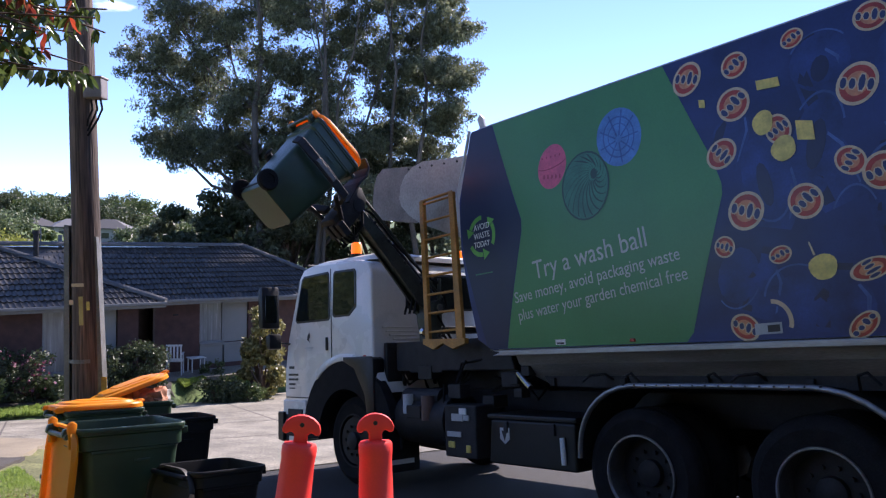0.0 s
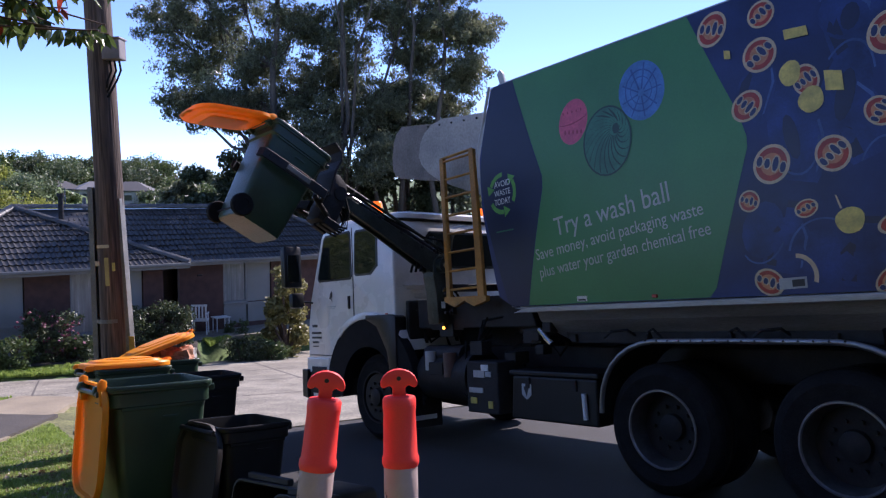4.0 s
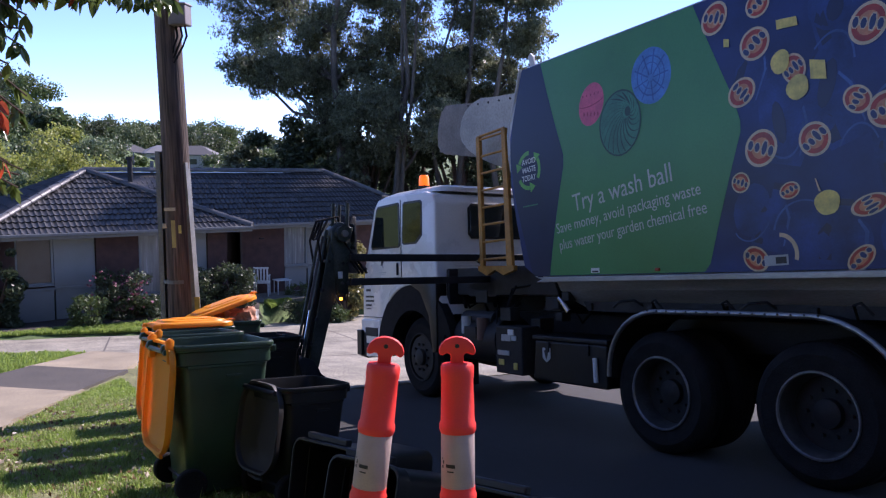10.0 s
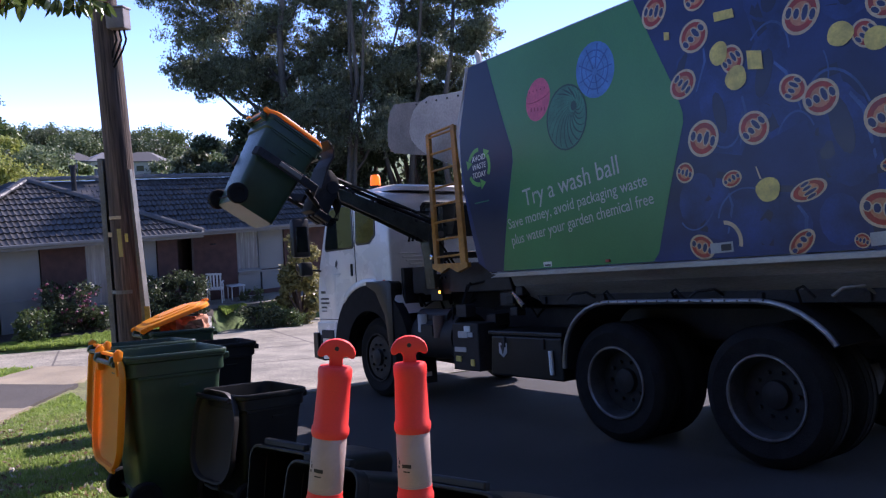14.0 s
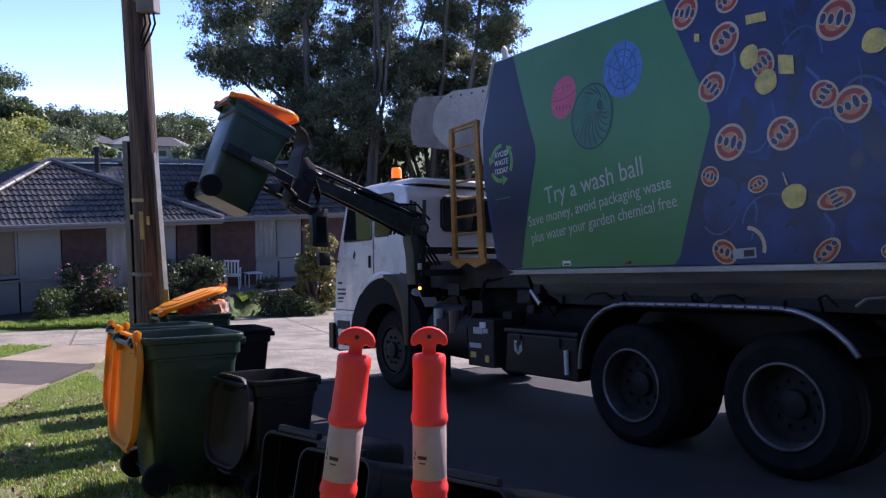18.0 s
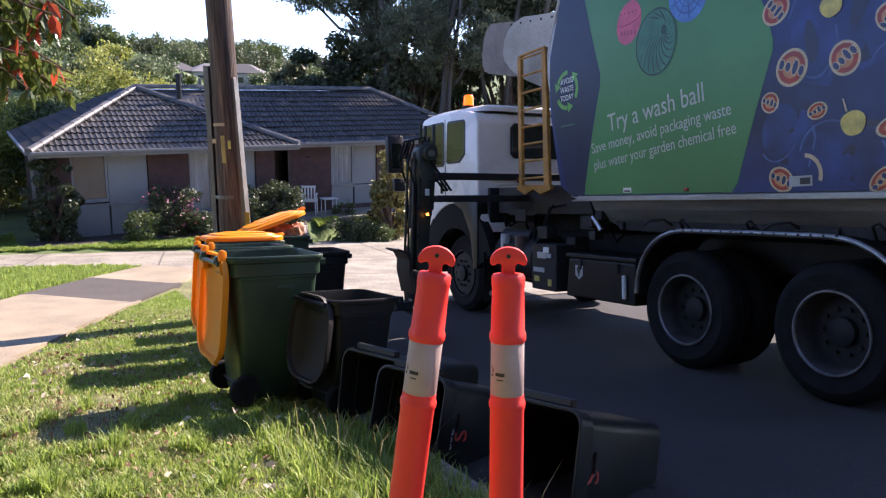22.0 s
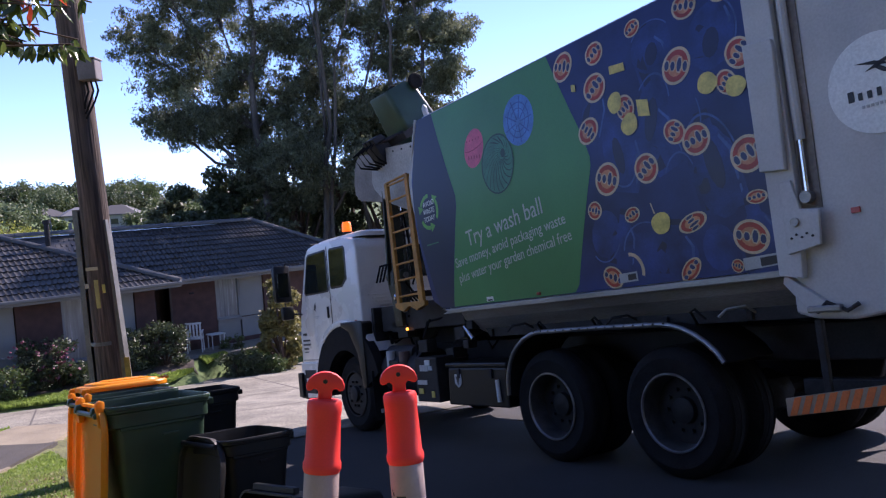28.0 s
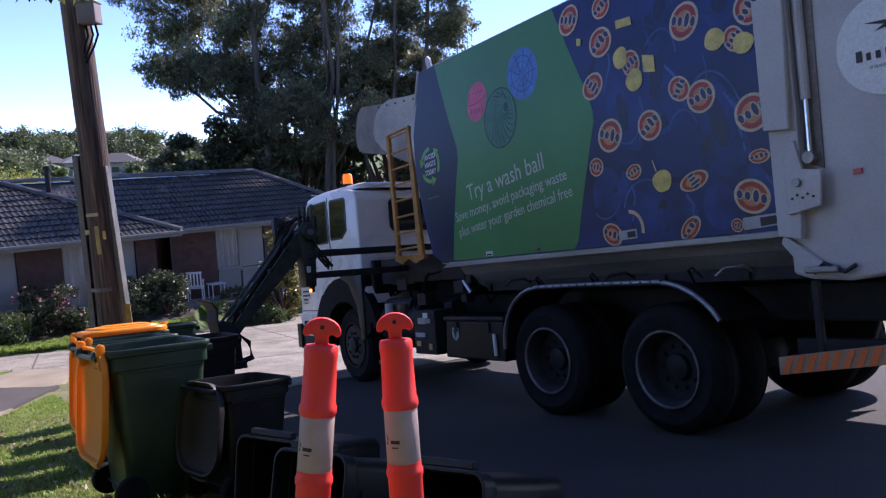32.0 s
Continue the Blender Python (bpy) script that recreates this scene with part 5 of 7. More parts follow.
def gripper():
    """Back plate and two claws that hold the bin at its belt; origin at the wrist, the bin out along y."""
    bm = prism([(-0.10, -0.34), (0.10, -0.34), (0.12, 0.0), (0.15, 0.12), (0.10, 0.16), (-0.02, 0.12), (-0.08, 0.02)], -0.12, 0.12, 0.012, axis="x")
    ob = part("arm_gripper", bm, STEELDK, TK, "black steel gripper head", smooth=True)
    # bent catch plate above
    pl = [(0.10, -0.10), (0.155, 0.16), (0.15, 0.28), (0.20, 0.36), (0.30, 0.395), (0.31, 0.38), (0.215, 0.345), (0.17, 0.27), (0.175, 0.15), (0.12, -0.10)]
    part("catch_plate", prism(pl, -0.17, 0.17, 0.006, axis="x"), STEELDK, ob, "bent dark steel catch plate")
    for s in (1, -1):
        cl = [(0.12, s * 0.10), (0.22, s * 0.34), (0.55, s * 0.36), (0.92, s * 0.33), (0.95, s * 0.26), (0.93, s * 0.25), (0.90, s * 0.31), (0.55, s * 0.335), (0.24, s * 0.315), (0.16, s * 0.08)]
        bm = prism([(x, y) for y, x in cl], -0.245, -0.155, 0.006, axis="z")
        part("claw", bm, STEELDK, ob, "black curved claw")
        part("claw_plate", box(s * 0.358, 0.55, -0.2, 0.012, 0.26, 0.05, 0.004), GALV, ob, "bare metal claw face")
        part("claw_pad", box(s * 0.32, 0.72, -0.2, 0.03, 0.3, 0.06, 0.008), RUBBER, ob)
        part("claw_ram", rod((s * 0.08, -0.05, -0.28), (s * 0.26, 0.28, -0.24), 0.025, 10), STEELDK, ob)
    for k in range(5):
        x = -0.1 + 0.05 * k
        part("gripper_hose", tube([(x, -0.02, 0.06), (x * 1.4, -0.16 - 0.03 * k, -0.12), (x * 1.6, -0.2 - 0.02 * k, -0.28), (x, 0.0, -0.34)], 0.012), RUBBER, ob)
    for k in range(3):
        part("valve", box(-0.14 + 0.1 * k, -0.04, -0.33, 0.07, 0.16, 0.08, 0.01), STEELDK, ob)
    return ob


arm_slide, arm_boom, arm_grip = carriage(), boom(), gripper()


# ---- wheelie bins: x across, y to the hinge side, z up; origin on the ground below the body ----
BW, BD, BH = 0.55, 0.62, 0.97        # mouth width, depth and rim height


def bin_section(w, d, z, dy=0.0, r=0.06):
    return [(x, y + dy, z) for x, y in rrect(w, d, r, 4)]


def make_bin(name, label, body_mat, lid_mat, m, s=1.0, sd=1.0, sh=1.0, mark=None, group="wheelie bins", lid_angle=0.0, lid_label="yellow plastic lid", lugs=True, turned=False):
    """A two-wheeled bin with a hinged lid. s, sd, sh scale its width, depth and height."""
    th = thing(name, label, "wheelie bin", m, group)
    w, d, h = BW * s, BD * sd, BH * sh
    outer = [bin_section(w * 0.80, d * 0.72, 0.03, -0.01), bin_section(w * 0.83, d * 0.75, 0.045, -0.01), bin_section(w * 0.90, d * 0.86, h * 0.55), bin_section(w * 0.95, d * 0.93, h * 0.86),
             bin_section(w, d, h * 0.875), bin_section(w, d, h * 0.955), bin_section(w * 1.035, d * 1.035, h * 0.965), bin_section(w * 1.035, d * 1.035, h), bin_section(w * 1.0, d * 1.0, h),
             bin_section(w * 0.975, d * 0.97, h * 0.95), bin_section(w * 0.86, d * 0.8, h * 0.5), bin_section(w * 0.78, d * 0.68, 0.06)]
    body = part("bin_body", loft(outer), body_mat, th, smooth=True)
    part("rim", loft([bin_section(w * k, d * k, z, 0, 0.07) for k, z in ((1.035, h * 0.978), (1.06, h * 0.981), (1.064, h * 0.999), (1.05, h * 1.007), (1.02, h * 1.007), (1.008, h * 0.995), (1.012, h * 0.98))], caps=(False, False)), body_mat, th, smooth=True)
    # hinge lugs and handle bar at the back
    for x in (-0.66, 0.66) if lugs else ():
        part("hinge_lug", prism([(d * 0.50, h * 0.93), (d * 0.60, h * 0.94), (d * 0.64, h * 0.97), (d * 0.62, h * 1.01), (d * 0.55, h * 1.015), (d * 0.50, h * 0.99)], x * w / 2 - 0.02, x * w / 2 + 0.02, 0.008, axis="x"), body_mat, th, smooth=True)
    part("handle_bar", rod((-w * 0.42, d * 0.60, h * 0.965), (w * 0.42, d * 0.60, h * 0.965), 0.016, 10), body_mat, th, smooth=True)
    # comb lip at the front
    part("lifting_lip", box(0, -d * 0.56, h * 0.945, w * 0.7, 0.04, 0.045, 0.008), body_mat, th)
    # axle and wheels at the back
    part("axle", rod((-w * 0.5, d * 0.36, 0.10), (w * 0.5, d * 0.36, 0.10), 0.014), STEELDK, th)
    for sgn in (1, -1):
        tm = Matrix.Translation((sgn * w * 0.47, d * 0.36, 0.10)) @ Matrix.Rotation(radians(90), 4, "Y")
        wl2 = part("wheel", lathe([(0.055, -0.028), (0.09, -0.028), (0.10, -0.018), (0.10, 0.018), (0.09, 0.028), (0.055, 0.028)], 26, tm, closed=True), RUBBER, th, "black rubber wheel", smooth=True)
        part("hub", lathe([(0.0, -0.02), (0.058, -0.02), (0.058, 0.02), (0.0, 0.02)], 20, tm), RUBBER, wl2, smooth=True)
    # pressed ribs low on the sides
    for sgn in (1, -1):
        part("side_rib", box(sgn * w * 0.478, 0.0, h * 0.86, 0.012, d * 0.8, 0.02, 0.004), body_mat, th)
        part("maker_mark", box(sgn * w * 0.486, -d * 0.08, h * 0.79, 0.006, 0.10, 0.018, 0.002), body_mat, th)
    # lid, hinged at the back top edge; its origin is the hinge
    hy, hz = d * 0.575, h * 1.012
    lw, ld = w * 1.10, d * 1.135
    rings = [[(x, y - ld / 2 + 0.01, z) for x, y in rrect(lw * k, ld * k2, 0.17 * k, 7)] for k, k2, z in
             ((0.94, 0.95, 0.004), (1.0, 1.0, 0.0), (1.0, 1.0, 0.03), (0.97, 0.97, 0.042), (0.80, 0.82, 0.046), (0.76, 0.78, 0.062), (0.5, 0.55, 0.070))]
    inner = [[(x, y - ld / 2 + 0.01, z) for x, y in rrect(lw * k, ld * k2, 0.17 * k, 7)] for k, k2, z in ((0.5, 0.55, 0.058), (0.74, 0.76, 0.05), (0.92, 0.93, 0.03), (0.94, 0.95, 0.004))]
    bm = loft(rings[:], caps=(False, True))
    add(bm, loft(inner, caps=(True, False)))
    bmesh.ops.remove_doubles(bm, verts=bm.verts[:], dist=0.0004)
    lid = part("lid", bm, lid_mat, th, lid_label, smooth=True)
    for x in (-0.80, 0.80) if lugs else ():
        part("lid_hinge", prism([(-0.12, 0.0), (0.02, -0.02), (0.045, 0.005), (0.03, 0.035), (-0.12, 0.035)], x * w / 2 - 0.018, x * w / 2 + 0.018, 0.008, axis="x"), lid_mat, lid, smooth=True)
    part("lid_grip", tube([(-0.09, -ld + 0.03, 0.03), (-0.085, -ld - 0.02, 0.045), (0.0, -ld - 0.03, 0.05), (0.085, -ld - 0.02, 0.045), (0.09, -ld + 0.03, 0.03)], 0.011), lid_mat, lid, smooth=True)
    part("lid_panel", loft([[(x, y - ld * 0.52, z) for x, y in rrect(lw * 0.55 * k, ld * 0.5 * k, 0.05, 4)] for k, z in ((1, 0.064), (1, 0.074), (0.94, 0.077))]), lid_mat, lid, smooth=True)
    lid.matrix_basis = pose(0, hy, hz, -lid_angle, 0, 0)
    th["hinge"] = (0.0, hy, hz)
    if mark:
        for body_text, size, x, z, mm in mark:
            tm = Matrix.Translation((w * 0.447 + 0.012, x, z)) @ Matrix(((0, 0, 1, 0), (1, 0, 0, 0), (0, 1, 0, 0), (0, 0, 0, 1)))
            part("print", text_bm(body_text, size, tm, 0.002), mm, th)
    if turned:                        # hinge and wheels on the other side
        flip = Matrix.Scale(-1, 4, (0, 1, 0))
        for ob in [c for c in th.children_recursive if not c.name.startswith("print")]:
            ob.data.transform(flip)
            ob.data.flip_normals()
        lid.matrix_basis = pose(0, -hy, hz, lid_angle, 0, 0)
    return th, lid


def lid_pose(th, angle):
    return pose(*th["hinge"], -angle, 0, 0)


# a bin that was emptied before, its lid hanging down behind
FYAW = 130.0
bin_f, lid_f = make_bin("wheelie_bin", "dark green wheelie bin, its yellow lid hanging open behind", BINGREEN, LIDYELLOW, HILL @ pose(-2.06, 4.98, 0.118, 0, 0, FYAW), lid_angle=266)
bin_a, lid_a = make_bin("wheelie_bin", "dark green wheelie bin with yellow lid, lifted and emptied first", BINGREEN, LIDYELLOW, None)
bin_b, lid_b = make_bin("wheelie_bin", "dark green wheelie bin with closed yellow lid, lifted second", BINGREEN, LIDYELLOW, None)
bin_c, lid_c = make_bin("wheelie_bin", "overfull dark green wheelie bin, yellow lid ajar, lifted last", BINGREEN, LIDYELLOW, None)


# rubbish that keeps the lid of the last bin ajar, until it falls into the hopper
def crumple(name, label, sx, sy, sz, material, seed):
    bm = box(0, 0, 0, sx, sy, sz)
    bmesh.ops.subdivide_edges(bm, edges=bm.edges[:], cuts=3, use_grid_fill=True)
    for v in bm.verts:
        q = Vector((v.co.x * 14 + seed, v.co.y * 14, v.co.z * 14))
        v.co += Vector((noise.noise(q), noise.noise(q + Vector((5, 0, 0))), noise.noise(q + Vector((0, 7, 0))))) * 0.035
    return tagged(part(name, bm, material), label, "rubbish", "rubbish in the bin")


RUBBISH = [(crumple("cardboard", "crumpled brown cardboard in the overfull bin", 0.30, 0.34, 0.16, TRASH, 1), pose(0.02, -0.06, 1.0, 12, 8, 20)), (crumple("cardboard", "crumpled brown cardboard in the overfull bin", 0.2, 0.22, 0.14, TRASH, 2), pose(-0.14, -0.17, 1.01, -10, 14, 60)),
           (crumple("plastic_bag", "crumpled white plastic bag in the overfull bin", 0.18, 0.20, 0.12, BAGWHITE, 3), pose(0.16, -0.2, 1.01, 15, -5, 10)), (crumple("plastic_bag", "crumpled white plastic bag in the overfull bin", 0.16, 0.14, 0.10, BAGWHITE, 4), pose(-0.05, -0.24, 1.02, 5, 5, 40))]


# small black bins on the verge and tipped over in the gutter
SM = dict(s=0.86, sd=0.86, sh=0.84, group="small black bins")
make_bin("small_bin", "small black bin standing open beside the green bins", BINBLACK, BINBLACK, HILL @ pose(-2.42, 7.05, 0.02, 0, 0, 127), lid_angle=262, lid_label="black lid hanging behind", s=0.9, sd=0.9, sh=0.93, group="small black bins")
make_bin("small_bin", "small black bin with its dull lid hanging open", BINBLACK, LIDBROWN, HILL @ pose(-1.45, 4.84, 0.115, 2, -0.4, 138), lid_angle=264, lid_label="dull brown-black lid", s=0.82, sd=0.78, sh=0.745, group="small black bins", lugs=False)
make_bin("small_bin", "small black bin tipped over beside another", BINBLACK, BINBLACK, HILL @ pose(-0.72, 4.98, 0.20, 83, 1, -33), lid_angle=95, lid_label="black lid", lugs=False, turned=True, **SM)
make_bin("small_bin", "small black bin lying on its side in the gutter", BINBLACK, BINBLACK, HILL @ pose(-0.45, 4.62, 0.115, 77, 0, -31), lid_angle=97, lid_label="black lid", lugs=False, turned=True, mark=(("80L", 0.075, -0.1, 0.67, PRINTGREY), ("S", 0.15, -0.06, 0.55, PRINTRED)), **SM)
make_bin("small_bin", "small black bin lying on the road with a red letter", BINBLACK, BINBLACK, HILL @ pose(0.33, 4.118, 0.125, 78, -2, -37.5), lid_angle=97, lid_label="black lid", lugs=False, turned=True, mark=(("S", 0.16, -0.06, 0.60, PRINTRED),), **SM)


# ---- bollards ----
def bollard(m, label, turn):
    th = thing("bollard", label, "bollard", m, "orange bollards")
    prof = [(0.10, 0.0), (0.10, 0.02), (0.062, 0.05), (0.0535, 0.06), (0.0535, 0.58), (0.0575, 0.59), (0.0575, 0.605), (0.0535, 0.615), (0.0535, 0.63)]
    part("post_base", lathe(prof, 32), ORANGE, th, smooth=True)
    sl = part("reflective_band", lathe([(0.051, 0.625), (0.0525, 0.628), (0.0525, 0.797), (0.051, 0.80)], 32), REFLECT, th, "pale reflective band", smooth=True)
    up = [(0.0535, 0.795), (0.0575, 0.805), (0.0575, 0.822), (0.053, 0.832), (0.050, 0.96), (0.052, 0.975), (0.052, 1.0), (0.047, 1.008), (0.02, 1.012), (0.0, 1.012)]
    part("post_top", lathe(up, 32), ORANGE, th, smooth=True)
    # T handle with its hole
    half = [(0.021, 1.005), (0.020, 1.035), (0.030, 1.043), (0.046, 1.034), (0.056, 1.038), (0.058, 1.052), (0.050, 1.070), (0.034, 1.084), (0.016, 1.091)]
    out = half + [(0.0, 1.093)] + [(-x, z) for x, z in half[::-1]]
    bm = prism(out, -0.016, 0.016, 0.005)
    tp = part("handle", bm, ORANGE, th, smooth=True)
    tp.matrix_basis = pose(0, 0, 0, 0, 0, turn)
    hole = part("handle_hole", rod((0.0, -0.0175, 1.064), (0.0, 0.0175, 1.064), 0.0068, 14), PRINT, tp, "dark finger hole")
    # printed mark: small bird-like strokes and bars
    for a0, z, ww, hh in ((-62, 0.695, 10, 0.008), (-58, 0.71, 7, 0.012), (-64, 0.72, 5, 0.006), (-28, 0.700, 34, 0.011), (-28, 0.683, 24, 0.004)):
        secs2 = []
        for zz in (z - hh / 2, z + hh / 2):
            secs2.append([(0.0532 * math.cos(radians(270 + a0 + turn + ww * (k / 6 - 0.5))), 0.0532 * math.sin(radians(270 + a0 + turn + ww * (k / 6 - 0.5))), zz) for k in range(7)])
        bm = bmesh.new()
        r0, r1 = [bm.verts.new(p) for p in secs2[0]], [bm.verts.new(p) for p in secs2[1]]
        for k in range(6):
            bm.faces.new((r0[k], r0[k + 1], r1[k + 1], r1[k]))
        part("printed_mark", bm, PRINT, sl)
    for ob in (*th.children, *sl.children, hole):
        for v in ob.data.vertices:
            if v.co.z > 0.07:
                v.co.z += 0.128
    return th


bollard(HILL @ pose(-0.561, 2.33, 0.174, 0, 7.0, 0) @ pose(0, 0, 0, 0, 0, 8), "leaning orange plastic bollard with a pale reflective band", 0)
bollard(HILL @ pose(-0.195, 2.385, 0.162, 0, -0.3, 0) @ pose(0, 0, 0, 0, 0, 6), "upright orange plastic bollard with a pale reflective band", 0)


# ---- brick house across the street: u along its front, v back, from the front left corner of the eaves ----
HM = pose(-13.67, 17.90, -2.95, 0, 0, 41.0)
house = thing("house", "single-storey brick house with a grey tiled hip roof", "house", HM)
EZ, RZ = 2.50, 4.10
A0, A1, A2 = (-0.05, 0.0), (7.3, 0.0), (3.25, 3.35)          # wing: eave corners and apex
M0, M1 = (7.3, 0.6), (14.6, 0.6)                           # main roof: front eave
R1 = (11.5, 3.6)                                           # right end of the ridge
BACK = 8.4


def house_wall(name, u0, u1, z0, z1, v, material, label="", thick=0.12, parent=None):
    return part(name, box((u0 + u1) / 2, v + thick / 2, (z0 + z1) / 2, u1 - u0, thick, z1 - z0, 0.006), material, parent or house, label)


# walls
VW, VM = 0.55, 1.15
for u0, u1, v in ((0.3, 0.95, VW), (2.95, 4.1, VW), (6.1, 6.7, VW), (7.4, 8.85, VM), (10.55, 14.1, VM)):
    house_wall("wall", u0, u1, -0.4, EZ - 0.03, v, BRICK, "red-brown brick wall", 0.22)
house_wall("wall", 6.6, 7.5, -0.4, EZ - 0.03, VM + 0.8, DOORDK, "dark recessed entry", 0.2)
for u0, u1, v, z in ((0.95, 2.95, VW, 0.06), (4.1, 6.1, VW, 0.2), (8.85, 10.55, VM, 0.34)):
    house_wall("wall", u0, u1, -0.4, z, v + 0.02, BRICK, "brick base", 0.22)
part("side_wall", box(0.40, 4.2, 1.0, 0.22, 7.2, 2.9, 0.01), BRICK, house)
part("side_wall", box(14.1, 4.6, 1.0, 0.22, 6.8, 2.9, 0.01), BRICK, house)
part("back_wall", box(7.2, 7.8, 1.0, 13.6, 0.22, 2.9, 0.01), BRICK, house)
part("corner_post", box(0.02, 0.6, 1.1, 0.09, 0.09, 2.7, 0.01), HOUSEW, house, "cream post at the corner")


def window(u0, u1, z0, z1, v, glass, parts2=1, label="curtained window in a cream frame"):
    w = part("window", box((u0 + u1) / 2, v + 0.10, (z0 + z1) / 2, u1 - u0, 0.02, z1 - z0), glass, house, label)
    for u in [u0 + (u1 - u0) * k / parts2 for k in range(parts2 + 1)]:
        part("window_frame", box(u, v + 0.07, (z0 + z1) / 2, 0.06, 0.07, z1 - z0 + 0.06, 0.006), HOUSEW, w)
    for z in (z0, z1):
        part("window_frame", box((u0 + u1) / 2, v + 0.07, z, u1 - u0, 0.07, 0.06, 0.006), HOUSEW, w)
    part("window_sill", box((u0 + u1) / 2, v + 0.03, z0 - 0.04, u1 - u0 + 0.05, 0.14, 0.04, 0.006), HOUSEW, w)
    return w


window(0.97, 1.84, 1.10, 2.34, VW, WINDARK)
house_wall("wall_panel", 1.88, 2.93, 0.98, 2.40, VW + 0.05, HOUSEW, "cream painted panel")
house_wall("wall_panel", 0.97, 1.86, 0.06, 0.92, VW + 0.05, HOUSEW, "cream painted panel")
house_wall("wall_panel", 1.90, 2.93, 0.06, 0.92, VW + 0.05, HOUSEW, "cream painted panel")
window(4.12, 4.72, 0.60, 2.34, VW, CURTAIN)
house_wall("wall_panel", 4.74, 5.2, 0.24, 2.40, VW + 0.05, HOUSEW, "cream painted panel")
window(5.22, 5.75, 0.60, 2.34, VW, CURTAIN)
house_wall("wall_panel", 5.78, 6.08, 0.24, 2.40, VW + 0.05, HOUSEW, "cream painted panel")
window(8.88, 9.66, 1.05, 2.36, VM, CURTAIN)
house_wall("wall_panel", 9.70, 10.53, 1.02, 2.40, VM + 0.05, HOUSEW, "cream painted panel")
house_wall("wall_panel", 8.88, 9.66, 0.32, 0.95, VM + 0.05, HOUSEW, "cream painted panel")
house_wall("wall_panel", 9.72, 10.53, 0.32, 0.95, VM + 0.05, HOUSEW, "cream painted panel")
for u0, u1, v in ((0.97, 2.93, VW), (8.88, 10.53, VM)):
    part("window_rail", box((u0 + u1) / 2, v + 0.06, 0.955, u1 - u0, 0.09, 0.075, 0.006), HOUSEW, house)
part("front_door", box(7.0, VM + 0.72, 1.2, 0.6, 0.06, 2.1, 0.01), DOORDK, house, "dark front door")
for u in (6.75, 7.38):
    part("door_post", box(u, VM + 0.02, 1.2, 0.07, 0.07, 2.5, 0.01), DOORDK, house)
part("wall_bracket", box(8.05, VM - 0.03, 2.0, 0.16, 0.05, 0.05, 0.01), STEELDK, house)
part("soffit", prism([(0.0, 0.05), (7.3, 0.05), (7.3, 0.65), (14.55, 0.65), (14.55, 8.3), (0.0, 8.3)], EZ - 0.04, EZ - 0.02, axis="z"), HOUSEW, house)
fascia = [((-0.05, 0), (7.3, 0)), ((7.3, 0.0), (7.3, 0.6)), ((7.3, 0.6), (14.6, 0.6)), ((-0.05, 0), (-0.05, BACK)), ((14.6, 0.6), (14.6, BACK))]
for (u0, v0), (u1, v1) in fascia:
    c = ((u0 + u1) / 2, (v0 + v1) / 2)
    part("fascia", box(c[0], c[1], EZ - 0.06, max(0.03, abs(u1 - u0)), max(0.03, abs(v1 - v0)), 0.16, 0.006), GUTTER, house, "grey fascia board")
    part("gutter", box(c[0] - (0.06 if u0 == u1 and u0 < 1 else 0), c[1] - (0.06 if v0 == v1 else 0), EZ - 0.01, max(0.10, abs(u1 - u0)), max(0.10, abs(v1 - v0)), 0.09, 0.02), GUTTER, house, "grey gutter")

# roof faces (u, v, z), each with its eave direction
P = lambda uv, z: Vector((uv[0], uv[1], z))
faces3 = {
    "front_wing": [P(A0, EZ), P(A1, EZ), P(A2, RZ)],
    "left": [P((-0.05, BACK), EZ), P(A0, EZ), P(A2, RZ), P((3.25, 5.0), RZ)],
    "front_main": [P(M0, EZ + 0.02), P(M1, EZ + 0.02), P(R1, RZ), P(A2, RZ)],
    "right": [P(M1, EZ), P((14.6, BACK), EZ), P((11.5, 5.0), RZ), P(R1, RZ)],
    "back": [P((14.6, BACK), EZ), P((-0.05, BACK), EZ), P((3.25, 5.0), RZ), P((11.5, 5.0), RZ)],
}
bm = bmesh.new()
for k, poly in faces3.items():
    if k == "front_main":
        poly = [P(M0, EZ), P(M1, EZ), P(R1, RZ), P(A2, RZ)]
    bm.faces.new([bm.verts.new(p - Vector((0, 0, 0.03))) for p in poly])
bm.faces.new([bm.verts.new(p) for p in (P(A2, RZ - .03), P(R1, RZ - .03), P((11.5, 5.0), RZ - .03), P((3.25, 5.0), RZ - .03))])
roof = part("roof", bm, TILE, house, "dark grey concrete tile roof")


def tile_mesh():
    """One double-roll tile, 0.30 wide, 0.36 long: x across, y up the slope, origin at the lower middle."""
    bm = bmesh.new()
    prof = [(-0.15, 0.0), (-0.115, 0.006), (-0.075, 0.034), (-0.035, 0.006), (0.0, 0.0), (0.035, 0.006), (0.075, 0.034), (0.115, 0.006), (0.15, 0.0)]
    lo = [bm.verts.new((x, -0.02, z + 0.046)) for x, z in prof]
    hi = [bm.verts.new((x, 0.36, z + 0.004)) for x, z in prof]
    ft = [bm.verts.new((x, -0.02, z + 0.012)) for x, z in prof]
    for i in range(8):
        bm.faces.new((lo[i], lo[i + 1], hi[i + 1], hi[i]))
        bm.faces.new((ft[i], ft[i + 1], lo[i + 1], lo[i]))
    me = bpy.data.meshes.new("roof_tile")
    bm.to_mesh(me)
    bm.free()
    me.shade_smooth()
    me.set_sharp_from_angle(angle=radians(40))
    me.materials.append(TILE)
    return me


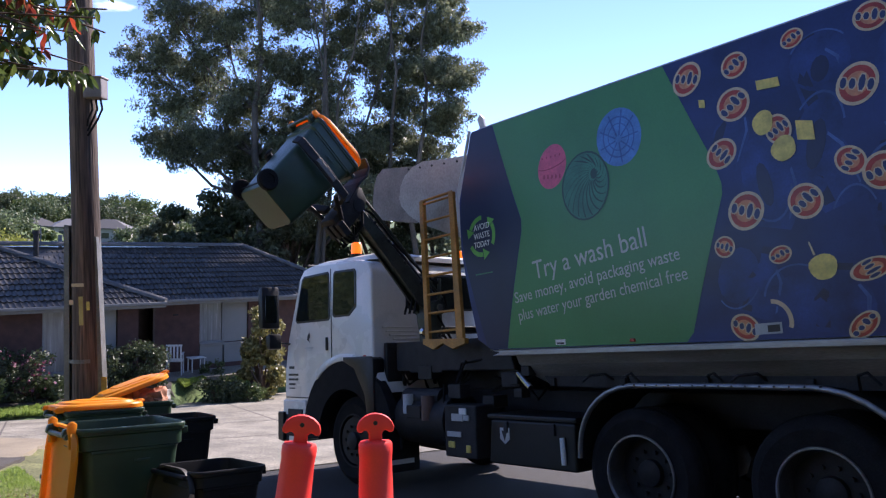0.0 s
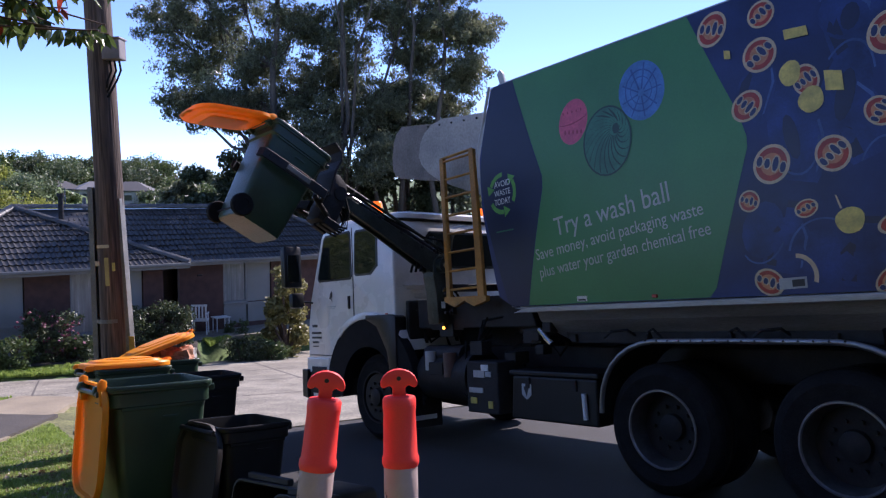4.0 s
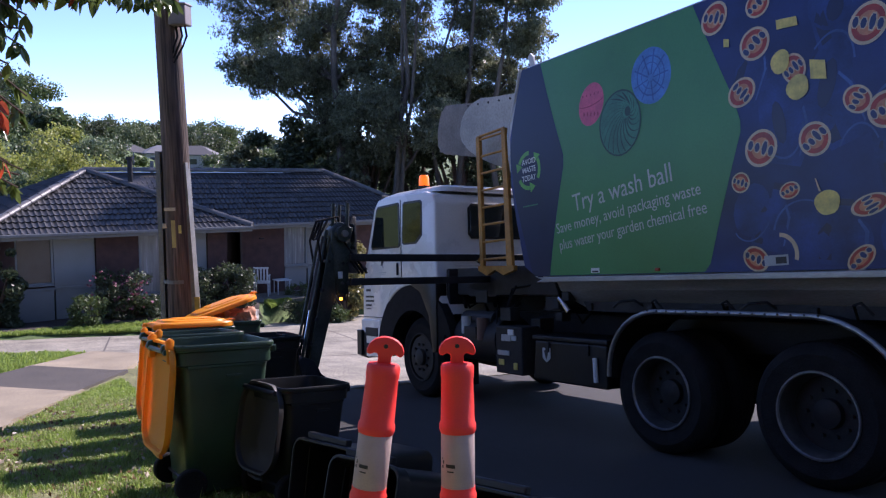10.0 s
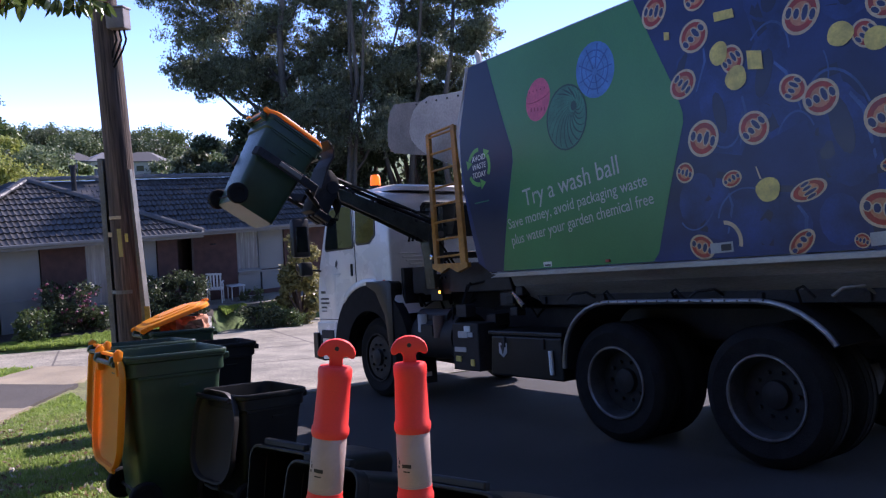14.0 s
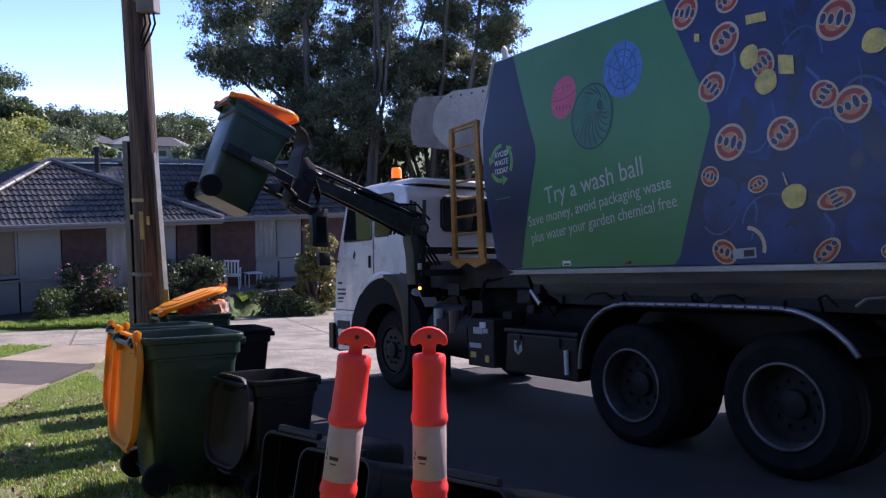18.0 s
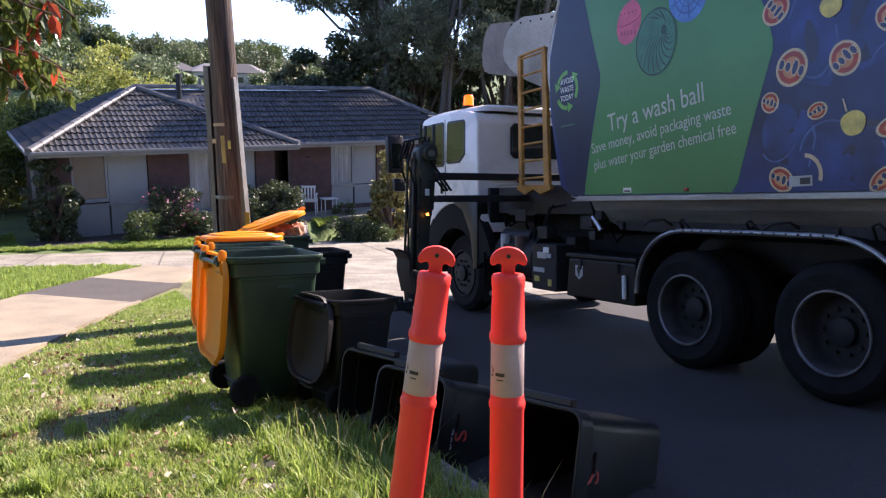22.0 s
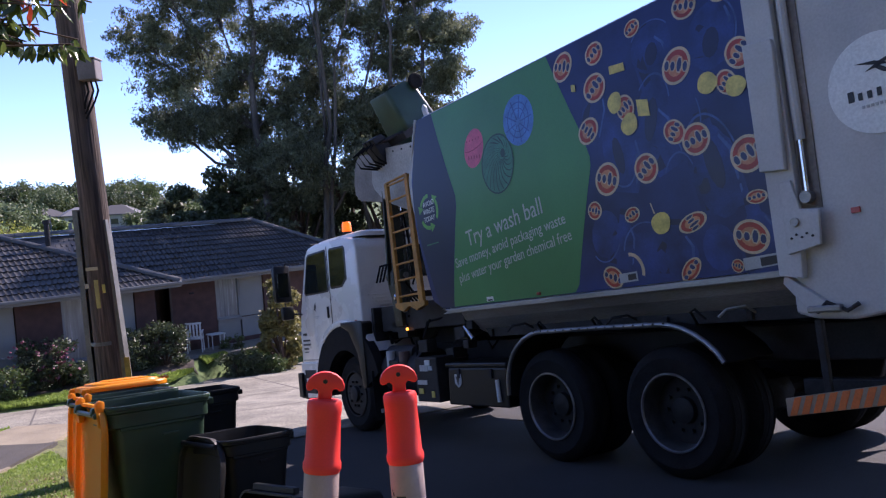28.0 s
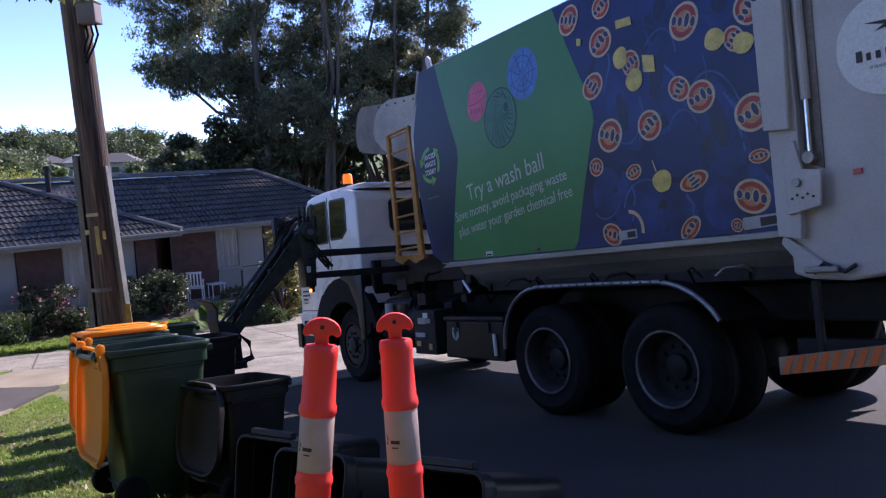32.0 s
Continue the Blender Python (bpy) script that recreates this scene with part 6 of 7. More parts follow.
TILE_ME = tile_mesh()
tile_left = 300
rest = bmesh.new()
for key in ("front_wing", "front_main", "left", "right"):
    poly = faces3[key] if key != "front_main" else [P(M0, EZ), P(M1, EZ), P(R1, RZ), P(A2, RZ)]
    e0, e1 = poly[0], poly[1]
    ex = (e1 - e0).normalized()
    nrm = (poly[1] - poly[0]).cross(poly[2] - poly[0]).normalized()
    if nrm.z < 0:
        nrm = -nrm
    ey = nrm.cross(ex)
    flat2 = [((p - e0).dot(ex), (p - e0).dot(ey)) for p in poly]
    if key == "front_main":
        flat2 = [(-4.2, 0.0)] + flat2[1:]
        flat2[-1] = (flat2[-1][0], flat2[-1][1])
    top = max(q[1] for q in flat2)
    j = 0
    while j * 0.32 < top - 0.05:
        yy = j * 0.32
        u = min(q[0] for q in flat2)
        while u < max(q[0] for q in flat2):
            if inside(u + 0.001, yy + 0.16, flat2):
                o = e0 + ex * u + ey * yy
                hidden = key == "front_main" and (u < 0) and (o.y < 0.6 or inside(o.x, o.y - 0.12, [(0, 0), (7.3, 0), (3.25, 3.35)]))
                if not hidden:
                    m = Matrix.Translation(o) @ Matrix((ex, ey, nrm)).transposed().to_4x4() @ pose(0, 0, random.uniform(-0.004, 0.004), random.uniform(-0.8, 0.8), 0, random.uniform(-0.6, 0.6))
                    if tile_left > 0 and key != "left" and key != "right" and (j + int(u / 0.3)) % 2 == 0 or (tile_left > 0 and key == "front_wing"):
                        ob = new("roof_tile", TILE_ME)
                        ob.parent = roof
                        ob.matrix_basis = m
                        tile_left -= 1
                    else:
                        n0 = len(rest.verts)
                        rest.from_mesh(TILE_ME)
                        rest.verts.ensure_lookup_table()
                        for v in rest.verts[n0:]:
                            v.co = m @ v.co
            u += 0.30
        j += 1
tagged(part("roof_tiles", rest, TILE, roof, smooth=True), kind="stuff")


def ridge_run(p, q, lift=0.03):
    n = max(2, int((q - p).length / 0.42))
    for i in range(n):
        a, b = p.lerp(q, i / n), p.lerp(q, (i + 1.08) / n)
        d = (b - a).normalized()
        sd = d.cross(Vector((0, 0, 1))).normalized()
        up = sd.cross(d)
        secs2 = [[c + sd * (0.125 * s * math.cos(radians(t))) + up * (0.105 * s * math.sin(radians(t)) + lift - 0.02) for t in range(-10, 191, 25)] for c, s in ((a, 1.0), (b, 0.9))]
        part("ridge_tile", loft(secs2), RIDGE, roof)


for p, q in ((P(A0, EZ), P(A2, RZ)), (P(A2, RZ), P(R1, RZ)), (P(M1, EZ), P(R1, RZ)), (P(A1, EZ), P(A2, RZ))):
    ridge_run(p + Vector((0, 0, 0.03)), q + Vector((0, 0, 0.03)))
part("vent_pipe", rod((4.38, 2.5, 3.6), (4.38, 2.5, 4.50), 0.075, 14), STEELDK, roof, "dark roof vent pipe", smooth=True)
part("vent_cowl", rod((4.38, 2.5, 4.47), (4.38, 2.5, 4.58), 0.11, 14), STEELDK, roof, smooth=True)
part("vent_pipe", rod((5.4, 3.9, 4.0), (5.4, 3.9, 4.45), 0.06, 12), GALV, roof, smooth=True)
part("aerial", rod((5.0, 4.6, 4.0), (5.0, 4.6, 4.75), 0.02, 8), GALV, roof)

# mulch along the front, darkened in colour for the shade it lies in
MULCH = mat("shaded_garden_mulch", (0.045, 0.034, 0.026), 0.95, var=0.4, scale=3, bump=0.9, bscale=40, fine=0.4)
hinv = HILL.inverted() @ HM
bedrows = []
for k in range(24):
    u = -0.3 + k * 0.33
    bedrows.append([(q.x, q.y, ground_z(q.x, q.y) + 0.05) for q in [hinv @ Vector((u, v + 0.12 * math.sin(k * 0.9), 0)) for v in (-1.25, -0.6, 0.1, 0.62)]])
bed = tagged(part("garden_bed", sheet([p for r in bedrows for p in r], [(j * 4 + i, j * 4 + i + 1, (j + 1) * 4 + i + 1, (j + 1) * 4 + i) for j in range(23) for i in range(3)]), MULCH, smooth=True), "mulched garden bed along the house front, darkened for its shade", "garden bed", kind="structure")
bed.matrix_basis = HILL


def bed_free(x, y):
    """True outside the garden bed and the house."""
    q = hinv.inverted() @ Vector((x, y, 0))
    return not (-0.5 < q.x < 14.6 and q.y > (-1.3 if q.x < 7.5 else -0.35))


# porch chair and small table
chair = thing("garden_chair", "white plastic garden chair on the porch", "chair", HM @ pose(7.9, 0.75, 0.20, 0, 0, 150))
part("seat", box(0, 0, 0.43, 0.48, 0.46, 0.035, 0.012), CHAIRW, chair)
part("backrest", boxes([(x, 0.24, 0.68, 0.05, 0.03, 0.48) for x in (-0.2, -0.1, 0, 0.1, 0.2)] + [(0, 0.24, 0.92, 0.48, 0.035, 0.06), (0, 0.24, 0.5, 0.46, 0.03, 0.05)], 0.006), CHAIRW, chair)
for x in (-0.22, 0.22):
    part("armrest", box(x, 0.0, 0.64, 0.05, 0.48, 0.03, 0.01), CHAIRW, chair)
    for y in (-0.21, 0.21):
        part("leg", rod((x, y, 0.0), (x * 0.95, y * 0.95, 0.64), 0.02, 8), CHAIRW, chair)
tab = thing("garden_table", "small white plastic table on the porch", "table", HM @ pose(8.6, 0.8, 0.20))
part("tabletop", box(0, 0, 0.45, 0.5, 0.42, 0.03, 0.01), CHAIRW, tab)
for x in (-0.2, 0.2):
    for y in (-0.16, 0.16):
        part("leg", rod((x, y, 0), (x, y, 0.44), 0.018, 8), CHAIRW, tab)
part_slab = tagged(part("porch_slab", box(0, 0, 0, 6.4, 1.6, 0.14, 0.02), CONCRETE), "grey concrete porch slab", "porch", kind="structure")
part_slab.matrix_basis = HM @ pose(8.9, 0.55, 0.13)

# ---- power pole with its steel stakes ----
PB = onto(-3.78, 8.42, -0.05)
pole = thing("power_pole", "weathered brown timber power pole clamped between steel stakes", "power pole", Matrix.Translation(PB) @ pose(0, 0, 0, 0, -1.9, 0))
bm = lathe([(0.165, 0.0), (0.160, 1.0), (0.152, 2.0), (0.145, 3.0), (0.138, 4.5), (0.125, 7.0), (0.115, 9.0)], 20)
for v in bm.verts:
    k = noise.noise(Vector((v.co.x * 3, v.co.y * 3, v.co.z * 0.4))) * 0.012
    v.co.x += k + 0.03 * math.sin(v.co.z * 0.5)
    v.co.y += k
part("pole_shaft", bm, POLEWOOD, pole, "split and weathered timber shaft", smooth=True)
for s, h in ((-1, 3.05), (1, 2.92)):
    st = [(-0.035, -0.09), (0.035, -0.09), (0.035, -0.082), (-0.027, -0.082), (-0.027, 0.082), (0.035, 0.082), (0.035, 0.09), (-0.035, 0.09)]
    bm = prism([(x * -s * 0.8, y * 0.62) for x, y in st], 0.0, h, 0.002, axis="z")
    ob = part("steel_stake", bm, GALV, pole, "grey galvanised steel stake")
    ob.matrix_basis = pose(s * 0.205, -0.02, 0, 0, -s * 1.2, 0)
for z in (0.75, 1.6):
    part("clamp_band", lathe([(0.166, z), (0.169, z), (0.169, z + 0.04), (0.166, z + 0.04)], 20, closed=True), GALV, pole)
part("number_plate_strip", box(0.0, -0.154, 2.42, 0.13, 0.006, 0.035, 0.002), W_CREAM, pole, "pale metal tag")
part("tag", box(0.03, -0.155, 2.15, 0.045, 0.006, 0.30, 0.002), mat("yellow_tag", (0.42, 0.33, 0.10), 0.6), pole, "long yellowed tag")
part("tag", box(-0.075, -0.143, 2.24, 0.045, 0.006, 0.05, 0.002), W_CREAM, pole)
part("tag", box(0.095, -0.138, 2.20, 0.035, 0.006, 0.09, 0.002), W_LEMON, pole)
part("yellow_mark", box(0.235, -0.115, 0.95, 0.06, 0.004, 1.0, 0.001), mat("worn_yellow_paint", (0.38, 0.24, 0.03), 0.7, var=0.5, scale=9), pole, "worn yellow paint")
bx2 = part("junction_box", box(0.22, -0.12, 4.46, 0.19, 0.17, 0.21, 0.012), BOXGREY, pole, "grey metal junction box")
part("box_lid", box(0.22, -0.12, 4.57, 0.21, 0.19, 0.02, 0.006), BOXGREY, bx2)
for k in range(3):
    x = 0.16 + 0.05 * k
    part("cable", tube([(x, -0.1, 4.37), (x + 0.025, -0.12, 4.25), (x - 0.02, -0.13, 4.14), (0.12, -0.10, 4.08 - 0.05 * k)], 0.011), RUBBER, pole, "black cable loop")


# ---- trees ----
def leaf_cloud(centres, radii, count, size, seed, droop=0.5, aspect=0.32, fill=0.45):
    """Many small leaves round the centres, as one mesh of separate quads."""
    rg = np.random.default_rng(seed)
    c, r = np.asarray(centres, float), np.asarray(radii, float)
    k = rg.integers(0, len(c), count)
    d = rg.normal(size=(count, 3))
    d /= np.linalg.norm(d, axis=1)[:, None]
    p = c[k] + d * (r[k] * rg.random(count) ** fill)[:, None] * np.array([1, 1, 0.75])
    ax = rg.normal(size=(count, 3))
    ax[:, 2] -= droop * 2
    ax /= np.linalg.norm(ax, axis=1)[:, None]
    sd = np.cross(ax, rg.normal(size=(count, 3)))
    sd /= np.linalg.norm(sd, axis=1)[:, None]
    s = size * (0.6 + 0.8 * rg.random(count))[:, None]
    a, b = ax * s, sd * s * aspect
    v = np.stack([p - a * 0.5, p + b * 0.5, p + a * 0.5, p - b * 0.5], 1).reshape(-1, 3)
    me = bpy.data.meshes.new("leaves")
    me.vertices.add(count * 4)
    me.vertices.foreach_set("co", v.ravel())
    me.loops.add(count * 4)
    me.loops.foreach_set("vertex_index", np.arange(count * 4))
    me.polygons.add(count)
    me.polygons.foreach_set("loop_start", np.arange(count) * 4)
    me.update(calc_edges=True)
    return me


def leaves(name, me, material, parent, label=""):
    me.materials.append(material)
    ob = new(name, me)
    ob.parent = parent
    if label:
        ob["label"] = label
    return ob


def gum_tree(x, y, h, seed, label, lobes, stems=1, lean=0.0, trunk_r=0.2, per=10000):
    """A tall gum: slender trunks, a rising limb into each lobe (x, y, z, radius) of the crown, leaf clumps with gaps."""
    rg = random.Random(seed)
    th = thing("gum_tree", label, "tree", Matrix.Translation(onto(x, y, -0.1)), "gum trees")
    bm = bmesh.new()
    trunks = []
    for k in range(stems):
        ang = math.tau * k / stems + seed
        off = 0.0 if stems == 1 else 0.45
        pts2 = [Vector((off * math.cos(ang), off * math.sin(ang), 0))]
        for i in range(1, 9):
            pts2.append(pts2[0] * (1 + 0.3 * i * math.sin(i * 0.5 + k + seed)) + Vector((lean * h * i / 8 + rg.uniform(-.24, .24), rg.uniform(-.2, .2), h * i / 8 * (1 - 0.06 * k))))
        r0 = trunk_r * (1.0 if k == 0 else rg.uniform(0.6, 0.85))
        add(bm, tube(pts2, [r0 * (1 - 0.1 * i) for i in range(9)], 9))
        trunks.append((pts2, r0))
    cs, rr = [], []
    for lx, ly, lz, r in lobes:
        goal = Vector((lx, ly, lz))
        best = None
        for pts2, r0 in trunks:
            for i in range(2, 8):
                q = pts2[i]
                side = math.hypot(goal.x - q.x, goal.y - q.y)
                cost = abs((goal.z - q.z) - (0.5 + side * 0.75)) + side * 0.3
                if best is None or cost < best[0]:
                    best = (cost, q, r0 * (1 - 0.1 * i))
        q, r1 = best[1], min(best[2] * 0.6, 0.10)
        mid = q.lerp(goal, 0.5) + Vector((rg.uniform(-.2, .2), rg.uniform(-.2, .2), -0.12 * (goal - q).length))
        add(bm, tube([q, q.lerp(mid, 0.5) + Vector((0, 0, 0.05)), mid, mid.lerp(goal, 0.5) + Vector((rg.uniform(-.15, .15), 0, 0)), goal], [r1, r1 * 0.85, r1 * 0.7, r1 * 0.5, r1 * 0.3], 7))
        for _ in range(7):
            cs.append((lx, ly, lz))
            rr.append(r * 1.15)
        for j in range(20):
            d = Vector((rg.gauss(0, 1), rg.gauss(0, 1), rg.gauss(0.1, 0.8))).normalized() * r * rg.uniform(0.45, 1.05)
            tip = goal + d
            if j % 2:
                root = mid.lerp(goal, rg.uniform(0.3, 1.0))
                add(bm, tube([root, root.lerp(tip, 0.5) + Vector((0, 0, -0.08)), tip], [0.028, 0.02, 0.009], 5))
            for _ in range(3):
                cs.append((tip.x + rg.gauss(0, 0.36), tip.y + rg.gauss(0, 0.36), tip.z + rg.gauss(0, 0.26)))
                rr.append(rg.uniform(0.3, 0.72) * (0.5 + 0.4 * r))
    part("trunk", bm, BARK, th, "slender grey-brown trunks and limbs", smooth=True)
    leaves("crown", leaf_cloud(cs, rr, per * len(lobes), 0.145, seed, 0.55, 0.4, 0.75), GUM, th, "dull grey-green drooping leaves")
    return th


def bush(name, x, y, z, rx, ry, rz, count, size, material, label, seed, category="bush", twigs=True, parent_kind="", droop=0.0, aspect=0.5, full=False):
    rg = random.Random(seed)
    th = thing(name, label, category, Matrix.Translation(HILL @ Vector((x, y, z))))
    cs, rr = [], []
    for _ in range(26 if not full else 46):
        a, b = rg.uniform(0, math.tau), rg.uniform(-0.2 if not full else -0.95, 1.0)
        k = math.sqrt(max(0, 1 - min(1, abs(b)) ** (2 if not full else 5))) * rg.uniform(0.45, 0.95)
        cs.append((rx * k * math.cos(a), ry * k * math.sin(a), rz * (0.5 + 0.5 * b) * rg.uniform(0.8, 1.05)))
        rr.append(min(rx, ry, rz) * rg.uniform(0.3, 0.55))
    bm = bmesh.new()
    for c in cs[::3]:
        add(bm, tube([(0, 0, -0.1), (c[0] * 0.35, c[1] * 0.35, c[2] * 0.5), c], [0.05 * rz / 2, 0.03 * rz / 2, 0.01], 5))
    part("stem", bm, BARKDK, th, smooth=True)
    leaves("crown", leaf_cloud(cs, rr, count, size, seed, droop, aspect, 0.62), material, th)
    return th


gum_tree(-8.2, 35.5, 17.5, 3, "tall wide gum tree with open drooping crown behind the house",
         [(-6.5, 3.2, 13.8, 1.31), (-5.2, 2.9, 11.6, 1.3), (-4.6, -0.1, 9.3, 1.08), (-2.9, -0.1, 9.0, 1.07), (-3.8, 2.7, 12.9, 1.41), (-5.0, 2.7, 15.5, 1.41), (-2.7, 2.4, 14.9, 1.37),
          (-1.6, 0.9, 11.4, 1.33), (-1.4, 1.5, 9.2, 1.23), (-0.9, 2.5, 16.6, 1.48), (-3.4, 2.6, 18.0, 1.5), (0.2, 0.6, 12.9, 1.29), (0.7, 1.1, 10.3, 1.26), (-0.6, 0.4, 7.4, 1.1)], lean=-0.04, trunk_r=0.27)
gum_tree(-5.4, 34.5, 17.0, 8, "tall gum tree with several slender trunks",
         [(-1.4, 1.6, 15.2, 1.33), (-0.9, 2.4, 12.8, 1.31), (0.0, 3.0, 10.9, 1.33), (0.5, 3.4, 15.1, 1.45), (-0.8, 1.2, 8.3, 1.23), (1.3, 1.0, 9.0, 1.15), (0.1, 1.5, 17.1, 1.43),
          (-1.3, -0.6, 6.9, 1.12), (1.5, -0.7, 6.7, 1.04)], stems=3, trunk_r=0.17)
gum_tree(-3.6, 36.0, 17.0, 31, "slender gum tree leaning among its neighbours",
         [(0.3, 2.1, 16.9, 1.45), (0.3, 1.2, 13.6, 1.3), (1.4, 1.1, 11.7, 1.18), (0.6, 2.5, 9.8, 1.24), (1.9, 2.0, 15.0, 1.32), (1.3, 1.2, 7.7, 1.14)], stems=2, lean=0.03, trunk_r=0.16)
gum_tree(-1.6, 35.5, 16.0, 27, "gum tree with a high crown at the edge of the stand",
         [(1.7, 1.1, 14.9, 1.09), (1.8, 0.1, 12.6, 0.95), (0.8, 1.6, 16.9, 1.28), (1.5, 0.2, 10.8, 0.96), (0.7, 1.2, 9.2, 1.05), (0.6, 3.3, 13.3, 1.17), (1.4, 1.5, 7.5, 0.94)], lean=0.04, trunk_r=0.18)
for i, (x, y, rx, rz, n) in enumerate(((-14.0, 37.5, 1.5, 6.1, 20000), (-11.7, 36.0, 1.7, 6.7, 26000), (-9.6, 37.0, 2.0, 8.2, 28000), (-7.6, 36.5, 2.0, 9.4, 30000), (-5.2, 37.8, 2.2, 10.0, 30000), (-2.8, 37.5, 2.2, 10.0, 26000), (-0.4, 37.5, 1.9, 9.0, 20000), (3.0, 38, 3.0, 6.5, 10000))):
    bush("understorey_tree", x, y, ground_z(x, y) - 0.2, rx, 1.8, rz, n, 0.22, DARKLEAF if i % 3 else GUM, "dense dark understorey tree behind the house", 40 + i, "tree", full=True)

# garden shrubs by the house and street, placed along the house front
def by_house(u, v):
    q = HILL.inverted() @ (HM @ Vector((u, v, 0.2)))
    return q.x, q.y


def shrub(name, u, v, rx, ry, rz, count, size, material, label, seed, **kw):
    x, y = by_house(u, v)
    return bush(name, x, y, ground_z(x, y) - 0.03, rx, ry, rz, count, size, material, label, seed, full=True, **kw)


shrub("conifer_shrub", 9.95, -1.0, 0.60, 0.6, 3.1, 9500, 0.12, YELLOWLEAF, "upright yellow-green shrub beside the drive", 71, aspect=0.55)
shrub("conifer_shrub", 9.2, -0.5, 0.5, 0.5, 0.7, 1600, 0.11, MIDLEAF, "low green shrub beside the porch", 72)
shrub("flowering_shrub", 3.55, -0.6, 0.95, 0.6, 1.45, 5200, 0.10, DARKLEAF, "dark camellia shrub with pink flowers", 73)
fl = bpy.data.objects["flowering_shrub"]
fm = leaf_cloud([(random.uniform(-.9, .9), -0.5 + random.uniform(-.3, .3), random.uniform(0.3, 1.4)) for _ in range(60)], [0.06] * 60, 200, 0.07, 5, 0, 0.9)
tagged(leaves("flower_dots", fm, FLOWER, fl, "pink flowers"), kind="stuff")
shrub("clipped_shrub", 6.55, -0.35, 0.62, 0.55, 1.3, 4200, 0.09, DARKLEAF, "dark clipped shrub by the entry", 74)
shrub("clipped_shrub", 5.5, -0.3, 0.6, 0.5, 1.2, 3200, 0.09, DARKLEAF, "dark clipped shrub by the entry", 75)
shrub("climbing_plant", 0.45, 0.2, 0.85, 0.4, 2.3, 9500, 0.12, DARKLEAF, "dense climbing plant over the house corner", 76, category="climber")
shrub("low_shrub", 2.35, -1.1, 0.5, 0.45, 0.8, 2200, 0.09, MIDLEAF, "low round shrub in the garden bed", 77)
shrub("low_shrub", 8.35, -1.3, 0.7, 0.45, 0.75, 2600, 0.09, DARKLEAF, "dark spreading shrub before the porch", 83)
shrub("low_shrub", 9.1, -1.6, 0.6, 0.4, 0.5, 1800, 0.09, MIDLEAF, "low spreading shrub beside the drive", 84)
shrub("low_shrub", 8.9, 0.3, 0.4, 0.3, 0.5, 900, 0.08, MIDLEAF, "low shrub beside the porch", 78)
shrub("garden_hedge", -2.0, 0.8, 1.0, 1.2, 2.2, 4200, 0.14, MIDLEAF, "green hedge at the side of the house", 79, category="hedge")
shrub("spring_tree", -0.5, 13.0, 3.6, 2.6, 4.2, 20000, 0.14, LIMELEAF, "lime green tree in spring leaf beyond the house", 80, category="tree")
shrub("spring_tree", -5.0, 12.0, 3.4, 2.6, 4.2, 18000, 0.14, LIMELEAF, "lime green tree in spring leaf beyond the house", 81, category="tree")
for i, (x, y, rz) in enumerate(((-21.4, 33.8, 6.2), (-25.0, 30.0, 6.0), (-19.6, 35.4, 5.2), (-28.5, 26.5, 5.6), (-19.3, 27.5, 4.2), (-22.0, 25.5, 4.6), (-17.0, 31.0, 4.0))):
    bush("spring_tree", x, y, ground_z(x, y) - 0.2, 2.3, 2.2, rz, 20000, 0.14, LIMELEAF if i % 3 != 1 else MIDLEAF, "lime green tree in spring leaf beyond the house", 90 + i, "tree")
# unseen trees far to the left, added for the cab windows to reflect
for i, (x, y) in enumerate(((-23.5, 15.6), (-27.5, 18.4), (-31.5, 19.0), (-26.0, 14.2), (-36.0, 21.5))):
    bush("garden_tree", x, y, ground_z(x, y) - 0.2, 2.4, 2.2, 4.4 + (i % 3), 9000, 0.16, (MIDLEAF, LIMELEAF)[i % 2], "unseen sunlit leafy tree, added down the side street for window reflections", 560 + i, "tree", full=True)
for i in range(9):
    x, y = -30 - 3.2 * i + (i % 3) * 2, 44 - 2.2 * i + (i % 2) * 4
    bush("garden_tree", x, y, ground_z(x, y) - 0.3, 3.4, 2.8, 1.5 + (i % 3) * 0.4, 9000, 0.18, (MIDLEAF, LIMELEAF, DARKLEAF)[i % 3], "leafy garden tree beyond the house", 950 + i, "tree")
shrub("bare_tree", -1.8, 8.5, 1.6, 1.6, 6.6, 1400, 0.11, YELLOWLEAF, "nearly bare thin tree beyond the house", 82, category="tree")

# ---- far hillside with houses and trees ----
def far_at(az, dist):
    return dist * math.sin(radians(az)), dist * math.cos(radians(az))


